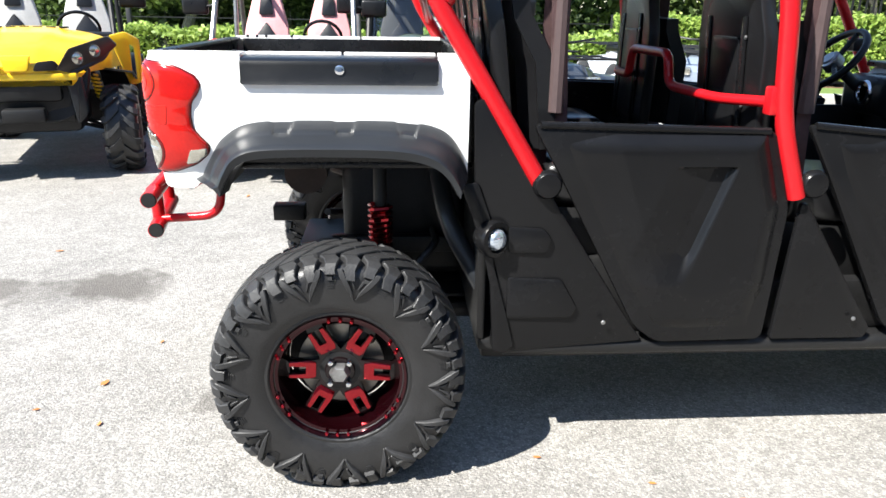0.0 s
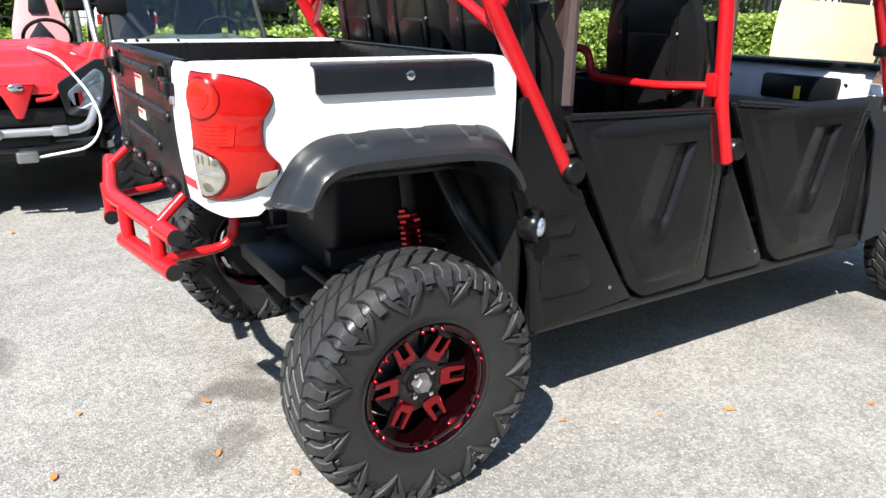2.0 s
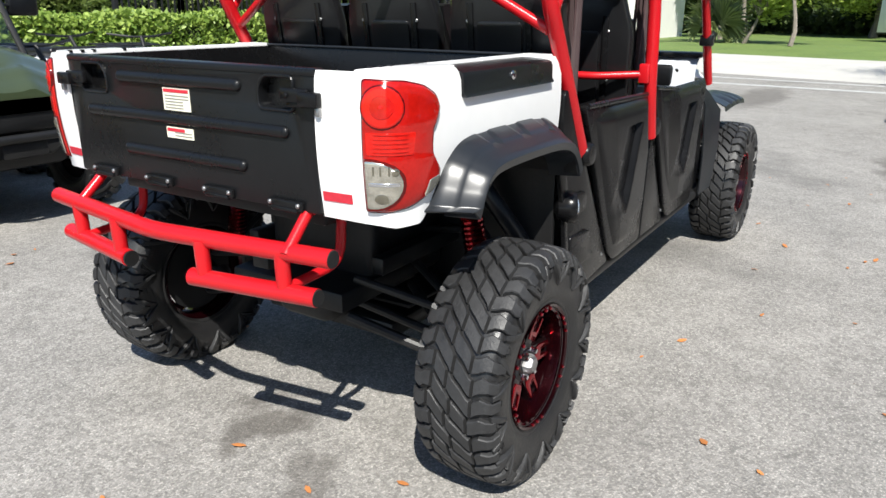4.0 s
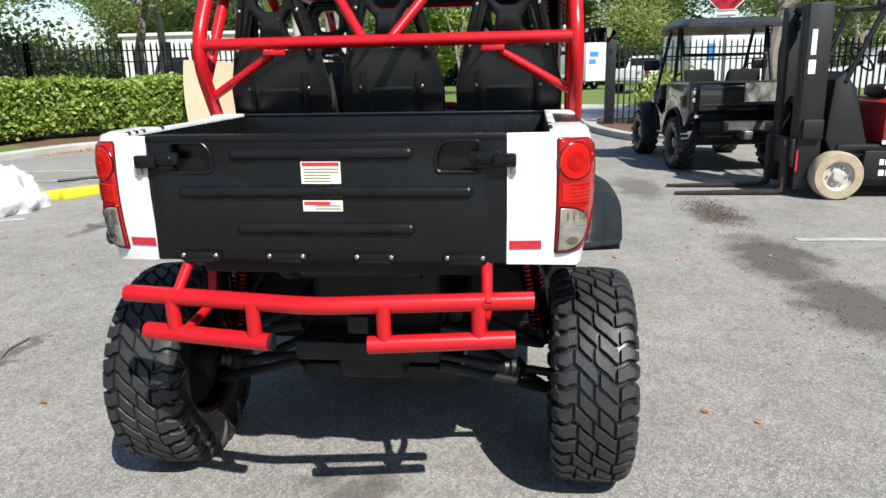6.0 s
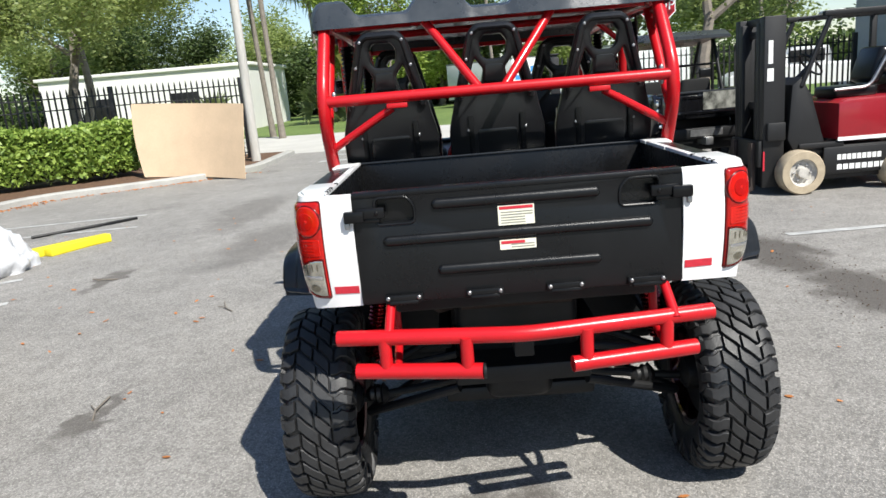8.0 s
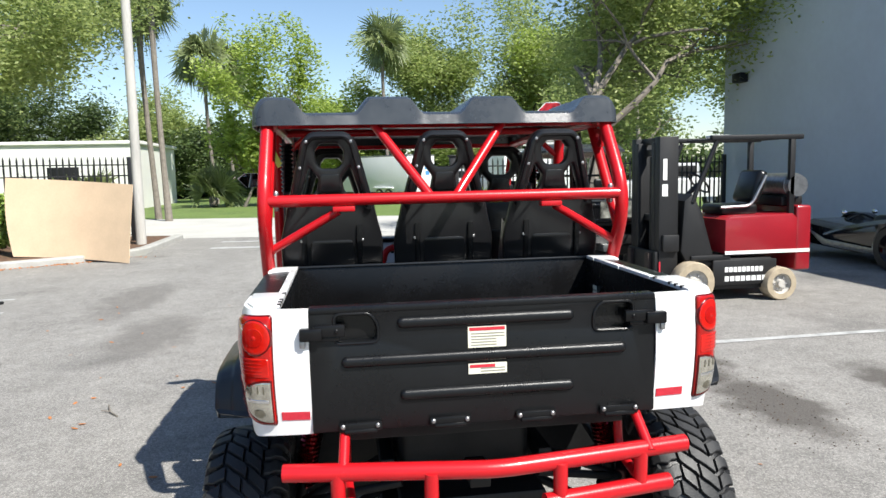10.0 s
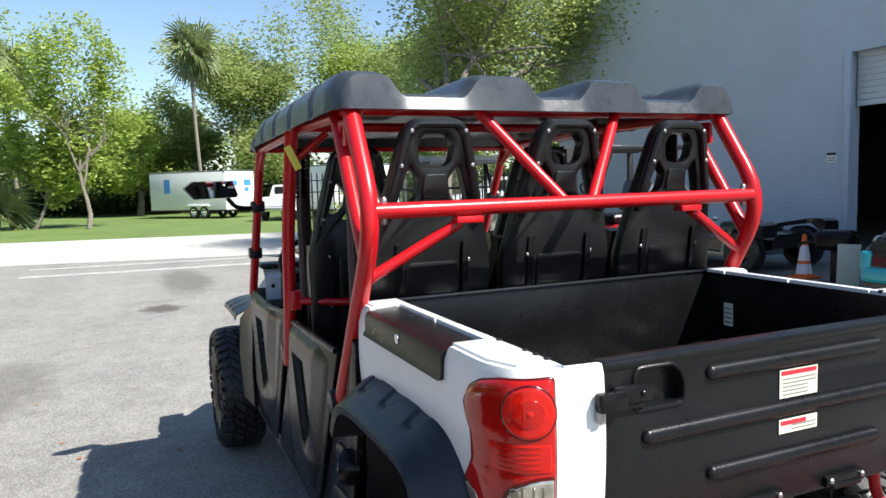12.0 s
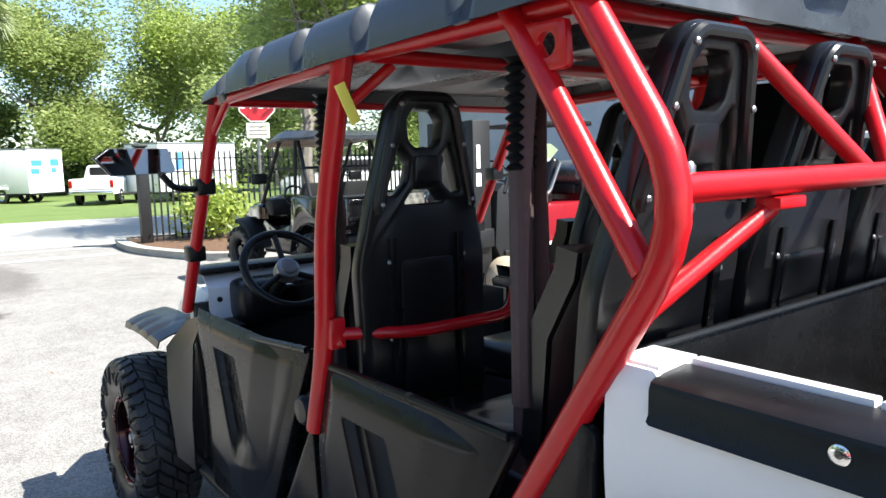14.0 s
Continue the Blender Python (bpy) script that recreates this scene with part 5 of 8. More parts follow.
    for i in range(29):
        x = 2.62 + 0.52 * i / 28
        z = 0.905 + 0.012 * math.sin(math.pi * i / 28)
        dip = 0.014 * max(math.exp(-((i - c) / 1.2) ** 2) for c in (8, 15, 22))
        rows.append([(x, s * 0.60, z + 0.01), (x, s * 0.68, z + 0.002), (x, s * 0.735, z - 0.012 - dip), (x, s * 0.780, z - 0.032 - dip), (x, s * 0.788, z - 0.06)])
    part("front_flare", thicken(loft(rows), 0.006), M_FLARE, utv, "front wheel arch flare with notches")

part("floor_pan", slab((0.42, -0.69, 0.362), (2.62, 0.69, 0.402), 0.01), M_DARK, utv)
part("belly_plate", slab((0.44, -0.60, 0.285), (2.55, 0.60, 0.365), 0.02), M_DARK, utv)
for s in (-1, 1):
    part("footwell_panel", slab((2.12, s * 0.655 - 0.01, 0.40), (2.62, s * 0.655 + 0.01, 0.97), 0.006), M_DARK, utv, "dark inner footwell panel")
part("rear_skid", slab((0.0, -0.30, 0.300), (0.46, 0.30, 0.365), 0.02), M_DARK, utv)
part("seat_riser", slab((0.56, -0.66, 0.40), (1.08, 0.66, 0.66), 0.02), M_DARK, utv)
part("front_seat_riser", slab((1.30, -0.66, 0.40), (1.80, 0.66, 0.575), 0.02), M_DARK, utv)
part("bulkhead", slab((0.415, -0.69, 0.40), (0.44, 0.69, 1.10), 0.006), M_DARK, utv)
part("firewall", slab((2.44, -0.68, 0.40), (2.48, 0.68, 1.04), 0.01), M_DARK, utv)
# hood and cowl
secs = []
for x, w, zt, zl in ((2.46, 0.665, 1.085, 0.95), (2.54, 0.67, 1.10, 0.80), (2.72, 0.62, 1.085, 0.72), (3.05, 0.56, 1.02, 0.68), (3.32, 0.50, 0.90, 0.66), (3.42, 0.44, 0.78, 0.66)):
    secs.append([(x, -w, zl), (x, -w, zt - 0.08), (x, -w + 0.05, zt - 0.02), (x, -w * 0.5, zt), (x, 0, zt + 0.01), (x, w * 0.5, zt), (x, w - 0.05, zt - 0.02), (x, w, zt - 0.08), (x, w, zl)])
part("hood", loft(secs, closed=True, cap=True), M_WHITE, utv, "white moulded hood")
part("front_bumper", tube([(3.30, -0.5, 0.55), (3.52, -0.36, 0.58), (3.52, 0.36, 0.58), (3.30, 0.5, 0.55)], 0.024, 0.1, 12), M_RED, utv)
# dashboard
M_DASH = mat("pale_grey_dash", (0.62, 0.64, 0.68), 0.45, vary=0.1, scale=10)
secs = []
for y in [-0.64 + 1.28 * i / 20 for i in range(21)]:
    b = 0.02 * math.cos(y * 7)
    secs.append([(2.45, y, 0.92), (2.39 + b, y, 0.98), (2.40 + b, y, 1.10), (2.45, y, 1.155 + b * 0.5), (2.51, y, 1.16)])
dash = part("dashboard", thicken(loft(secs), 0.01), M_DASH, utv, "pale grey dashboard with black switches")
part("dash_hood", slab((2.41, -0.66, 1.150), (2.55, 0.66, 1.178), 0.012), M_BLACK, dash, "black dash top")
for y in (0.60, 0.54, 0.48, 0.16, 0.08, -0.30, -0.42, -0.54):
    part("dash_rivet", lathe([(0.004, 0), (0.011, 0), (0.011, 0.006), (0.004, 0.008)], 10, None, "x", m=Matrix.Translation((2.382, y, 1.07 + 0.02 * math.sin(y * 30)))), M_DARK, dash)
part("instrument_pod", slab((2.24, 0.24, 0.96), (2.43, 0.56, 1.13), 0.04, segs=3), M_BLACK, dash, "black instrument pod")
part("gauge_ring", lathe([(0.030, 0.0), (0.034, -0.012), (0.052, -0.012), (0.056, 0.0), (0.056, 0.02)], 28, None, "x", m=Matrix.Translation((2.24, 0.38, 1.055))), M_CHROME, dash, "silver ring round the gauge")
part("dash_cubby", slab((2.36, -0.52, 0.99), (2.41, -0.12, 1.11), 0.02), M_BLACK, dash)
part("dash_tag", slab((2.355, -0.34, 1.0), (2.359, -0.31, 1.06)), mat("yellow_tag", (0.75, 0.62, 0.05), 0.5), dash, "yellow paper tag")
wheel_m = Matrix.Translation((2.10, 0.440, 1.188)) @ Vector((-0.75, 0, 0.66)).to_track_quat("Z", "Y").to_matrix().to_4x4()
sw = new("steering_wheel")
sw.parent = utv
sw["label"] = "black three-spoke steering wheel"
ring = [wheel_m @ Vector((0.162 * math.cos(a), 0.162 * math.sin(a), 0)) for a in (2 * math.pi * k / 40 for k in range(40))]
part("wheel_rim", tube(ring, 0.0155, 0, 12, closed=True), M_BLACK, sw)
for a in (90, 210, 330):
    c, d = math.cos(radians(a)), math.sin(radians(a))
    part("wheel_spoke", tube([wheel_m @ Vector((0.03 * c, 0.03 * d, -0.012)), wheel_m @ Vector((0.16 * c, 0.16 * d, 0))], 0.012, 0, 8), M_BLACK, sw)
part("wheel_boss", lathe([(0.01, 0.022), (0.03, 0.022), (0.034, 0.014), (0.044, 0.010), (0.046, -0.03), (0.02, -0.05)], 24, None, "z", m=wheel_m), M_STEEL, sw, "round metallic boss")
part("steering_column", tube([wheel_m @ Vector((0, 0, -0.03)), (2.44, 0.430, 0.92)], 0.024, 0, 12), M_DARK, sw)

def wing_slab(outline, s, k, x0, x1, m):
    """A flat plate with a swept outline, its rear edge drawn in a little."""
    bm = bmesh.new()
    a = [bm.verts.new(m @ Vector((x0, s * y * k, z * k))) for y, z in outline]
    b = [bm.verts.new(m @ Vector((x1, s * y * k * 0.94, z * k * 0.9))) for y, z in outline]
    bm.faces.new(a)
    bm.faces.new(b[::-1])
    for i in range(len(a)):
        bm.faces.new((a[i], b[i], b[i - 1], a[i - 1]))
    bmesh.ops.recalc_face_normals(bm, faces=bm.faces)
    return bm


# belts, shock boots, mirrors
for s in (-1, 1):
    for x0, z0, x1, z1, y in ((0.60, 1.78, 0.665, 0.86, 0.64), (0.625, 1.78, 0.60, 0.86, 0.60), (1.36, 1.74, 1.40, 0.86, 0.64), (1.39, 1.74, 1.36, 0.86, 0.60)):
        bm = loft([[(x0 + (x1 - x0) * k - 0.023, s * (y + 0.01 * math.sin(5 * k)), z0 + (z1 - z0) * k), (x0 + (x1 - x0) * k + 0.023, s * (y + 0.012 * math.sin(5 * k + 0.4)), z0 + (z1 - z0) * k)] for k in [i / 12 for i in range(13)]])
        part("seat_belt", thicken(bm, 0.003), M_BELT, utv, "maroon-brown seat belt webbing")
    for x in (0.635, 1.39):
        prof = []
        for k in range(12):
            prof += [(0.019, 0.018 * k), (0.030, 0.018 * k + 0.009)]
        part("belt_boot", lathe(prof, 16, None, "z", m=Matrix.Translation((x, s * 0.635, 1.545))), M_BLACK, utv, "black corrugated rubber boot")
        part("belt_guide", tube([(x, s * 0.635, 1.10), (x, s * 0.635, 1.55)], 0.024, 0, 10), mat("brown_sleeve", (0.07, 0.045, 0.045), 0.7, vary=0.3), utv)
    for t in (0.30, 0.62):
        c = Vector((2.500, s * 0.692, 1.01)).lerp(Vector((2.045, s * 0.686, 1.80)), t)
        part("post_clamp", slab((c.x - 0.032, c.y - 0.034, c.z - 0.03), (c.x + 0.032, c.y + 0.034, c.z + 0.03), 0.010), M_BLACK, utv, "black clamp on the front post")
    mir = new("side_mirror")
    mir.parent = utv
    mir["label"] = "black wing mirror on a short arm"
    part("mirror_arm", tube([(2.215, s * 0.70, 1.49), (2.205, s * 0.80, 1.50), (2.195, s * 0.84, 1.55)], 0.012, 0.03, 10), M_BLACK, mir)
    mm = Matrix.Translation((2.195, s * 0.92, 1.592)) @ pose(0, 0, 0, 0, -1.5, s * 14)
    wing = [(0.142, 0.014), (0.088, -0.044), (-0.132, -0.040), (-0.142, -0.028), (-0.116, 0.046), (0.096, 0.046)]
    part("mirror_shell", wing_slab(wing, s, 1.0, -0.004, 0.022, mm), M_BLACK, mir)
    part("mirror_rim", wing_slab(wing, s, 0.985, -0.008, -0.0045, mm), M_STEEL, mir, "thin bright rim")
    part("mirror_face", wing_slab(wing, s, 0.95, -0.012, -0.0085, mm), M_MIRROR, mir, "mirror glass")
tag = part("hang_tag", slab((-0.002, -0.014, -0.048), (0.002, 0.014, 0.048), 0.001, m=Matrix.Translation((1.112, 0.722, 1.705)) @ pose(0, 0, 0, -25, 0, 0)), mat("yellow_label", (0.80, 0.72, 0.12), 0.5), utv, "yellow hanging tag")

# ---- running gear ----
part("frame_rail", slab((-0.06, 0.26, 0.56), (0.45, 0.31, 0.62), 0.008), M_DARK, utv)
part("frame_rail", slab((-0.06, -0.31, 0.56), (0.45, -0.26, 0.62), 0.008), M_DARK, utv)
part("rear_cross_member", slab((-0.45, -0.42, 0.845), (-0.40, 0.42, 0.905), 0.008), M_DARK, utv)
part("engine", slab((-0.02, -0.24, 0.45), (0.42, 0.24, 0.88), 0.04, segs=3), M_DARK, utv, "dark engine block")
part("gearcase", slab((-0.12, -0.12, 0.35), (0.12, 0.14, 0.52), 0.05, segs=3), M_DARK, utv)
part("muffler", tube([(-0.15, -0.19, 0.82), (-0.15, 0.21, 0.82)], 0.075, 0, 24), M_RUST, utv, "heat-stained muffler")
part("exhaust_pipe", tube([(-0.15, 0.21, 0.82), (-0.13, 0.30, 0.80), (-0.1, 0.30, 0.74), (0.1, 0.2, 0.7)], 0.022, 0.06, 10), M_RUST, utv)
part("hitch", slab((-0.30, -0.035, 0.60), (-0.18, 0.035, 0.66), 0.006), M_DARK, utv)
part("skid_plate", slab((0.10, -0.30, 0.385), (0.45, 0.30, 0.40), 0.006), M_DARK, utv)
for x0 in (0.0, WHEELBASE):
    for s in (-1, 1):
        part("lower_arm", tube([(x0 - 0.16, s * 0.24, 0.44), (x0 - 0.02, s * 0.62, 0.30), (x0 + 0.20, s * 0.24, 0.44)], 0.018, 0.03, 10), M_DARK, utv)
        part("upper_arm", tube([(x0 - 0.12, s * 0.24, 0.56), (x0, s * 0.60, 0.46), (x0 + 0.18, s * 0.24, 0.56)], 0.015, 0.03, 10), M_DARK, utv)
        part("drive_shaft", tube([(x0, s * 0.14, 0.42), (x0, s * 0.64, 0.352)], 0.016, 0, 10), M_DARK, utv)
        part("cv_boot", lathe([(0.02, 0), (0.045, 0.02), (0.034, 0.03), (0.040, 0.045), (0.028, 0.055), (0.032, 0.07), (0.018, 0.09)], 16, m=Matrix.Translation((x0, s * 0.53, 0.37))), M_RUBBER, utv)
        # coil-over
        top, bot = Vector((x0 + 0.12, s * 0.50, 0.93)), Vector((x0 + 0.12, s * 0.60, 0.42))
        shock = new("coil_spring_shock")
        shock.parent = utv
        shock["label"] = "black shock absorber with red coil spring"
        part("damper", tube([top, bot], 0.022, 0, 12), M_DARK, shock)
        d = (bot - top)
        u = d.normalized().orthogonal().normalized()
        w = d.normalized().cross(u)
        hel = [top + d * (0.26 + 0.62 * k / 200) + (u * math.cos(k * 0.6) + w * math.sin(k * 0.6)) * 0.033 for k in range(201)]
        part("coil", tube(hel, 0.0080, 0, 6), M_RIMRED, shock, "dark red coil spring")
        part("swaybar", tube([(x0 + 0.30, s * 0.2, 0.62), (x0 + 0.30, s * 0.50, 0.66), (x0 + 0.14, s * 0.58, 0.50)], 0.013, 0.05, 8), M_DARK, utv)
    part("swing_plate", slab((x0 - 0.20, -0.25, 0.46), (x0 + 0.22, 0.25, 0.53), 0.012), M_DARK, utv)
part("tail_pipe", tube([(0.30, -0.34, 0.95), (0.33, -0.52, 0.74), (0.44, -0.60, 0.55)], 0.032, 0.08, 14), M_FLARE, utv)

# ---- kerbs, planting and the lot's edges ----
def kerb(path, width, tall, label):
    k = thing("kerb", label, "kerb", kind="structure")
    pts = [Vector((x, y, 0)) for x, y in path]
    rows = []
    for i, p in enumerate(pts):
        d = (pts[min(i + 1, len(pts) - 1)] - pts[max(i - 1, 0)]).normalized()
        n = Vector((-d.y, d.x, 0))
        rows.append([tuple(p + n * u + Vector((0, 0, z))) for u, z in ((0, -0.03), (0.0, tall - 0.03), (0.03, tall), (width - 0.02, tall), (width, tall - 0.02), (width, -0.03))])
    part("kerb_stone", loft(rows, closed=True, cap=True), M_KERB, k)
    return k


LEFT_KERB = [tuple(p)[:2] for p in fillet([(-30, 13.0, 0), (3.0, 9.6, 0), (9.0, 8.6, 0), (10.8, 8.2, 0), (12.2, 5.6, 0), (13.4, 4.6, 0), (17.2, 4.6, 0)], 0.7, 5)]
kerb(LEFT_KERB, 0.22, 0.13, "pale concrete kerb along the hedge bed")
sheet("hedge_bed", [(-30, 13.2), (3.05, 9.8), (9.1, 8.8), (10.95, 8.35), (12.35, 5.75), (13.5, 4.8), (17.2, 4.8), (18.6, 11), (14, 14), (-30, 17)], 0.10, M_MULCH, "brown leaf-strewn mulch bed", "ground", 0.13)
sheet("grass_strip", [(-29, 13.4), (3.0, 10.0), (9.2, 9.0), (10.2, 8.9), (10.6, 9.6), (8.5, 10.2), (2.0, 11.5), (-29, 15)], 0.106, M_GRASS, "thin strip of grass before the hedge", "grass")
RIGHT_KERB = [tuple(p)[:2] for p in fillet([(11.0, -9.9, 0), (10.9, -6.0, 0), (11.2, -2.45, 0), (13.6, -1.75, 0), (16.0, -1.9, 0), (14.2, -9.9, 0)], 0.8, 6)]
kerb([(x, y) for x, y in RIGHT_KERB], -0.18, 0.13, "worn concrete kerb of a planted island")
sheet("island_bed", [(11.2, -9.8), (11.1, -6), (11.45, -2.7), (13.6, -2.0), (15.75, -2.1), (14.0, -9.8)], 0.09, M_MULCH, "mulch and dry leaves in a planted island", "ground", 0.1)

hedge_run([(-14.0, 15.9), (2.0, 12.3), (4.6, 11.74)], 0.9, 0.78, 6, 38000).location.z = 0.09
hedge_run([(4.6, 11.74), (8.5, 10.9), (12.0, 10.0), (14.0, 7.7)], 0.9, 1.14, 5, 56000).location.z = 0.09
bush = thing("shrub", "small bright green shrub behind the iron fence", "shrub", pose(14.4, -3.6, 0.09))
rng = np.random.default_rng(8)
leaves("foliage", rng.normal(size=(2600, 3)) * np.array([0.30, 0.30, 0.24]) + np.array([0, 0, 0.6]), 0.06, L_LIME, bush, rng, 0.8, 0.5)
part("stems", tube([(0, 0, 0), (0.05, 0.02, 0.5)], 0.025, 0, 6), M_BARK, bush)


def iron_fence(path, tall, base, label, gap=0.13, bar=0.023):
    """Posts, three rails and pointed pickets."""
    f = thing("iron_fence", label, "fence")
    pk = bmesh.new()
    for (x0, y0), (x1, y1) in zip(path, path[1:]):
        a, b = Vector((x0, y0, base)), Vector((x1, y1, base))
        d = (b - a).normalized()
        L = (b - a).length
        for z in (0.15, tall - 0.42, tall - 0.16):
            part("rail", tube([a + Vector((0, 0, z)), b + Vector((0, 0, z))], 0.020 if bar > 0.01 else 0.012, 0, 4), M_IRON, f)
        n = max(1, int(L / 2.4))
        for k in range(n + 1):
            p = a + d * (L * k / n)
            part("post", slab((p.x - 0.05, p.y - 0.05, base - 0.1), (p.x + 0.05, p.y + 0.05, base + tall + 0.03), 0.006), M_IRON, f)
        m = int(L / gap)
        for k in range(1, m):
            p = a + d * (L * k / m)
            tube([p + Vector((0, 0, 0.06)), p + Vector((0, 0, tall - 0.05)), p + Vector((0, 0, tall + 0.04))], bar, 0, 4, pk, radii=[bar, bar, 0.004])
    tagged(part("picket_infill", pk, M_IRON, f), kind="stuff")
    return f


iron_fence([(-14.0, 17.2), (2.0, 13.4), (7.6, 12.28)], 1.20, 0.1, "low thin dark wire fence behind the hedge", 0.60, 0.005)
iron_fence([(7.6, 12.28), (9.0, 12.0), (13.2, 10.9), (16.0, 5.5)], 2.02, 0.1, "black wrought iron fence with pointed pickets")
iron_fence([(14.55, -2.35), (15.0, -6.0), (15.25, -9.6)], 1.85, 0.05, "black iron fence by the warehouse corner")
gp = thing("gate_post", "thick black square gate post", "post")
part("post_body", slab((14.45, -2.36, 0.0), (14.63, -2.18, 1.98), 0.01), M_IRON, gp)
part("post_cap", slab((14.42, -2.39, 1.98), (14.66, -2.15, 2.02), 0.01), M_IRON, gp)

# ---- painted lines ----
def stripe(x0, y0, x1, y1, w=0.10):
    a, b = Vector((x0, y0, 0)), Vector((x1, y1, 0))
    n = (b - a).normalized().cross(Vector((0, 0, 1))) * w / 2
    sheet("painted_line", [(p.x, p.y) for p in (a - n, b - n, b + n, a + n)], 0.005, M_PAINT, "worn white parking line", "road marking")


for ln in ((3.57, -2.70, 3.72, -6.3), (7.62, 7.2, 7.95, 4.9), (6.6, 7.6, 6.9, 4.6), (3.35, 6.2, 4.2, 4.6), (3.05, 4.9, 3.3, 4.2)):
    stripe(*ln)
stripe(14.35, 3.4, 13.95, -1.6, 0.32)
stripe(15.9, 3.4, 15.4, -1.6, 0.25)

# ---- cardboard sheet, straps, bags, boxes ----
M_CARD = mat("tan_cardboard", (0.62, 0.46, 0.31), 0.75, vary=0.12, scale=3, bump=0.06, bscale=40)
bd = thing("cardboard_sheet", "large bowed sheet of tan cardboard standing on the kerb", "cardboard")
rows = []
for i in range(17):
    k = i / 16
    p = Vector((12.9, 7.10, 0.13)).lerp(Vector((12.0, 4.43, 0.005)), k)
    n = Vector((-0.945, 0.327, 0))
    row = []
    for j in range(9):
        z = j / 8
        bow = 0.22 * math.sin(math.pi * k) - 0.16 * (1 - z) ** 2 - 0.05 * math.sin(math.pi * z)
        along = Vector((-0.90, -2.67, 0)) * 0.10 * (1 - k) ** 2 * (1 - z) ** 2
        row.append(tuple(p + along - n * (bow + 0.12 * z) + Vector((0, 0, z * (1.56 - 0.06 * k)))))
    rows.append(row)
part("sheet", thicken(loft(rows), 0.012), M_CARD, bd)
M_YEL = mat("yellow_plastic", (0.78, 0.66, 0.03), 0.5, vary=0.15, scale=10)
for a, b, z in (((4.9, 5.45), (6.0, 4.56), 0.05), ((5.3, 4.95), (6.0, 4.62), 0.045)):
    st = thing("yellow_beam", "bright yellow plastic beam lying on the asphalt", "beam")
    part("beam", slab((0, -0.07, 0.0), ((Vector(b) - Vector(a)).length, 0.07, z * 2), 0.012, m=Matrix.Translation((a[0], a[1], 0)) @ pose(0, 0, 0, 0, 0, math.degrees(math.atan2(b[1] - a[1], b[0] - a[0])))), M_YEL, st)
bar = thing("steel_bar", "dark steel bar lying on the asphalt", "bar")
part("rod", tube([(6.6, 5.9, 0.02), (7.2, 5.2, 0.03), (7.6, 4.9, 0.02)], 0.02, 0.1, 8), M_DARK, bar)
M_BAG = mat("crumpled_white_plastic", (0.72, 0.73, 0.75), 0.25, vary=0.15, scale=8, bump=0.8, bscale=14)
for k, (x, y, r, h) in enumerate(((3.7, 5.9, 0.62, 0.42), (4.25, 5.5, 0.5, 0.3), (3.2, 6.5, 0.6, 0.5), (4.6, 5.1, 0.42, 0.36))):
    bg = thing("plastic_bag", "crumpled translucent white plastic wrapping on the ground", "plastic bag", pose(x, y, 0), group="plastic wrapping heap")
    bm = bmesh.new()
    bmesh.ops.create_icosphere(bm, subdivisions=4, radius=1)
    for v in bm.verts:
        n1 = noise.noise(v.co * 1.7 + Vector((k * 7, 0, 0))) + 0.5 * noise.noise(v.co * 4.5)
        v.co = Vector((v.co.x * r * (1 + 0.35 * n1), v.co.y * r * 0.8 * (1 + 0.35 * n1), max(0.0, (v.co.z + 0.25) * h * (1 + 0.5 * n1))))
    part("wrapping", bm, M_BAG, bg, angle=60)
for x, y, a, sx, sy, sz in ((5.6, 7.6, 20, 0.6, 0.4, 0.35), (6.3, 7.9, -10, 0.5, 0.5, 0.25), (5.1, 8.3, 40, 0.5, 0.35, 0.42)):
    bx = thing("cardboard_box", "open brown cardboard box", "box", pose(x, y, 0, 0, 0, a), group="cardboard boxes by the grass")
    bm = bmesh.new()
    for lo, hi in (((-sx / 2, -sy / 2, 0), (sx / 2, sy / 2, 0.01)), ((-sx / 2, -sy / 2, 0), (-sx / 2 + 0.01, sy / 2, sz)), ((sx / 2 - 0.01, -sy / 2, 0), (sx / 2, sy / 2, sz)),
                   ((-sx / 2, -sy / 2, 0), (sx / 2, -sy / 2 + 0.01, sz)), ((-sx / 2, sy / 2 - 0.01, 0), (sx / 2, sy / 2, sz))):
        slab(lo, hi, 0, bm)
    part("carton", bm, M_CARD, bx)
    part("flap", slab((-sx / 2, -sy / 2 - 0.18, sz - 0.01), (sx / 2, -sy / 2, sz), 0, m=pose(0, 0, 0, 0, 0, 0)), M_CARD, bx)

# ---- utility pole, stop sign, cone ----
pole = thing("utility_pole", "tall pale concrete utility pole", "pole", pose(14.9, 5.05, 0))
part("shaft", tube([(0, 0, 0), (0.05, 0.02, 11.5)], 0.11, 0, 16, radii=[0.115, 0.085]), mat("weathered_pole", (0.52, 0.50, 0.46), 0.85, vary=0.3, scale=3, stretch=(1, 1, 0.2)), pole)
M_SIGN = mat("stop_red", (0.50, 0.02, 0.03), 0.35, vary=0.08, scale=4)
M_SIGNW = mat("sign_white", (0.80, 0.80, 0.78), 0.4)
sg = thing("stop_sign", "red octagonal stop sign with white letters on a post", "stop sign", pose(14.4, -4.68, 0, 0, 0, 163))
part("sign_post", tube([(0, 0, 0.05), (0, 0, 3.13)], 0.03, 0, 8), M_STEEL, sg)
octo = [(0.375 / math.cos(math.pi / 8) * math.cos(a), 0.375 / math.cos(math.pi / 8) * math.sin(a)) for a in (math.pi / 8 + math.pi / 4 * k for k in range(8))]
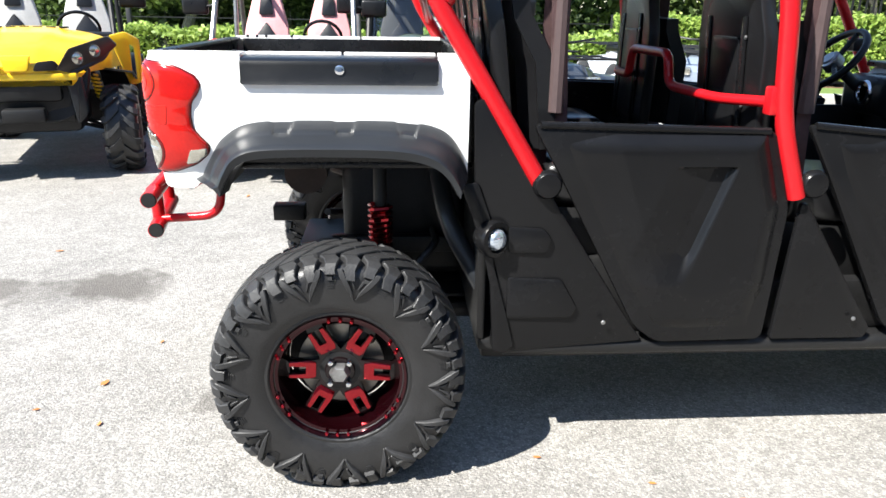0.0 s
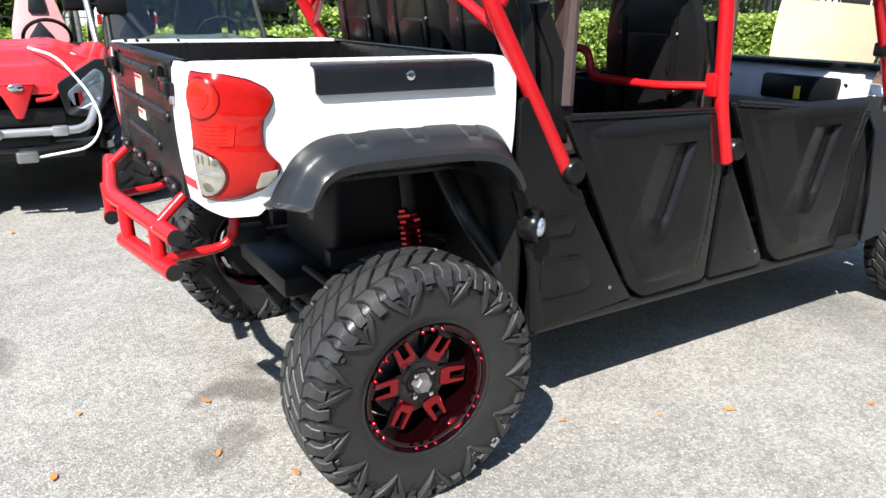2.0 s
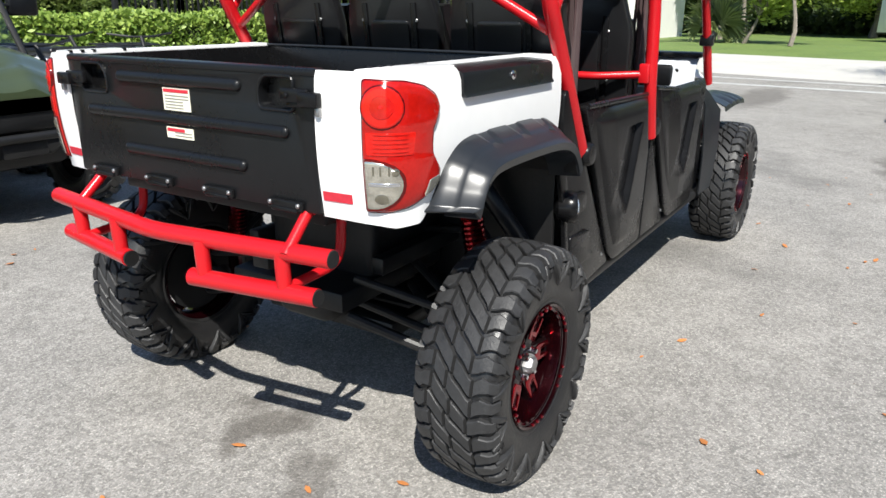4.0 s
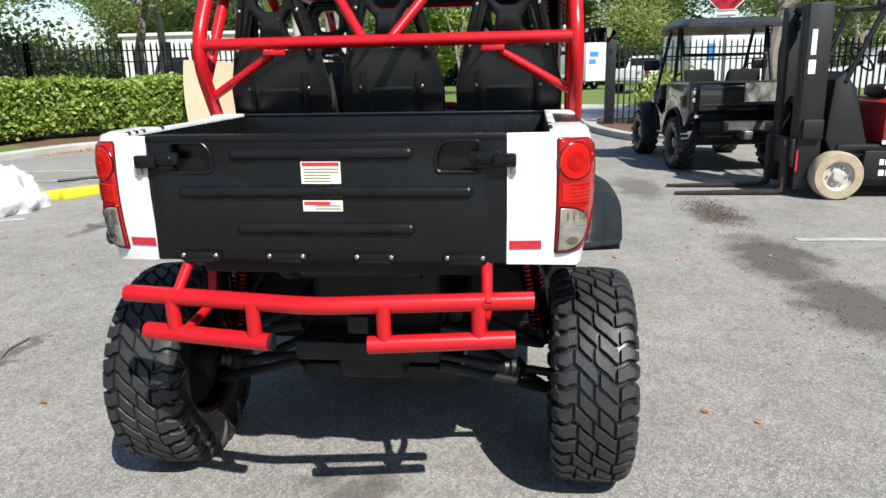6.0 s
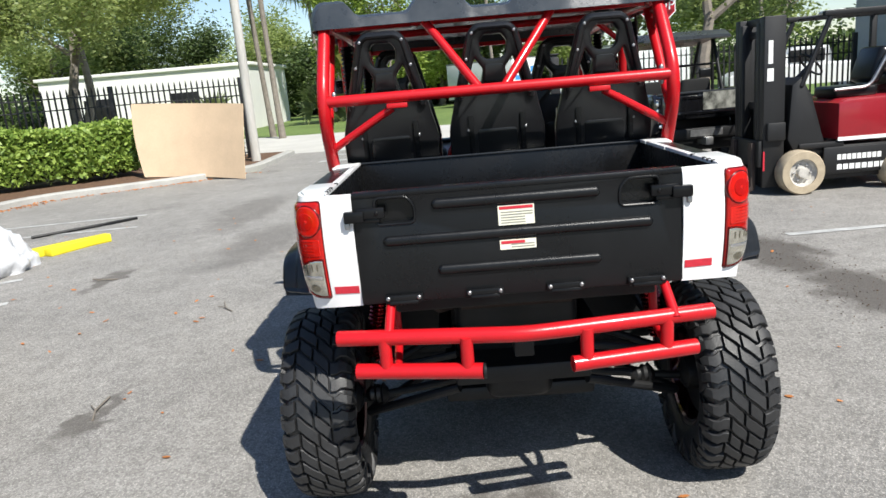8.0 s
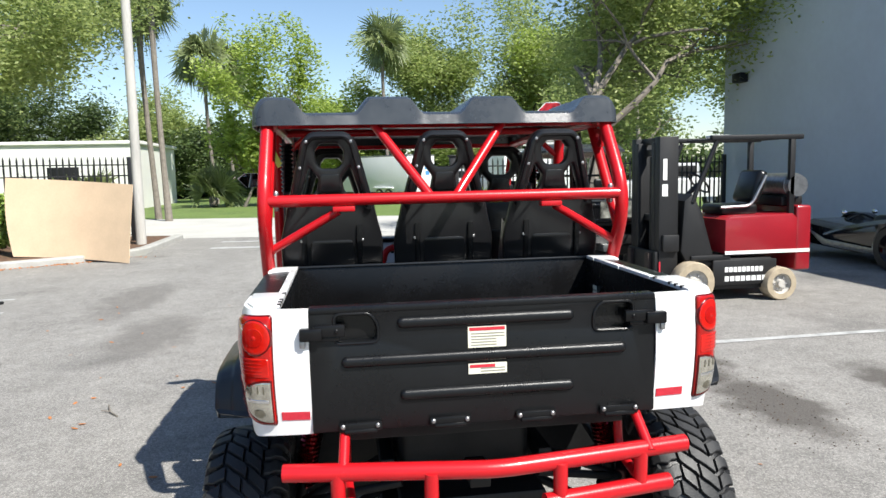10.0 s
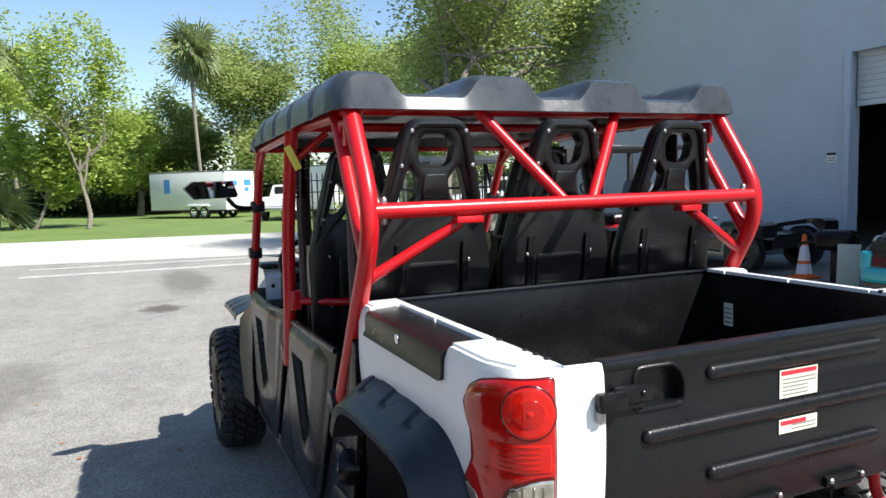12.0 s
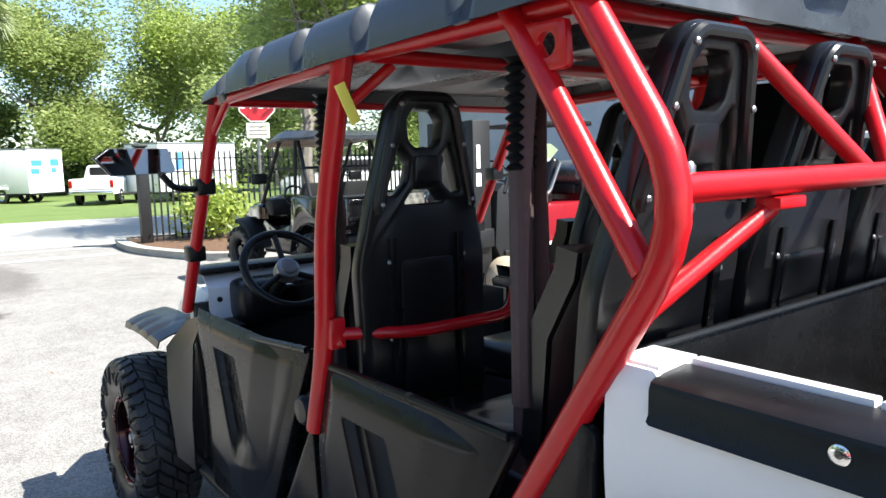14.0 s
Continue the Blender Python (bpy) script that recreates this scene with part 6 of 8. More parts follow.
pl = lambda u, v, w: (0.036 + w, u, 2.86 + v)
part("sign_border", plate(octo, (), 0.004, pl), M_SIGNW, sg, "white sign border")
part("sign_face", plate([(u * 0.94, v * 0.94) for u, v in octo], (), 0.0065, pl), M_SIGN, sg, "red octagonal face")
flat_text("STOP", 0.30, Matrix.Translation((0.0455, 0, 2.85)) @ pose(0, 0, 0, 90, 0, 90), M_SIGNW, sg)
part("lower_plate", slab((0.034, -0.24, 2.14), (0.040, 0.24, 2.46), 0.002), M_SIGNW, sg, "white plate below the sign")
for k in range(3):
    part("print_bar", slab((0.0402, -0.19, 2.20 + 0.08 * k), (0.042, 0.19, 2.24 + 0.08 * k)), M_INK, sg)
cone = thing("traffic_cone", "orange traffic cone with white collar", "traffic cone", pose(6.12, -8.0, 0))
M_ORANGE = mat("cone_orange", (0.85, 0.16, 0.02), 0.5, vary=0.12, scale=12)
part("cone_base", slab((-0.17, -0.17, 0), (0.17, 0.17, 0.035), 0.01), M_ORANGE, cone)
part("cone_body", lathe([(0.12, 0.035), (0.115, 0.06), (0.03, 0.66), (0.02, 0.67)], 24, None, "z"), M_ORANGE, cone)
for z0, z1 in ((0.07, 0.22), (0.27, 0.50)):
    r = lambda z: 0.115 - 0.085 * (z - 0.06) / 0.6 + 0.003
    part("white_collar", lathe([(r(z0), z0), (r(z1), z1)], 24, None, "z"), M_SIGNW, cone, "white reflective collar")

# ---- trees ----
tagged(part("tree_bed", lathe([(0.02, 0.03), (0.6, 0.03), (0.75, 0.015), (0.8, 0.0)], 24, None, "z", m=Matrix.Translation((13.9, -5.4, 0.094))), M_MULCH), "round mulch bed at the foot of the oak", "mulch", kind="structure")
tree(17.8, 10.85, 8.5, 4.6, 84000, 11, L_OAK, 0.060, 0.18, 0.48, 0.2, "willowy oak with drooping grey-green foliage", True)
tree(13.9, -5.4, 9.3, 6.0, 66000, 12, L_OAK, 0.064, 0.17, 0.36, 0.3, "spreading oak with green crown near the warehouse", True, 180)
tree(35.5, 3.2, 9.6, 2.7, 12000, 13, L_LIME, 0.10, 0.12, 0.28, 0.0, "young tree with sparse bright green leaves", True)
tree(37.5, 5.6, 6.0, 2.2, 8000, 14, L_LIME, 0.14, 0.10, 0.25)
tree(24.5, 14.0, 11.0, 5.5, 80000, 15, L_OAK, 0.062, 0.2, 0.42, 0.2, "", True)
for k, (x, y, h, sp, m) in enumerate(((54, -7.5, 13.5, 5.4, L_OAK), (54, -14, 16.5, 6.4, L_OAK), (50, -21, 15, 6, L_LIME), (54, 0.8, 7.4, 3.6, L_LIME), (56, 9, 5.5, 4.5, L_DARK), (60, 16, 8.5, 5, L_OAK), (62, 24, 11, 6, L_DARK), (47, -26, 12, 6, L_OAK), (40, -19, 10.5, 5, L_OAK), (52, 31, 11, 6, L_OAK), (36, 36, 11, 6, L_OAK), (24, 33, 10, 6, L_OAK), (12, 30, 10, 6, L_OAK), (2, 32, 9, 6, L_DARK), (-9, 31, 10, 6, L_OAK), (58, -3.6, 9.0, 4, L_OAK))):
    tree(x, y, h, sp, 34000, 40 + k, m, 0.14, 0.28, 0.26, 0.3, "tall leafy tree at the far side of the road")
wood = thing("far_wood", "dark green undergrowth and far trees", "woods", kind="stuff")
rng = np.random.default_rng(77)
c = np.column_stack([rng.uniform(56, 70, 60000), rng.uniform(-45, 50, 60000), np.abs(rng.normal(size=60000)) * 1.5])
c[:, 0] += 4 * np.sin(c[:, 1] * 0.2)
leaves("undergrowth", c, 0.28, L_DARK, wood, rng, 0.8, 0.6)
c = np.column_stack([rng.uniform(-26, 52, 60000), rng.uniform(33, 40, 60000), np.abs(rng.normal(size=60000)) * 2.0])
leaves("undergrowth", c, 0.22, L_DARK, wood, rng, 0.8, 0.6)
for k, (x, y, h, r) in enumerate(((25.8, 6.9, 9.3, 1.9), (27.3, 7.7, 8.2, 1.8), (43, 8.0, 8.6, 2.6), (44.5, 7.0, 8.0, 2.4), (46, -2.9, 10.2, 2.4), (33, -15, 9, 2.2))):
    palm(x, y, h, k, 46, r)
palm(38.5, 7.4, 0.6, 31, 30, 2.4, True)
palm(19.0, 7.6, 0.5, 32, 34, 1.7, True)
palm(21.0, 8.8, 0.6, 33, 26, 1.8, True)

# ---- low white building across the road ----
wb = thing("white_building", "low white stucco building behind the fence", "building", pose(38.5, 11.3, 0))
M_STUC = mat("white_stucco", (0.74, 0.73, 0.69), 0.85, vary=0.08, scale=1, bump=0.1, bscale=20)
part("wall", slab((0, 0, -0.03), (9, 12, 3.5)), M_STUC, wb)
part("roof", slab((-0.15, -0.15, 3.5), (9.15, 12.15, 3.68), 0.02), M_STUC, wb)
for k in range(2):
    w = part("window", slab((-0.03, 3 + 5 * k, 1.1), (0.0, 4.6 + 5 * k, 2.3), 0.005), M_DARK, wb, "dark window pane")
    part("sill", slab((-0.09, 2.9 + 5 * k, 1.02), (0.0, 4.7 + 5 * k, 1.1), 0.01), M_STUC, w)

# ---- trailers and pickups across the road ----
M_TRAIL = mat("white_trailer_skin", (0.76, 0.77, 0.78), 0.35, vary=0.06, scale=1)
M_BLUE = mat("blue_decal", (0.06, 0.24, 0.55), 0.4)


def small_wheel(parent, x, y, z, r, w, face):
    """A plain road wheel with tyre, pale rim and hub."""
    m = Matrix.Translation((x, y, z))
    h = new("wheel")
    h.parent = parent
    h.matrix_basis = m
    part("tyre", lathe([(r * 0.62, -w / 2), (r * 0.9, -w / 2), (r, -w * 0.36), (r, w * 0.36), (r * 0.9, w / 2), (r * 0.62, w / 2)], 28, closed=True), M_RUBBER, h)
    part("rim", lathe([(r * 0.1, face * w * 0.30), (r * 0.45, face * w * 0.24), (r * 0.56, face * w * 0.42), (r * 0.63, face * w * 0.46), (r * 0.63, face * w * 0.1)], 24), M_CHROME, h)
    return h


def cargo_trailer(m, length, label):
    """A box trailer; its nose looks along +x."""
    t = thing("cargo_trailer", label, "trailer", m)
    part("box", slab((0, -1.2, 0.48), (length, 1.2, 2.72), 0.05), M_TRAIL, t)
    part("roof_trim", slab((-0.01, -1.22, 2.66), (length + 0.01, 1.22, 2.75), 0.02), M_STEEL, t)
    part("bottom_rail", slab((0.0, -1.21, 0.42), (length, 1.21, 0.50), 0.01), M_DARK, t)
    for s in (-1, 1):
        for x in (length * 0.42, length * 0.42 - 0.82):
            small_wheel(t, x, s * 1.12, 0.36, 0.36, 0.22, s)
        part("wheel_fender", slab((length * 0.42 - 1.28, s * 1.24 - 0.06, 0.70), (length * 0.42 + 0.48, s * 1.24 + 0.06, 0.80), 0.03), M_TRAIL, t)
        part("side_decal", slab((length * 0.72, s * 1.204 - 0.003, 1.5), (length * 0.80, s * 1.204 + 0.003, 2.3)), M_BLUE, t, "blue and white decal panel")
    for y0, z0, y1, z1 in ((0.25, 1.85, 0.95, 2.15), (0.45, 1.45, 1.0, 1.72), (-0.9, 1.85, -0.3, 2.2), (-0.7, 1.5, -0.35, 1.75)):
        part("rear_decal", slab((-0.006, y0, z0), (-0.001, y1, z1)), M_BLUE, t, "blue decal shape")
    part("door_seam", slab((-0.004, -0.008, 0.55), (-0.001, 0.008, 2.6)), M_DARK, t)
    part("tongue", tube([(length, 0.5, 0.48), (length + 1.1, 0, 0.48), (length, -0.5, 0.48)], 0.05, 0, 6), M_DARK, t)
    return t


cargo_trailer(Matrix.Translation((41.2, -4.5, -0.03)) @ pose(0, 0, 0, 0, 0, 40), 6.0, "white enclosed cargo trailer with blue decals on grass")
cargo_trailer(Matrix.Translation((36.2, -11.7, -0.03)) @ pose(0, 0, 0, 0, 0, 112), 4.6, "white box trailer behind the iron fence")


def pickup(m, color, label):
    t = thing("pickup_truck", label, "pickup truck", m)
    M = mat("pickup_paint", color, 0.3, vary=0.05, scale=2, coat=0.5)
    secs = []
    for x, zt, w in ((0.0, 1.15, 0.92), (0.05, 1.2, 0.95), (1.95, 1.2, 0.97), (2.0, 1.22, 0.97), (3.9, 1.22, 0.97), (5.2, 1.08, 0.93), (5.45, 0.95, 0.86)):
        secs.append([(x, -w, 0.5), (x, -w, zt - 0.06), (x, -w + 0.06, zt), (x, w - 0.06, zt), (x, w, zt - 0.06), (x, w, 0.5)])
    part("body", loft(secs, closed=True, cap=True), M, t)
    secs = []
    for x, z, w in ((1.95, 1.2, 0.90), (2.1, 1.8, 0.76), (3.3, 1.82, 0.76), (3.95, 1.2, 0.88)):
        secs.append([(x, -w, 1.18), (x, -w, z - 0.05), (x, -w + 0.08, z), (x, w - 0.08, z), (x, w, z - 0.05), (x, w, 1.18)])
    part("cab", loft(secs, closed=True, cap=True), M, t)
    part("rear_window", slab((1.98, -0.62, 1.30), (2.03, 0.62, 1.70), 0.01), M_DARK, t)
    for s in (-1, 1):
        part("side_window", slab((2.25, s * 0.80 - 0.03, 1.28), (3.45, s * 0.80 + 0.03, 1.70), 0.02), M_DARK, t)
        part("tail_lamp", slab((-0.02, s * 0.86 - 0.07, 0.80), (0.05, s * 0.86 + 0.07, 1.12), 0.01), M_TAIL, t)
        for x in (1.05, 4.35):
            small_wheel(t, x, s * 0.86, 0.37, 0.37, 0.24, s)
    part("rear_bumper", slab((-0.14, -0.92, 0.48), (0.02, 0.92, 0.66), 0.03), M_CHROME, t)
    part("tailgate_seam", slab((-0.006, -0.78, 0.70), (0.0, 0.78, 0.73)), M_DARK, t)
    return t


pickup(Matrix.Translation((34.3, -5.2, -0.03)) @ pose(0, 0, 0, 0, 0, -28), (0.74, 0.75, 0.76), "white pickup truck parked on the grass")
pickup(Matrix.Translation((60, 11.0, -0.03)) @ pose(0, 0, 0, 0, 0, 100), (0.60, 0.03, 0.03), "distant red pickup truck among the trees")
pickup(Matrix.Translation((3.2, 24.0, -0.03)) @ pose(0, 0, 0, 0, 0, 95), (0.72, 0.73, 0.74), "white pickup truck beyond the hedge")
pickup(Matrix.Translation((24, -15.5, -0.03)) @ pose(0, 0, 0, 0, 0, 80), (0.70, 0.71, 0.72), "white pickup truck behind the fence")

# ---- forklift ----
fl = thing("forklift", "dark red and black forklift with worn cream tyres", "forklift", pose(5.95, -3.69, 0, 0, 0, 90))
M_FRED = mat("dark_red_paint", (0.30, 0.012, 0.02), 0.3, vary=0.15, scale=4, coat=0.4)
M_FTYRE = mat("worn_cream_tyre", (0.46, 0.38, 0.27), 0.8, vary=0.35, scale=10)
M_FBLK = mat("forklift_black", (0.012, 0.012, 0.013), 0.5, vary=0.3, scale=6)
for x, r in ((0.0, 0.25), (-1.10, 0.20)):
    for s in (-1, 1):
        w = new("wheel")
        w.parent = fl
        w.matrix_basis = Matrix.Translation((x, s * 0.50, r))
        part("tyre", lathe([(r * 0.62, -0.10), (r * 0.94, -0.10), (r, -0.075), (r, 0.075), (r * 0.94, 0.10), (r * 0.62, 0.10)], 36, closed=True), M_FTYRE, w, "worn cream solid tyre")
        part("rim", lathe([(r * 0.12, s * 0.10), (r * 0.22, s * 0.10), (r * 0.26, s * 0.05), (r * 0.5, s * 0.045), (r * 0.63, s * 0.085), (r * 0.63, 0)], 28), mat("worn_white_rim", (0.58, 0.55, 0.50), 0.6, vary=0.4, scale=16), w, "pale worn rim")
        for k in range(6):
            a = k * math.pi / 3
            part("lug_nut", lathe([(0.006, s * 0.07), (0.012, s * 0.07), (0.012, s * 0.045)], 6, m=Matrix.Translation((r * 0.38 * math.cos(a), 0, r * 0.38 * math.sin(a)))), M_CHROME, w)
part("frame", slab((-1.05, -0.48, 0.14), (-0.28, 0.48, 0.52), 0.03), M_FBLK, fl, "black lower frame")
part("side_plate", slab((-1.08, 0.48, 0.20), (-0.26, 0.515, 0.50), 0.012), M_FBLK, fl)
for z, L in ((0.385, 0.50), (0.275, 0.62)):
    for k in range(9):
        x0 = -0.36 - L / 9 * k - 0.05
        part("lettering_bar", slab((x0 - L / 9 * 0.78, 0.516, z - 0.030), (x0, 0.5175, z + 0.030)), M_SIGNW, fl)
prof = [(-0.42, 0.58), (-0.42, 0.98), (-0.50, 1.02), (-1.30, 1.04), (-1.36, 0.98), (-1.36, 0.58)]
part("body", plate(prof, (), 0.98, lambda u, v, w: (u, w - 0.49, v), 0.03), M_FRED, fl, "dark red body and counterweight")
part("white_stripe", slab((-1.52, 0.488, 0.565), (-0.42, 0.497, 0.605)), M_SIGNW, fl)
part("counterweight", slab((-1.54, -0.47, 0.34), (-1.34, 0.486, 1.13), 0.03, segs=3), M_FRED, fl)
part("cowl", plate([(-0.02, 0.35), (0.12, 0.62), (0.08, 1.22), (-0.02, 1.30), (-0.14, 1.10), (-0.30, 0.55), (-0.3, 0.4)], (), 0.90, lambda u, v, w: (u, w - 0.45, v), 0.02), M_FBLK, fl, "black front cowl")
part("floor_plate", slab((-0.50, -0.48, 0.50), (0.0, 0.48, 0.56), 0.01), M_FBLK, fl)
part("seat_cushion", slab((-0.98, -0.26, 1.02), (-0.50, 0.26, 1.15), 0.04, segs=3), M_SEAT, fl)
part("seat_back", slab((-0.07, -0.24, 0), (0.07, 0.24, 0.42), 0.06, segs=3, m=Matrix.Translation((-0.95, 0, 1.16)) @ pose(0, 0, 0, 0, -18, 0)), M_SEAT, fl)
part("seat_rail", tube([(-0.46, 0.30, 1.12), (-0.86, 0.30, 1.13), (-1.05, 0.30, 1.50)], 0.02, 0.1, 8), M_STEEL, fl)
for s in (-1, 1):
    part("front_guard_post", tube([(-0.02, s * 0.44, 1.20), (-0.32, s * 0.44, 1.92)], 0.028, 0, 10), M_FBLK, fl)
    part("rear_guard_post", slab((-1.32, s * 0.44 - 0.03, 1.0), (-1.25, s * 0.44 + 0.03, 1.94), 0.01), M_FBLK, fl)
    part("guard_rail", slab((-1.42, s * 0.44 - 0.035, 1.925), (-0.24, s * 0.44 + 0.035, 1.985), 0.012), M_FBLK, fl)
    part("mast_rail", slab((0.14, s * 0.34 - 0.07, 0.08), (0.38, s * 0.34 + 0.07, 1.98), 0.01), M_FBLK, fl, "black mast channel")
    part("inner_mast", slab((0.27, s * 0.24 - 0.05, 0.10), (0.385, s * 0.24 + 0.05, 1.92), 0.01), M_FBLK, fl)
    part("tilt_cylinder", tube([(-0.15, s * 0.30, 0.62), (0.24, s * 0.30, 0.75)], 0.035, 0, 10), M_FBLK, fl)
    part("fork", plate([(0.58, 0.60), (0.58, 0.05), (0.66, 0.02), (1.72, 0.012), (1.72, 0.03), (0.66, 0.06), (0.63, 0.10), (0.63, 0.60)], (), 0.10, lambda u, v, w, s=s: (u - 0.16, s * 0.26 - 0.05 + w, v), 0.004), M_RUST, fl, "rusty fork blade on the ground")
for k in range(6):
    part("guard_bar", tube([(-0.38 - 0.18 * k, -0.44, 1.945), (-0.38 - 0.18 * k, 0.44, 1.945)], 0.014, 0, 6), M_FBLK, fl)
for z in (0.35, 1.0, 1.80, 1.94):
    part("mast_cross", slab((0.22, -0.34, z - 0.04), (0.30, 0.34, z + 0.04), 0.008), M_FBLK, fl)
part("lift_cylinder", tube([(0.27, 0, 0.12), (0.27, 0, 1.75)], 0.045, 0, 12), M_FBLK, fl)
part("hose", tube([(0.31, 0.12, 0.4), (0.32, 0.14, 1.85), (0.28, 0.1, 1.95)], 0.014, 0.05, 6), M_RUBBER, fl)
part("carriage", slab((0.38, -0.40, 0.32), (0.425, 0.40, 0.62), 0.01), M_FBLK, fl)
part("mast_decal", slab((0.275, 0.412, 1.28), (0.345, 0.414, 1.42)), M_SIGNW, fl, "white decal")
part("mast_mark", slab((0.285, 0.412, 1.47), (0.335, 0.414, 1.72), 0.0), M_SIGNW, fl, "white maker's mark as a plain bar")
part("mast_block", slab((0.15, 0.41, 0.62), (0.35, 0.47, 0.82), 0.01), M_FBLK, fl)
part("red_marker", slab((0.36, 0.405, 0.28), (0.378, 0.418, 0.50)), M_REFL, fl)
part("steering_column", tube([(-0.05, 0, 1.15), (-0.32, 0, 1.40)], 0.03, 0, 8), M_FBLK, fl)
part("steering_ring", tube([Vector((-0.33, 0, 1.42)) + Vector((0.10 * math.cos(a), 0.17 * math.sin(a), 0.12 * math.cos(a))) for a in (2 * math.pi * k / 24 for k in range(24))], 0.013, 0, 8, closed=True), M_FBLK, fl)
part("gas_bottle", tube([(-1.36, -0.38, 1.37), (-1.36, 0.40, 1.37)], 0.15, 0, 20), M_STEEL, fl, "horizontal steel gas bottle")
part("bottle_cradle", slab((-1.50, -0.36, 1.12), (-1.22, 0.36, 1.24), 0.02), M_FBLK, fl)
part("bottle_collar", tube([(-1.36, 0.40, 1.37), (-1.36, 0.47, 1.37)], 0.13, 0, 16), M_STEEL, fl)
part("roof_light", slab((-0.50, 0.2, 1.955), (-0.30, 0.42, 1.99), 0.01), M_SIGNW, fl)


# ---- other off-road vehicles ----
def mud_tread(pitches=17, lift=0.026):
    """Tall slanting bars that meet in the middle, as on mud tyres."""
    bm = bmesh.new()
    for i in range(pitches):
        for s in (-1, 1):
            secs = []
            for v, o, w, k in ((0.04, 0.0, 0.20, 0.9), (0.30, 0.22, 0.22, 1.0), (0.56, 0.50, 0.22, 1.0), (0.80, 0.68, 0.24, 1.0), (1.0, 0.72, 0.24, 0.95), (1.2, 0.72, 0.20, 0.7)):
                r, y, nr, ny = tyre_section(s * v)
                row = []
                for u, h in ((-w, -0.004), (-w * 0.82, lift * k), (w * 0.82, lift * k), (w, -0.004)):
                    a = 2 * math.pi * (i + o + u + (0.5 if s > 0 else 0)) / pitches
                    row.append(((r + nr * h) * math.cos(a), y + ny * h, (r + nr * h) * math.sin(a)))
                secs.append(row)
            loft(secs, bm, closed=True, cap=True)
    return bm


MUD = []


def yellow_nose(t, P, f):
    """Grille, twin round lamps in dark clusters, lip and corner guards."""
    part("front_lip", slab((f + 0.30, -0.38, 0.752), (f + 0.425, 0.38, 0.805), 0.015), P, t)
    part("nose_beak", plate(rounded([(-0.10, 0.93), (0.10, 0.93), (0.07, 0.82), (-0.07, 0.82)], 0.02), (), 0.05, lambda u, v, w: (f + 0.415 + w - 0.2 * (v - 0.82), u, v), 0.01), P, t)
    part("lower_grille", slab((f + 0.22, -0.32, 0.44), (f + 0.33, 0.32, 0.74), 0.02), M_DARK, t)
    for s in (-1, 1):
        hl = new("headlamp")
        hl.parent = t
        at = lambda u, v, w, s=s: (f + 0.40 + w - 0.62 * (u - 0.26), s * u, v)
        part("lamp_surround", plate(rounded([(0.25, 0.83), (0.34, 0.975), (0.60, 1.06), (0.66, 0.99), (0.52, 0.87), (0.34, 0.80)], 0.02), (), 0.05, at, 0.010), mat("brown_black_lamp_plastic", (0.025, 0.018, 0.014), 0.3), hl)
        for u, v in ((0.385, 0.905), (0.50, 0.955)):
            m2 = Matrix.Translation(at(u, v, 0.048)) @ Vector((1, 0.5 * s, 0)).to_track_quat("Z", "Y").to_matrix().to_4x4()
            part("lamp_glass", lathe([(0.004, 0.012), (0.025, 0.010), (0.042, 0.0), (0.046, 0.006), (0.050, 0.0), (0.050, -0.02)], 20, None, "z", m=m2), M_CLEAR, hl, "round lamp glass")
        part("grille_opening", plate(rounded([(0.10, 0.822), (0.29, 0.822), (0.24, 0.895), (0.13, 0.885)], 0.02), (), 0.03, lambda u, v, w, s=s: (f + 0.425 + w - 0.25 * (u - 0.1), s * u, v), 0.004), M_DARK, t)
        part("lamp_brow", tube([(f + 0.40, s * 0.34, 0.80), (f + 0.24, s * 0.56, 0.90), (f + 0.20, s * 0.60, 0.97)], 0.017, 0.05, 10), M_FLARE, t)
        part("corner_guard", plate(rounded([(0.30, 0.74), (0.40, 0.78), (0.42, 0.50), (0.34, 0.42)], 0.03), (), 0.08, lambda u, v, w, s=s: (f + 0.32 + w - 0.4 * (u - 0.3), s * u, v), 0.012), M_FLARE, t)
        part("fender_panel", plate(rounded([(0.58, 1.05), (0.70, 1.08), (0.80, 1.02), (0.80, 0.68), (0.70, 0.66), (0.62, 0.92)], 0.02), [rounded([(0.725, 0.98), (0.755, 0.96), (0.755, 0.74), (0.725, 0.72)], 0.008)], 0.07, lambda u, v, w, s=s: (f - 0.14 + w - 0.35 * (u - 0.6), s * u, v), 0.010), P, t, "yellow fender panel with a slot")
        top, bot = Vector((f + 0.02, s * 0.44, 0.80)), Vector((f + 0.06, s * 0.53, 0.42))
        part("shock_spring", tube([top.lerp(bot, 0.1 + 0.45 * k / 60) + Vector((0.03 * math.cos(k * 0.62), 0.03 * math.sin(k * 0.62), 0)) for k in range(61)], 0.009, 0, 6), P, t, "yellow coil spring")
        part("shock_body", tube([top, bot], 0.018, 0, 10), M_DARK, t)


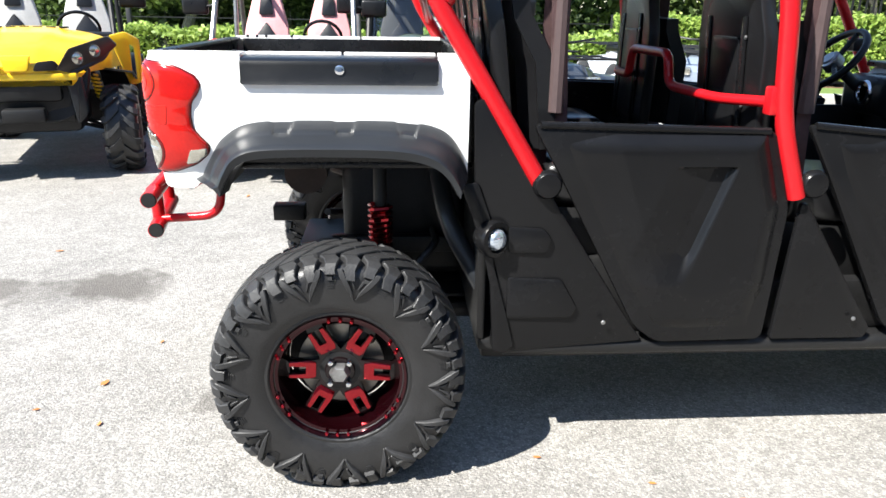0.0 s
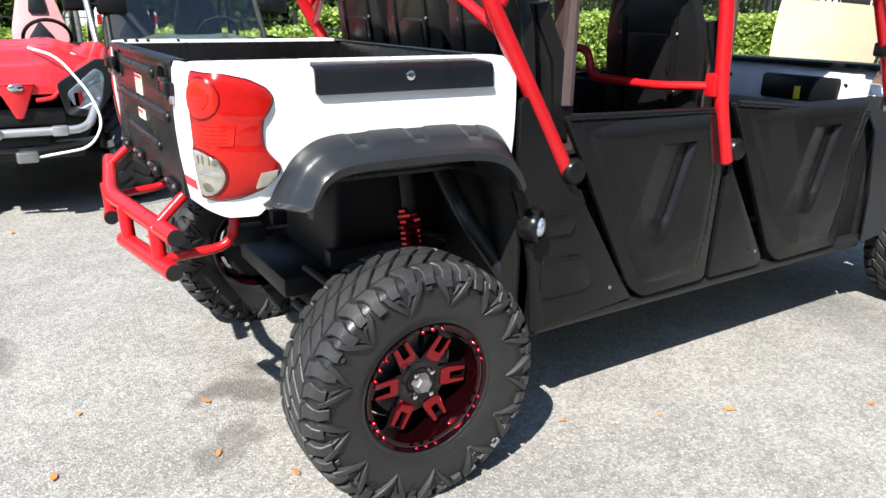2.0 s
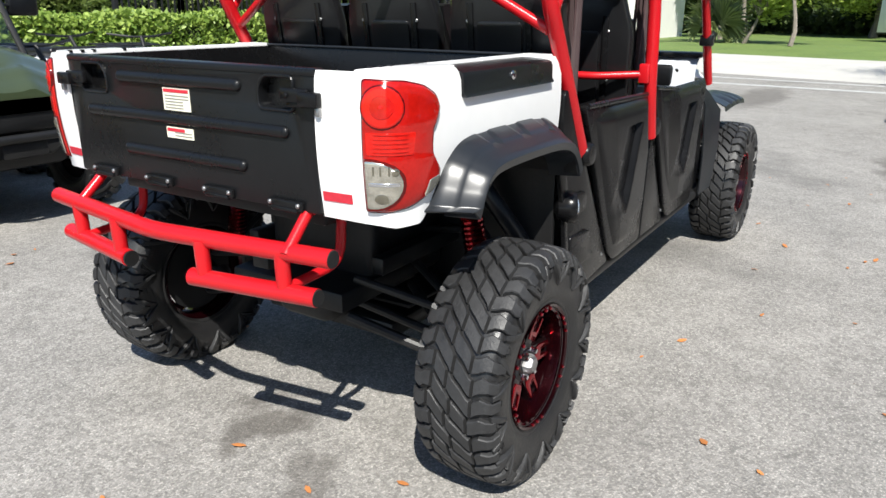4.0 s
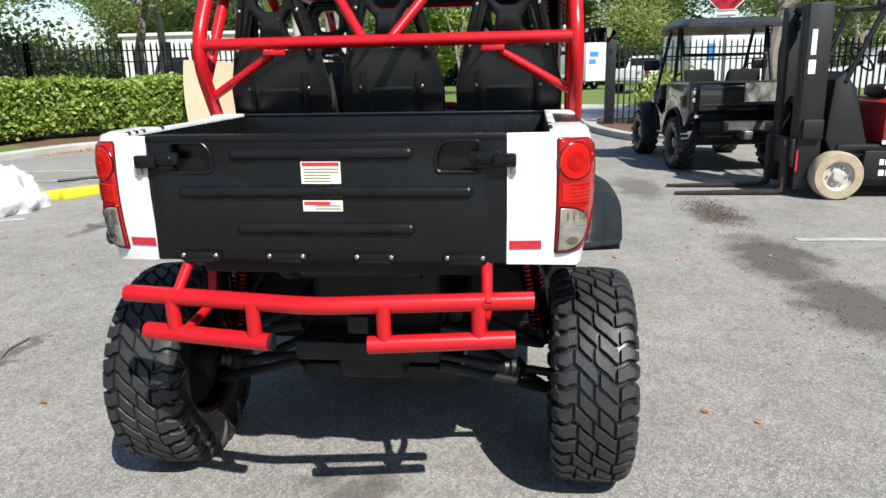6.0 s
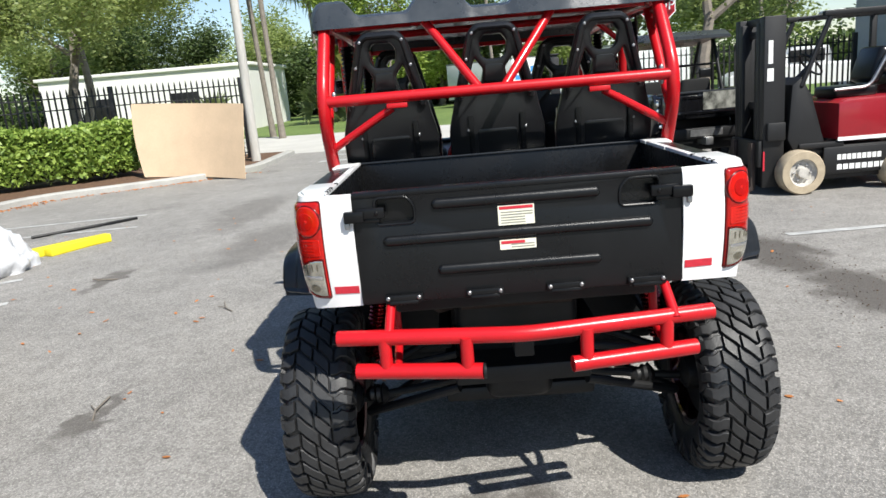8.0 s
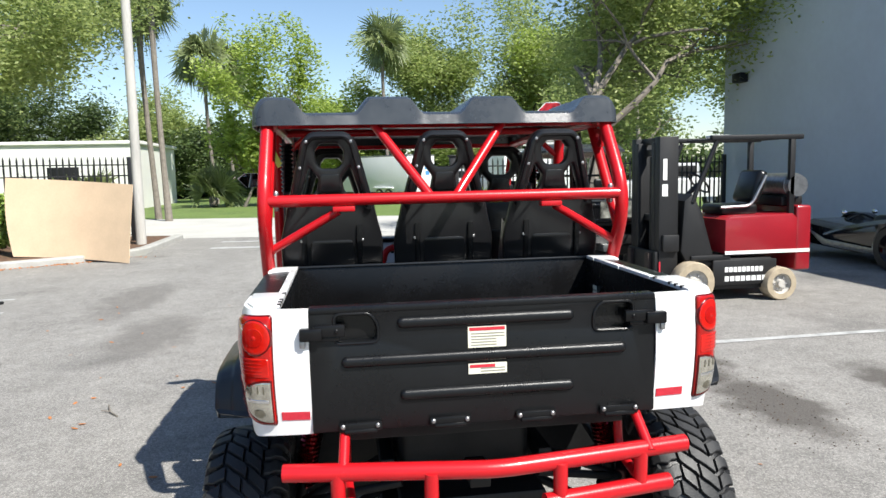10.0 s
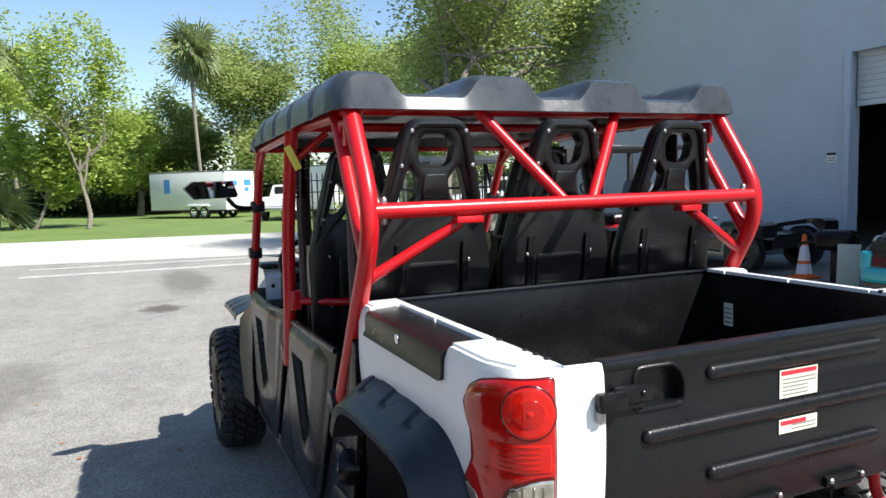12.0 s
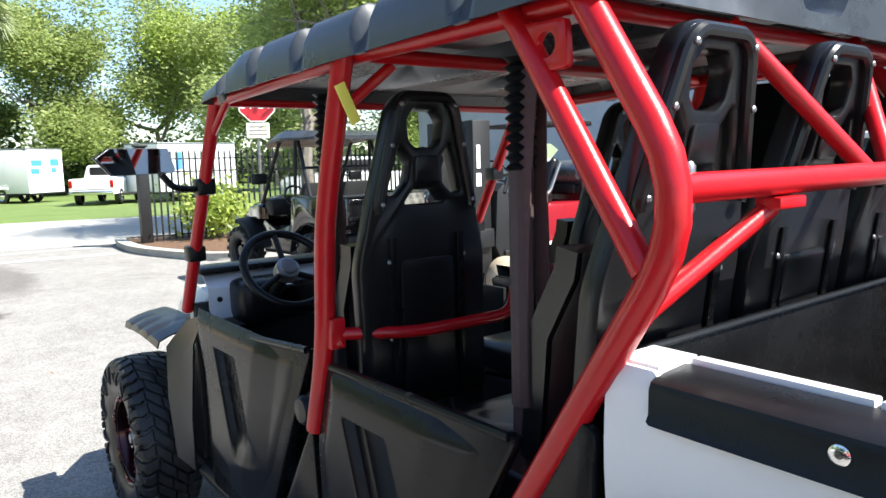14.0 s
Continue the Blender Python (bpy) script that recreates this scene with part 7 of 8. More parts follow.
def red_nose(t, P, f):
    """Beak, swept headlamps, silver bumper and a winch with a loose cable."""
    lg = mat("bluish_lamp_glass", (0.34, 0.42, 0.50), 0.08, metal=0.45, coat=0.8, vary=0.6, scale=18)
    part("beak", plate(rounded([(-0.11, 0.87), (0.11, 0.87), (0.055, 0.74), (0.02, 0.655), (-0.02, 0.655), (-0.055, 0.74)], 0.015), (), 0.045, lambda u, v, w: (f + 0.385 + w, u, v), 0.012), P, t, "red pointed beak")
    part("emblem", lathe([(0.004, 0.010), (0.022, 0.010), (0.030, 0.004), (0.030, -0.01)], 20, None, "x", m=Matrix.Translation((f + 0.432, 0, 0.845)) @ Matrix.Diagonal((1, 1.4, 0.8, 1))), M_CHROME, t, "small oval chrome emblem")
    for s in (-1, 1):
        part("grille_bar", tube([(f + 0.39, s * 0.26, 0.85), (f + 0.42, s * 0.20, 0.775), (f + 0.43, s * 0.10, 0.765)], 0.014, 0.03, 8), P, t)
        hl = new("headlamp")
        hl.parent = t
        at = lambda u, v, w, s=s: (f + 0.40 + w - 0.60 * (u - 0.22), s * u, v)
        part("lamp_surround", plate(rounded([(0.22, 0.86), (0.48, 1.0), (0.60, 0.98), (0.56, 0.76), (0.44, 0.63), (0.26, 0.66)], 0.03), (), 0.05, at, 0.010), M_FLARE, hl)
        part("lamp_glass", plate(rounded([(0.27, 0.80), (0.47, 0.945), (0.525, 0.90), (0.50, 0.76), (0.42, 0.67), (0.32, 0.70)], 0.035), (), 0.020, lambda u, v, w, at=at: at(u, v, 0.048 + w), 0.008), lg, hl, "large swept bluish headlamp glass")
        part("fender_arch", plate(rounded([(0.60, 1.04), (0.70, 1.02), (0.76, 0.66), (0.70, 0.62), (0.64, 0.90)], 0.03), (), 0.08, lambda u, v, w, s=s: (f - 0.10 + w - 0.3 * (u - 0.6), s * u, v), 0.015), P, t)
        part("hood_decal", plate(rounded([(-0.34, 0.20), (-0.12, 0.30), (-0.02, 0.40), (-0.18, 0.34), (-0.34, 0.27)], 0.01), (), 0.003, lambda u, v, w, s=s: (f + u, s * v, 1.054 - 0.13 * (u + 0.30) + w - 0.06 * max(0, v - 0.25)), 0.0), M_SIGNW, t, "white hood decal")
        part("shoulder_bulge", loft([[(f - 0.50 + 0.7 * k, s * (0.56 - 0.14 * k + 0.11 * math.cos(a)), 1.0 - 0.10 * k + 0.075 * math.sin(a) * (1 - k) ** 0.5) for a in (math.pi * j / 8 for j in range(9))] for k in (0.0, 0.2, 0.4, 0.6, 0.8, 0.97)]), P, t, angle=60)
    silver = mat("dull_silver_tube", (0.50, 0.51, 0.53), 0.35, metal=0.7, vary=0.2)
    part("bumper_bar", tube([(f + 0.22, -0.50, 0.80), (f + 0.50, -0.36, 0.585), (f + 0.52, 0.36, 0.585), (f + 0.22, 0.50, 0.80)], 0.026, 0.10, 12), silver, t, "silver front bumper tube")
    part("lower_bar", tube([(f + 0.40, -0.40, 0.50), (f + 0.48, 0, 0.47), (f + 0.40, 0.40, 0.50)], 0.022, 0.1, 10), M_FLARE, t)
    for y in (-0.16, 0.20):
        part("bumper_clamp", slab((f + 0.49, y - 0.045, 0.555), (f + 0.55, y + 0.045, 0.615), 0.01), silver, t)
    part("winch_hook", slab((f + 0.46, -0.06, 0.40), (f + 0.54, 0.06, 0.47), 0.012), M_STEEL, t)
    part("winch_cable", tube([(f + 0.05, 0.12, 1.06), (f + 0.30, 0.26, 1.02), (f + 0.50, 0.40, 0.80), (f + 0.54, 0.45, 0.62), (f + 0.54, 0.36, 0.47), (f + 0.52, 0.06, 0.43)], 0.008, 0.12, 8), M_SIGNW, t, "loose white winch cable")


def side_by_side(m, color, label, cage=None, roof=False, shield=False, seats=(0.02, 0.02, 0.02), bed=False, head=True, base=2.0, grp="", style=""):
    """A two-seat off-road vehicle, nose along +x, rear axle at x = 0."""
    t = thing("side_by_side", label, "off-road vehicle", m, grp)
    P = mat("body_plastic", color, 0.10 if bed else 0.28, vary=0.08, scale=4, coat=1.0 if bed else 0.4)
    C = cage or M_DARK
    S = mat("seat_colour", seats, 0.6, vary=0.2, scale=8)
    for x in (0.0, base):
        for s in (-1, 1):
            w = new("wheel")
            w.parent = t
            w.matrix_basis = Matrix.Translation((x, s * 0.62, 0.34)) @ pose(0, 0, 0, 0, 17 * x, 0 if s < 0 else 180) @ Matrix.Diagonal((0.90, 1.0, 0.90, 1))
            ty = share(TYRE, Matrix.Identity(4), w)
            share(TREAD if not MUD else MUD[0], Matrix.Identity(4), ty)
            if not MUD:
                MUD.append(part("tread", mud_tread(), M_TREAD, ty, angle=25))
                bpy.data.objects.remove(next(o for o in ty.children if o.data == TREAD.data))
            part("rim", lathe([(0.02, -0.09), (0.08, -0.085), (0.10, -0.05), (0.17, -0.045), (0.192, -0.10), (0.197, -0.10), (0.197, 0.08), (0.05, 0.08)], 28), M_RIM, w)
    f = base
    part("tub", slab((-0.35, -0.55, 0.34), (f - 0.36, 0.55, 0.62), 0.04), M_DARK, t)
    part("nose_frame", slab((f - 0.42, -0.36, 0.36), (f + 0.30, 0.36, 0.68), 0.05), M_DARK, t)
    secs = []
    keys = ((-0.62, 0.60, 1.05), (-0.45, 0.64, 1.10), (-0.10, 0.58, 1.06), (0.22, 0.46, 0.965), (0.36, 0.38, 0.885), (0.41, 0.34, 0.845))
    for i in range(25):
        x = -0.62 + 1.03 * i / 24
        j = max(k for k in range(5) if keys[k][0] <= x + 1e-9)
        q = (x - keys[j][0]) / (keys[j + 1][0] - keys[j][0])
        q = q if style == "yellow" else q * q * (3 - 2 * q)
        w, z = (keys[j][c] + (keys[j + 1][c] - keys[j][c]) * q for c in (1, 2))
        row = [(f + x, -w, 0.80), (f + x, -w, z - 0.13)]
        for k in range(19):
            v = -1 + 2 * k / 18
            ridge = 0.022 * math.exp(-((abs(v) - 0.42) / 0.16) ** 2) if style != "yellow" else 0.018 * (abs(v) < 0.36)
            row.append((f + x, v * w * 0.97, z - 0.035 - 0.085 * abs(v) ** 3.5 + ridge + 0.03 * (1 - v * v)))
        secs.append(row + [(f + x, w, z - 0.13), (f + x, w, 0.80)])
    hood = part("hood", loft(secs, closed=True, cap=True), P, t, angle=30)
    for k in range(6 if style == "yellow" else 0):
        part("hood_vent", slab((f - 0.40, -0.27 + 0.095 * k, 1.095), (f - 0.375, -0.20 + 0.095 * k, 1.110), 0.004), M_DARK, hood, "dark vent slot")
    for s in (-1, 1):
        rows = []
        for i in range(9):
            a = math.pi * (0.48 + 0.47 * i / 8)
            rows.append([(f + 0.44 * math.cos(a), s * 0.48, 0.36 + 0.46 * math.sin(a)), (f + 0.44 * math.cos(a), s * 0.74, 0.34 + 0.44 * math.sin(a)), (f + 0.43 * math.cos(a), s * 0.76, 0.31 + 0.42 * math.sin(a))])
        part("front_fender", thicken(loft(rows), 0.012), M_DARK, t)
        rows = []
        for i in range(9):
            a = math.pi * (0.05 + 0.9 * i / 8)
            rows.append([(0.44 * math.cos(a), s * 0.48, 0.38 + 0.46 * math.sin(a)), (0.44 * math.cos(a), s * 0.74, 0.36 + 0.44 * math.sin(a))])
        part("rear_fender", thicken(loft(rows), 0.012), M_DARK, t)
        if head and not style:
            hl = new("headlamp")
            hl.parent = t
            part("lamp_surround", plate(rounded([(0.20, 0.70), (0.52, 0.78), (0.56, 0.92), (0.24, 0.86)], 0.03), (), 0.05, lambda u, v, w, s=s: (f + 0.30 + w - 0.45 * (u - 0.2), s * u, v - 0.06), 0.008), M_DARK, hl)
            part("lamp_glass", plate(rounded([(0.27, 0.74), (0.48, 0.80), (0.51, 0.88), (0.30, 0.84)], 0.02), (), 0.012, lambda u, v, w, s=s: (f + 0.352 + w - 0.45 * (u - 0.2), s * u, v - 0.06), 0.004), M_CLEAR, hl, "clear headlamp glass")
        part("side_panel", plate(rounded([(0.42, 0.40), (f - 0.45, 0.40), (f - 0.55, 0.80), (0.9, 0.66), (0.45, 0.78)], 0.05), (), 0.03, lambda u, v, w, s=s: (u, s * (0.60 + w), v), 0.006), P, t)
        part("cage_side", tube([(f - 0.50, s * 0.60, 1.0), (f - 0.95, s * 0.56, 1.82), (0.42, s * 0.56, 1.86), (0.10, s * 0.58, 0.92)], 0.024, 0.12, 10), C, t)
        part("cage_post", tube([(0.44, s * 0.57, 1.84), (0.50, s * 0.60, 0.70)], 0.022, 0, 10), C, t)
        st = new("seat")
        st.parent = t
        part("seat_back", plate(rounded([(-0.22, 0.66), (0.22, 0.66), (0.21, 1.12), (0.12, 1.46), (-0.12, 1.46), (-0.21, 1.12)] if not bed else [(-0.22, 0.66), (0.22, 0.66), (0.22, 1.16), (0.20, 1.27), (-0.20, 1.27), (-0.22, 1.16)], 0.05), (), 0.10, lambda u, v, w, s=s: (0.62 - 0.28 * (v - 0.66) - w, s * 0.30 + u, v), 0.02), S, st)
        if not bed:
            part("headrest_inset", plate(rounded([(-0.07, 1.26), (0.07, 1.26), (0.05, 1.42), (-0.05, 1.42)], 0.02), (), 0.012, lambda u, v, w, s=s: (0.642 - 0.28 * (v - 0.66) - w, s * 0.30 + u, v), 0.003), M_SEAT, st)
        part("seat_inset", plate(rounded([(-0.12, 0.76), (0.12, 0.76), (0.10, 1.06), (0.0, 1.20), (-0.10, 1.06)], 0.03), (), 0.012, lambda u, v, w, s=s: (0.632 - 0.28 * (v - 0.66) - w + 0.01, s * 0.30 + u, v), 0.003), M_SEAT, st)
        part("seat_cushion", slab((0.55, s * 0.30 - 0.21, 0.58), (1.05, s * 0.30 + 0.21, 0.72), 0.04, segs=3), M_SEAT, st)
        part("a_arm", tube([(f - 0.14, s * 0.28, 0.42), (f, s * 0.56, 0.32), (f + 0.16, s * 0.28, 0.42)], 0.016, 0.02, 8), M_DARK, t)
        part("mirror", slab((f - 0.76, s * 0.76 - 0.11, 1.26), (f - 0.70, s * 0.76 + 0.11, 1.40), 0.025, segs=3), M_BLACK, t)
        part("mirror_arm", tube([(f - 0.70, s * 0.58, 1.34), (f - 0.72, s * 0.68, 1.33)], 0.012, 0, 6), M_DARK, t)
    for x, z in ((f - 0.95, 1.82), (0.42, 1.86), (1.0, 1.845)):
        part("cage_cross", tube([(x, -0.56, z), (x, 0.56, z)], 0.022, 0, 10), C, t)
    part("front_mask", plate(rounded([(-0.46, 0.84), (0.46, 0.84), (0.40, 0.52), (0.22, 0.44), (-0.22, 0.44), (-0.40, 0.52)], 0.04), (), 0.10, lambda u, v, w: (f + 0.27 + w - 0.4 * max(0, abs(u) - 0.2), u, v), 0.012), M_DARK, t)
    part("grille", slab((f + 0.30, -0.26, 0.60), (f + 0.40, 0.26, 0.80), 0.03), M_DARK, t)
    if style == "yellow":
        yellow_nose(t, P, f)
    if style == "red":
        red_nose(t, P, f)
    elif style != "yellow":
        part("bumper_tube", tube([(f + 0.20, -0.58, 0.66), (f + 0.48, -0.34, 0.58), (f + 0.48, 0.34, 0.58), (f + 0.20, 0.58, 0.66)], 0.026, 0.1, 12), M_DARK, t)
    part("winch", slab((f + 0.34, -0.14, 0.46), (f + 0.47, 0.14, 0.56), 0.02), M_DARK, t)
    part("dash", slab((f - 0.74, -0.60, 0.84), (f - 0.52, 0.60, 1.06), 0.04), M_DARK, t)
    part("steering_ring", tube([Vector((f - 0.86, 0.30, 1.08)) + Vector((0.08 * math.cos(a), 0.165 * math.sin(a), 0.14 * math.cos(a))) for a in (2 * math.pi * k / 24 for k in range(24))], 0.014, 0, 8, closed=True), M_BLACK, t)
    part("engine_cover", slab((-0.25, -0.5, 0.5), (0.45, 0.5, 0.78), 0.05), M_DARK, t)
    if bed:
        b = new("cargo_box")
        b.parent = t
        part("box_floor", slab((-0.55, -0.68, 0.78), (0.36, 0.68, 0.82), 0.01), M_DARK, b)
        for s in (-1, 1):
            arch = [(0.43 * math.cos(a), 0.36 + 0.43 * math.sin(a)) for a in (radians(25 + 13 * k) for k in range(11))]
            part("box_side", plate(rounded([(0.44, 0.60), (0.40, 1.10), (0.30, 1.13), (-0.52, 1.13), (-0.60, 1.06), (-0.60, 0.78), (-0.50, 0.62)], 0.03)[:-2] + arch[::-1], (), 0.12, lambda u, v, w, s=s: (u, s * (0.60 + w) - s * 0.05 * max(0, v - 0.95), v), 0.03), P, b, "rounded glossy black box side over the wheel")
            part("tail_reflector", slab((-0.612, s * 0.60 - 0.05, 0.70), (-0.598, s * 0.60 + 0.05, 0.74), 0.004), M_CHROME, b)
            for z in (0.92, 1.01):
                part("rear_lamp", lathe([(0.004, -0.622), (0.030, -0.618), (0.036, -0.606), (0.036, -0.59)], 18, None, "x", m=Matrix.Translation((0, s * 0.655, z))), M_CHROME, b, "round clear rear lamp")
        part("box_gate", slab((-0.60, -0.60, 0.78), (-0.56, 0.60, 1.13), 0.02), P, b, "glossy black tailgate")
        for z in (0.86, 1.06):
            part("gate_ridge", slab((-0.615, -0.56, z - 0.02), (-0.598, 0.56, z + 0.02), 0.008), P, b)
        part("camouflage_film", slab((-0.6165, -0.59, 0.89), (-0.600, 0.06, 1.115), 0.0), mat("glossy_camouflage_film", (0.34, 0.34, 0.30), 0.2, color2=(0.02, 0.02, 0.018), scale=11, coat=0.6), b, "pale camouflage film")
        part("box_lip", tube([(-0.60, -0.66, 1.12), (-0.60, 0.66, 1.12)], 0.018, 0, 10), M_FLARE, b)
        part("hitch", slab((-0.68, -0.05, 0.44), (-0.40, 0.05, 0.54), 0.008), M_STEEL, t)
        part("rear_bumper", slab((-0.58, -0.55, 0.52), (-0.50, 0.55, 0.66), 0.02), M_DARK, t)
        part("rear_plate", slab((-0.588, -0.22, 0.55), (-0.581, 0.22, 0.64)), M_STEEL, t)
        part("rear_shelf_bar", tube([(0.30, -0.58, 1.46), (0.30, 0.58, 1.46)], 0.016, 0, 8), C, t)
    if roof:
        secs = []
        low = 0.06 if bed else 0.0
        for x, w, lo, hi in ((-0.02, 0.60, 1.86, 1.90), (0.10, 0.68, 1.85, 1.965), (0.60, 0.70, 1.86, 1.985), (f - 0.95, 0.69, 1.84, 1.955), (f - 0.66, 0.62, 1.79, 1.84)):
            secs.append([(x, y, z - low) for y, z in ((-w, lo), (-w, lo + 0.03), (-w + 0.10, hi), (-0.18, hi + 0.006), (0.18, hi + 0.006), (w - 0.10, hi), (w, lo + 0.03), (w, lo))])
        part("roof_panel", loft(secs, closed=True, cap=True), M_ROOF, t, "moulded black roof with sloping edges")
    if shield:
        a, b2 = Vector((f - 0.50, 0, 1.02)), Vector((f - 0.90, 0, 1.80))
        gl = part("windshield", plate([(-0.56, 0.0), (0.56, 0.0), (0.53, 1.0), (-0.53, 1.0)], (), 0.006, lambda u, v, w: tuple(a.lerp(b2, v) + Vector((w, u, 0)))), M_GLASS, t, "clear plastic windshield")
        gl.visible_shadow = False
        part("shield_bar", tube([a.lerp(b2, 0.55) + Vector((0, -0.56, 0)), a.lerp(b2, 0.55) + Vector((0, 0.56, 0))], 0.014, 0, 8), M_STEEL, t)
    return t


side_by_side(pose(-3.44, 5.64, 0, 0, 0, -74) @ Matrix.Scale(1.08, 4), (0.78, 0.50, 0.015), "yellow and black side-by-side parked in the lot", style="yellow", seats=(0.45, 0.45, 0.44), grp="parked off-road vehicles")
side_by_side(pose(-0.80, 5.45, 0, 0, 0, -90) @ Matrix.Scale(1.04, 4), (0.62, 0.02, 0.025), "red side-by-side with black and red seats", seats=(0.62, 0.30, 0.31), cage=M_STEEL, style="red", grp="parked off-road vehicles")
side_by_side(pose(0.57, 5.6, 0, 0, 0, -90) @ Matrix.Scale(1.06, 4), (0.045, 0.06, 0.03), "dark green side-by-side with clear windshield", shield=True, roof=True, grp="parked off-road vehicles")
side_by_side(pose(7.80, -3.19, 0, 0, 0, 6) @ Matrix.Scale(1.04, 4), (0.006, 0.006, 0.007), "black utility side-by-side with roof and cargo box", roof=True, bed=True, shield=True, head=False, base=1.78, grp="parked off-road vehicles")


def quad(m, color, label):
    t = thing("quad_bike", label, "quad bike", m, "parked quad bikes")
    P = mat("quad_plastic", color, 0.3, vary=0.1, scale=5, coat=0.4)
    for x in (0.0, 1.22):
        for s in (-1, 1):
            w = new("wheel")
            w.parent = t
            w.matrix_basis = Matrix.Translation((x, s * 0.44, 0.30)) @ pose(0, 0, 0, 0, 30 * x, 0 if s < 0 else 180) @ Matrix.Diagonal((0.8, 0.9, 0.8, 1))
            ty = share(TYRE, Matrix.Identity(4), w)
            share(TREAD if not MUD else MUD[0], Matrix.Identity(4), ty)
            if not MUD:
                MUD.append(part("tread", mud_tread(), M_TREAD, ty, angle=25))
                bpy.data.objects.remove(next(o for o in ty.children if o.data == TREAD.data))
            part("rim", lathe([(0.02, -0.09), (0.10, -0.07), (0.17, -0.045), (0.192, -0.10), (0.197, 0.08), (0.05, 0.08)], 20), M_STEEL, w)
            rows = []
            for i in range(9):
                a = math.pi * (0.06 + 0.88 * i / 8)
                rows.append([(x + 0.42 * math.cos(a), s * 0.24, 0.38 + 0.40 * math.sin(a)), (x + 0.40 * math.cos(a), s * 0.58, 0.36 + 0.38 * math.sin(a))])
            part("fender", thicken(loft(rows), 0.012), P, t)
    secs = []
    for x, w, z in ((-0.35, 0.16, 0.78), (0.0, 0.20, 0.86), (0.5, 0.17, 0.80), (0.85, 0.18, 0.86), (1.25, 0.26, 0.84), (1.55, 0.22, 0.70)):
        secs.append([(x, -w, 0.42), (x, -w, z - 0.08), (x, -w * 0.6, z), (x, w * 0.6, z), (x, w, z - 0.08), (x, w, 0.42)])
    part("body", loft(secs, closed=True, cap=True), P, t)
    part("seat", slab((-0.25, -0.17, 0.80), (0.62, 0.17, 0.92), 0.05, segs=3), M_SEAT, t)
    part("handlebar", tube([(0.72, -0.40, 1.10), (0.80, -0.12, 1.06), (0.80, 0.12, 1.06), (0.72, 0.40, 1.10)], 0.014, 0.05, 8), M_DARK, t)
    part("steering_stem", tube([(0.98, 0, 0.80), (0.80, 0, 1.06)], 0.025, 0, 8), M_DARK, t)
    for x0, x1 in ((-0.48, 0.10), (1.02, 1.50)):
        for k in range(5):
            y = -0.36 + 0.18 * k
            part("rack_bar", tube([(x0, y, 0.93), (x1, y, 0.93)], 0.011, 0, 6), M_DARK, t)
        for x in (x0, x1):
            part("rack_rail", tube([(x, -0.40, 0.93), (x, 0.40, 0.93)], 0.013, 0, 6), M_DARK, t)
    for s in (-1, 1):
        part("headlamp", slab((1.50, s * 0.16 - 0.07, 0.66), (1.58, s * 0.16 + 0.07, 0.76), 0.02), M_CLEAR, t)
    part("front_guard", tube([(1.45, -0.24, 0.45), (1.68, -0.22, 0.55), (1.68, 0.22, 0.55), (1.45, 0.24, 0.45)], 0.016, 0.05, 8), M_DARK, t)
    return t


quad(pose(1.95, 6.05, 0, 0, 0, -88), (0.03, 0.032, 0.035), "black quad bike with luggage racks")
quad(pose(3.6, 8.3, 0, 0, 0, -85), (0.50, 0.52, 0.55), "silver quad bike with luggage racks")
quad(pose(4.45, 7.45, 0, 0, 0, -112), (0.22, 0.26, 0.32), "grey-blue quad bike with black racks")

# ---- low roadster and small electric car by the warehouse ----
M_CARBLK = mat("car_black", (0.012, 0.012, 0.014), 0.2, coat=0.7)
rd = thing("open_roadster", "low black open roadster with silver trim", "car", pose(7.05, -8.42, 0, 0, 0, 4))
for x, y in ((0, 0.72), (0, -0.72), (2.3, 0.72), (2.3, -0.72)):
    small_wheel(rd, x, y, 0.35, 0.35, 0.22, sgn(y))
secs = []
for x, w, z0, z in ((-0.35, 0.50, 0.40, 0.62), (0.2, 0.58, 0.22, 0.66), (1.2, 0.56, 0.20, 0.58), (2.2, 0.46, 0.24, 0.66), (2.75, 0.32, 0.34, 0.54)):
    secs.append([(x, -w, z0), (x, -w, z - 0.08), (x, -w * 0.7, z), (x, w * 0.7, z), (x, w, z - 0.08), (x, w, z0)])
part("body", loft(secs, closed=True, cap=True), M_CARBLK, rd)
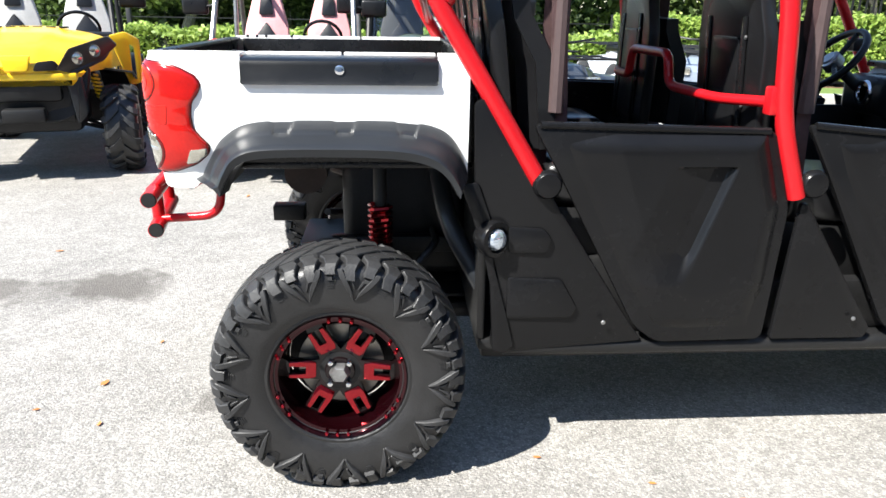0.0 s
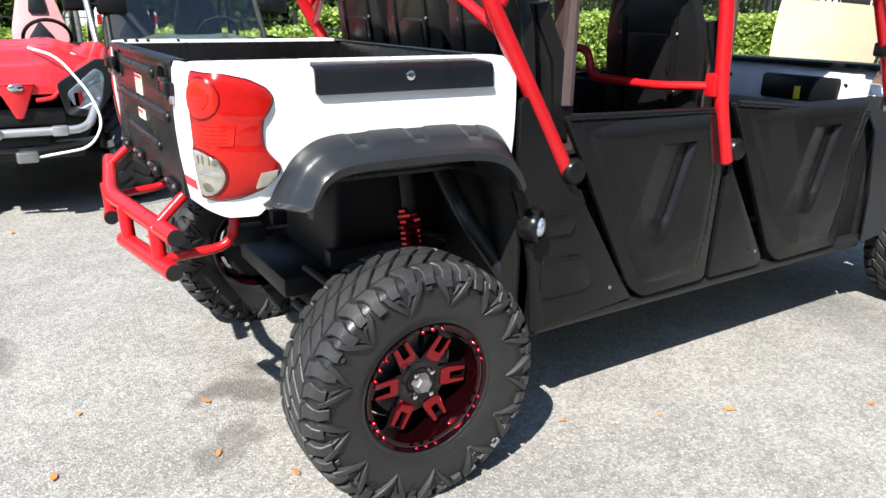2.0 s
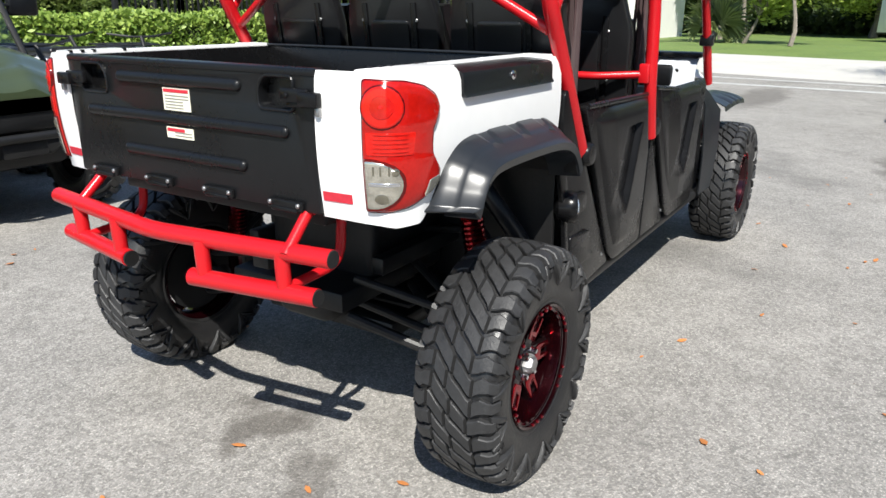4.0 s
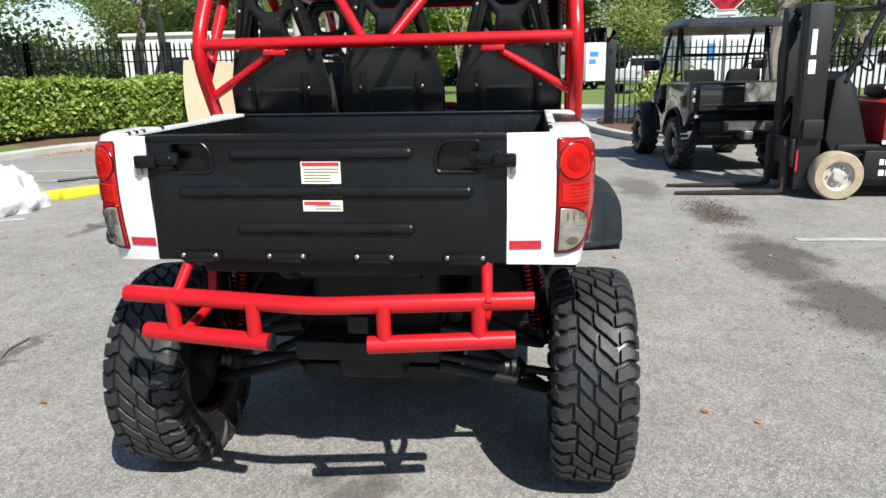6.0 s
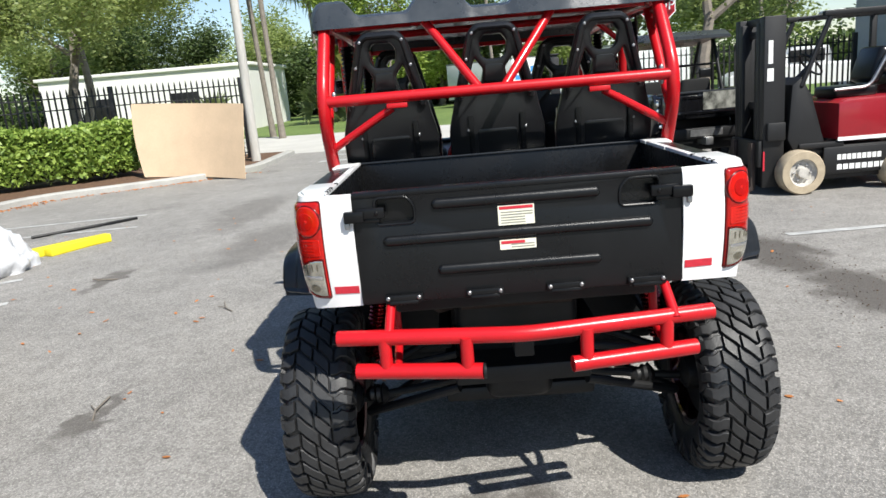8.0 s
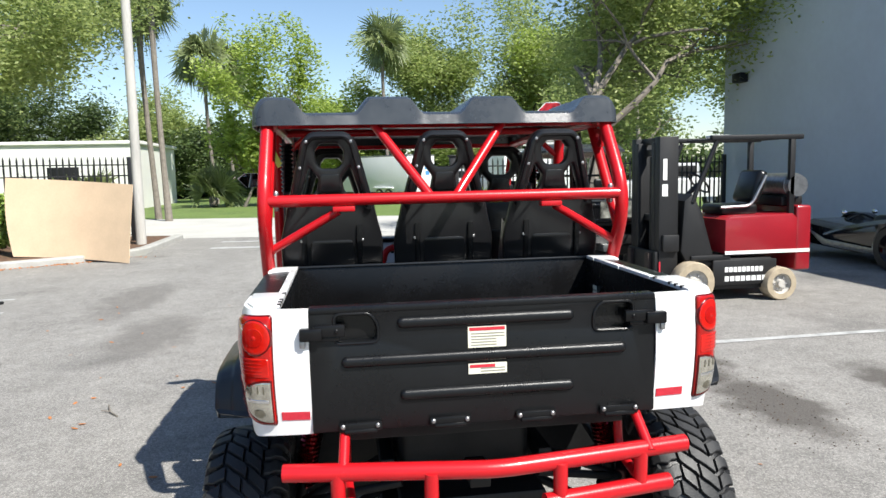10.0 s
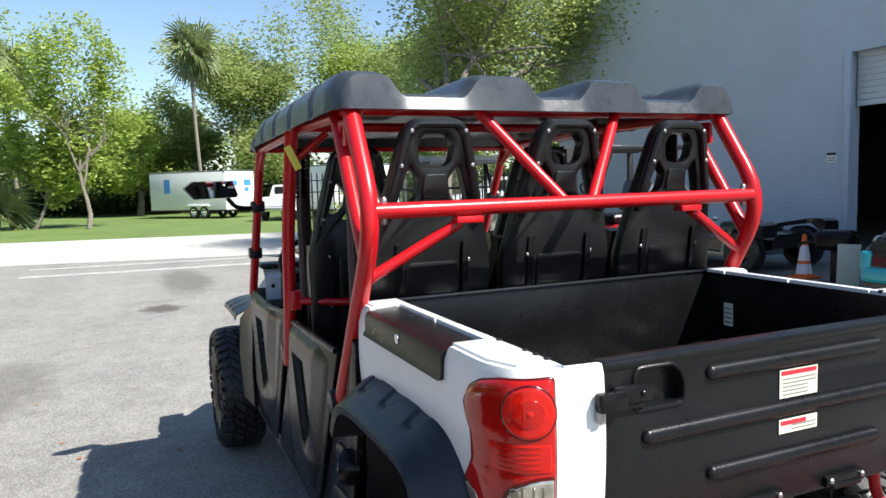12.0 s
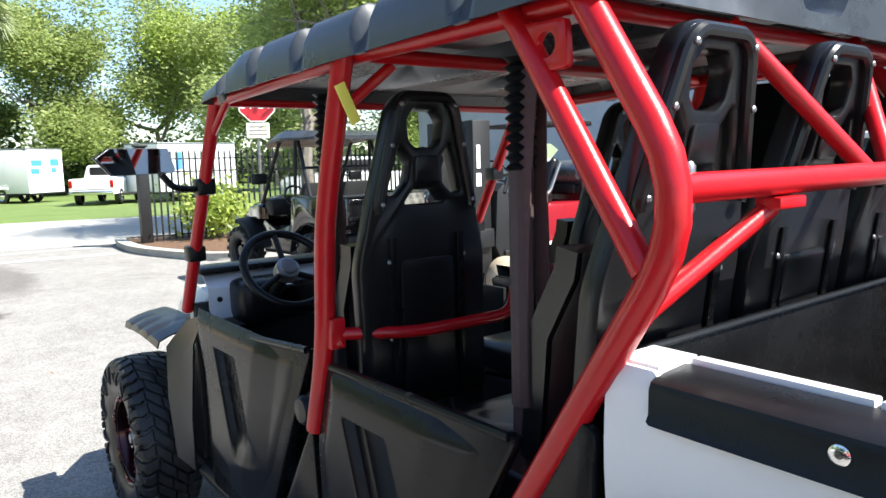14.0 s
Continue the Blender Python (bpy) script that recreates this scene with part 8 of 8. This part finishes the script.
for s in (-1, 1):
    bm = loft([[(x, s * 0.58, z), (x, s * 0.92, z - 0.01), (x, s * 0.93, z - d), (x, s * 0.58, z - d)] for x, z, d in ((1.25, 0.50, 0.04), (0.75, 0.66, 0.06), (0.2, 0.77, 0.07), (-0.25, 0.84, 0.08), (-0.42, 0.84, 0.22), (-0.50, 0.80, 0.20))], closed=True, cap=True)
    part("fender", bm, M_CARBLK, rd, "long black wedge fender")
    rows = [[(2.3 + 0.41 * math.cos(a), s * 0.58, 0.36 + 0.39 * math.sin(a)), (2.3 + 0.41 * math.cos(a), s * 0.90, 0.35 + 0.38 * math.sin(a))] for a in (math.pi * (0.1 + 0.8 * i / 8) for i in range(9))]
    part("front_fender", thicken(loft(rows), 0.012), M_CARBLK, rd)
    part("side_spear", plate([(0.30, 0.72), (0.42, 0.70), (0.55, 0.30), (1.55, 0.36), (2.0, 0.52), (1.6, 0.26), (0.50, 0.20), (0.38, 0.24)], (), 0.02, lambda u, v, w, s=s: (u, s * (0.62 + w), v), 0.004), M_STEEL, rd, "angular silver side trim")
    part("cowl_lamp", lathe([(0.004, 0.05), (0.03, 0.045), (0.045, 0.02), (0.04, -0.03), (0.01, -0.06)], 16, None, "x", m=Matrix.Translation((1.5, s * 0.30, 0.80))), M_CHROME, rd, "small chrome lamp")
part("seat_hump", slab((0.5, -0.42, 0.58), (0.8, 0.42, 0.80), 0.08, segs=3), M_SEAT, rd)
part("steering_bar", tube([(1.45, -0.3, 0.66), (1.48, 0, 0.78), (1.45, 0.3, 0.66)], 0.02, 0.1, 8), M_CARBLK, rd)

for w in rd.children:
    for c in w.children:
        if c.name.startswith("rim"):
            c.data.materials[0] = M_RIM
M_TEAL = mat("teal_paint", (0.02, 0.36, 0.42), 0.3, coat=0.5, vary=0.05)
ec = thing("electric_car", "small teal and black electric car with white roof", "car", pose(3.2, -9.05, 0, 0, 0, 90) @ Matrix.Scale(1.12, 4))
for x in (0.35, 1.95):
    for s in (-1, 1):
        small_wheel(ec, x, s * 0.60, 0.28, 0.28, 0.18, s)
secs = []
for x, w, z in ((-0.1, 0.66, 0.85), (0.3, 0.70, 0.95), (1.7, 0.70, 0.95), (2.15, 0.69, 0.87), (2.40, 0.66, 0.76), (2.46, 0.64, 0.58)):
    secs.append([(x, -w, 0.26), (x, -w, z - 0.12), (x, -w * 0.8, z), (x, w * 0.8, z), (x, w, z - 0.12), (x, w, 0.26)])
part("body", loft(secs, closed=True, cap=True), M_CARBLK, ec)
part("bumper", slab((2.28, -0.66, 0.30), (2.52, 0.66, 0.46), 0.06, segs=3), M_TEAL, ec, "teal front bumper")
for s in (-1, 1):
    part("teal_side", slab((0.1, s * 0.69 - 0.02, 0.34), (2.3, s * 0.69 + 0.02, 0.58), 0.015), M_TEAL, ec)
    part("headlamp", lathe([(0.01, 0.03), (0.05, 0.02), (0.075, 0.0), (0.075, -0.05)], 20, None, "x", m=Matrix.Translation((2.36, s * 0.55, 0.70))), M_CLEAR, ec)
    part("indicator", lathe([(0.01, 0.02), (0.03, 0.01), (0.035, -0.04)], 14, None, "x", m=Matrix.Translation((2.40, s * 0.40, 0.70))), M_ORANGE, ec)
    part("bumper_horn", slab((2.30, s * 0.62 - 0.06, 0.40), (2.49, s * 0.62 + 0.06, 0.62), 0.04, segs=3), M_TEAL, ec)
    part("roof_post", tube([(2.0, s * 0.62, 0.88), (1.55, s * 0.56, 1.52)], 0.03, 0, 8), M_CARBLK, ec)
    part("rear_post", tube([(0.2, s * 0.62, 0.88), (0.3, s * 0.56, 1.52)], 0.03, 0, 8), M_CARBLK, ec)
ws = part("windscreen", plate([(-0.60, 0), (0.60, 0), (0.55, 1), (-0.55, 1)], (), 0.006, lambda u, v, w: (2.02 - 0.46 * v + w, u, 0.88 + 0.64 * v)), mat("dark_tinted_glass", (0.03, 0.05, 0.06), 0.05, coat=0.8), ec, "dark tinted windscreen")
part("roof", slab((0.2, -0.64, 1.50), (1.70, 0.64, 1.57), 0.03, segs=3), M_TRAIL, ec, "white roof")
for k in range(6):
    part("lettering_bar", slab((2.458, -0.21 + 0.07 * k, 0.535), (2.470, -0.155 + 0.07 * k, 0.59)), M_SIGNW, ec)
part("wiper", tube([(2.04, -0.3, 0.90), (1.90, 0.1, 1.10)], 0.008, 0, 6), M_DARK, ec)
tl = thing("tube_light", "lit fluorescent tube inside the warehouse", "lamp", pose(4.2, -14.5, 3.3))
M_TUBE = bpy.data.materials.new("fluorescent_tube")
M_TUBE.use_nodes = True
M_TUBE.node_tree.nodes["Principled BSDF"].inputs["Emission Color"].default_value = (0.85, 0.95, 1.0, 1)
M_TUBE.node_tree.nodes["Principled BSDF"].inputs["Emission Strength"].default_value = 6.0
part("tube", tube([(-0.7, 0, 0), (0.7, 0, 0)], 0.025, 0, 10), M_TUBE, tl)
part("fitting", slab((-0.75, -0.06, 0.03), (0.75, 0.06, 0.10), 0.01), M_TRAIL, tl)

# ---- fallen leaves and twigs ----
M_LEAF = mat("dry_orange_leaf", (0.45, 0.17, 0.05), 0.7, spread=0.35, vary=0.2, scale=20)
rng = np.random.default_rng(21)
bm = plate([(-0.03, 0), (-0.008, 0.014), (0.02, 0.010), (0.034, 0), (0.018, -0.012), (-0.01, -0.015)], (), 0.002, lambda u, v, w: (u, v, w + 6 * u * u + 0.4 * abs(v)))
litter = thing("leaf_litter", "scattered dry orange leaves on the asphalt", "leaves", kind="stuff")
leaf = part("dry_leaf", bm, M_LEAF, litter)
spots = [(-0.84, 0.16), (0.62, -0.75), (-0.95, -0.2), (1.2, -1.0), (1.7, -1.25), (0.95, -0.9), (-0.3, -0.55), (-0.55, -0.95)]
for k in range(190):
    if k >= len(spots):
        spots.append((rng.uniform(-2.2, 7), rng.uniform(-5, 6)))
    x, y = spots[k]
    mm = Matrix.Translation((x, y, 0.003)) @ pose(0, 0, 0, rng.uniform(-12, 12), rng.uniform(-12, 12), rng.uniform(0, 360)) @ Matrix.Scale(rng.uniform(0.4, 0.9), 4)
    if k == 0:
        leaf.matrix_basis = mm
    else:
        share(leaf, mm)
for x, y, a in ((2.63, 2.04, 30), (3.9, 3.6, 80), (0.86, 2.2, 10)):
    tw = thing("fallen_twig", "small dry twig on the asphalt", "twig", pose(x, y, 0.008, 0, 0, a), group="fallen twigs")
    part("stick", tube([(-0.12, 0, 0), (0.0, 0.02, 0.004), (0.16, -0.01, 0.006)], 0.006, 0.03, 6), M_BARK, tw)
    part("side_shoot", tube([(0.0, 0.02, 0.004), (0.07, 0.06, 0.006)], 0.004, 0, 5), M_BARK, tw)

M_GRIT = mat("brown_grit", (0.10, 0.068, 0.045), 0.9, spread=0.6)
grit = thing("debris_drift", "drift of brown leaf debris and grit by the fork tips", "debris", kind="stuff")
rng = np.random.default_rng(33)
k = 1500
c = np.column_stack([rng.normal(size=k) * 0.38 + 4.75, rng.normal(size=k) * 0.13 - 2.32, rng.uniform(0.004, 0.018, k)])
leaves("grit", c, 0.008, M_GRIT, grit, rng, 0.15, 0.5)
k = 700
c = np.column_stack([rng.uniform(1.0, 3.8, k), rng.normal(size=k) * 0.22 - 2.4, rng.uniform(0.003, 0.008, k)])
leaves("grit", c, 0.006, M_GRIT, grit, rng, 0.15, 0.6)
k = 420
c = np.column_stack([rng.uniform(9.6, 13.0, k), 0 * rng.uniform(size=k), rng.uniform(0.005, 0.02, k)])
c[:, 1] = np.interp(c[:, 0], [9.6, 10.8, 12.2, 13.0], [8.45, 8.1, 5.6, 4.85]) - np.abs(rng.normal(size=k)) * 0.22
leaves("grit", c, 0.024, M_LEAF, grit, rng, 0.2, 0.5)
pl = thing("wall_plaque", "small black and white notice on the warehouse wall", "sign", pose(7.18, WY, 1.86) @ Matrix.Scale(0.65, 4))
part("plate", slab((-0.14, 0.0, -0.16), (0.14, 0.008, 0.10), 0.002), M_SIGNW, pl)
part("black_header", slab((-0.14, 0.008, 0.03), (0.14, 0.011, 0.10)), M_DARK, pl)
for k in range(2):
    part("print_bar", slab((-0.11, 0.008, -0.12 + 0.06 * k), (0.11, 0.0095, -0.09 + 0.06 * k)), M_INK, pl)
rk = thing("storage_rack", "dim steel rack with cartons inside the warehouse", "rack", pose(6.2, -13.2, 0.012))
for x in (-0.9, 0.9):
    for y in (-0.3, 0.3):
        part("upright", slab((x - 0.03, y - 0.03, 0), (x + 0.03, y + 0.03, 2.4)), M_STEEL, rk)
for z in (0.3, 1.0, 1.7, 2.35):
    part("shelf", slab((-0.95, -0.33, z), (0.95, 0.33, z + 0.04)), M_STEEL, rk)
for x, z, w, h in ((-0.5, 0.34, 0.5, 0.4), (0.3, 0.34, 0.6, 0.3), (-0.3, 1.04, 0.7, 0.45), (0.55, 1.04, 0.4, 0.3), (0.0, 1.74, 0.8, 0.35)):
    cb = thing("carton", "brown carton on the steel rack", "box", pose(6.2 + x, -13.2, 0.012 + z))
    part("carton_body", slab((-w / 2, -0.25, 0), (w / 2, 0.25, h), 0.006), M_CARD, cb)
    part("tape", slab((-w / 2 - 0.001, -0.03, h - 0.1), (w / 2 + 0.001, 0.03, h + 0.001)), M_LABEL, cb)

mc = thing("covered_machine", "black rounded machine on a stand by the door", "machine", pose(5.35, -7.7, 0, 0, 0, 20))
part("hood", slab((-0.26, -0.20, 0.50), (0.26, 0.20, 0.78), 0.09, segs=4), M_SATIN, mc)
part("post", slab((-0.06, -0.06, 0.03), (0.06, 0.06, 0.52), 0.01), M_DARK, mc)
part("foot", slab((-0.26, -0.18, 0), (0.26, 0.18, 0.04), 0.01), M_DARK, mc)
part("handle", tube([(0.20, 0.10, 0.62), (0.42, 0.14, 0.60), (0.46, 0.14, 0.52)], 0.02, 0.03, 8), M_DARK, mc)
br = thing("leaning_board", "pale greenish board leaning against the black machine", "board", pose(4.98, -7.45, 0, 0, 0, 25))
part("sheet", slab((-0.14, -0.012, 0), (0.14, 0.012, 0.62), 0.004, m=pose(0, 0, 0, 6, 0, 0)), mat("pale_green_board", (0.46, 0.52, 0.44), 0.6, vary=0.2, scale=5), br)
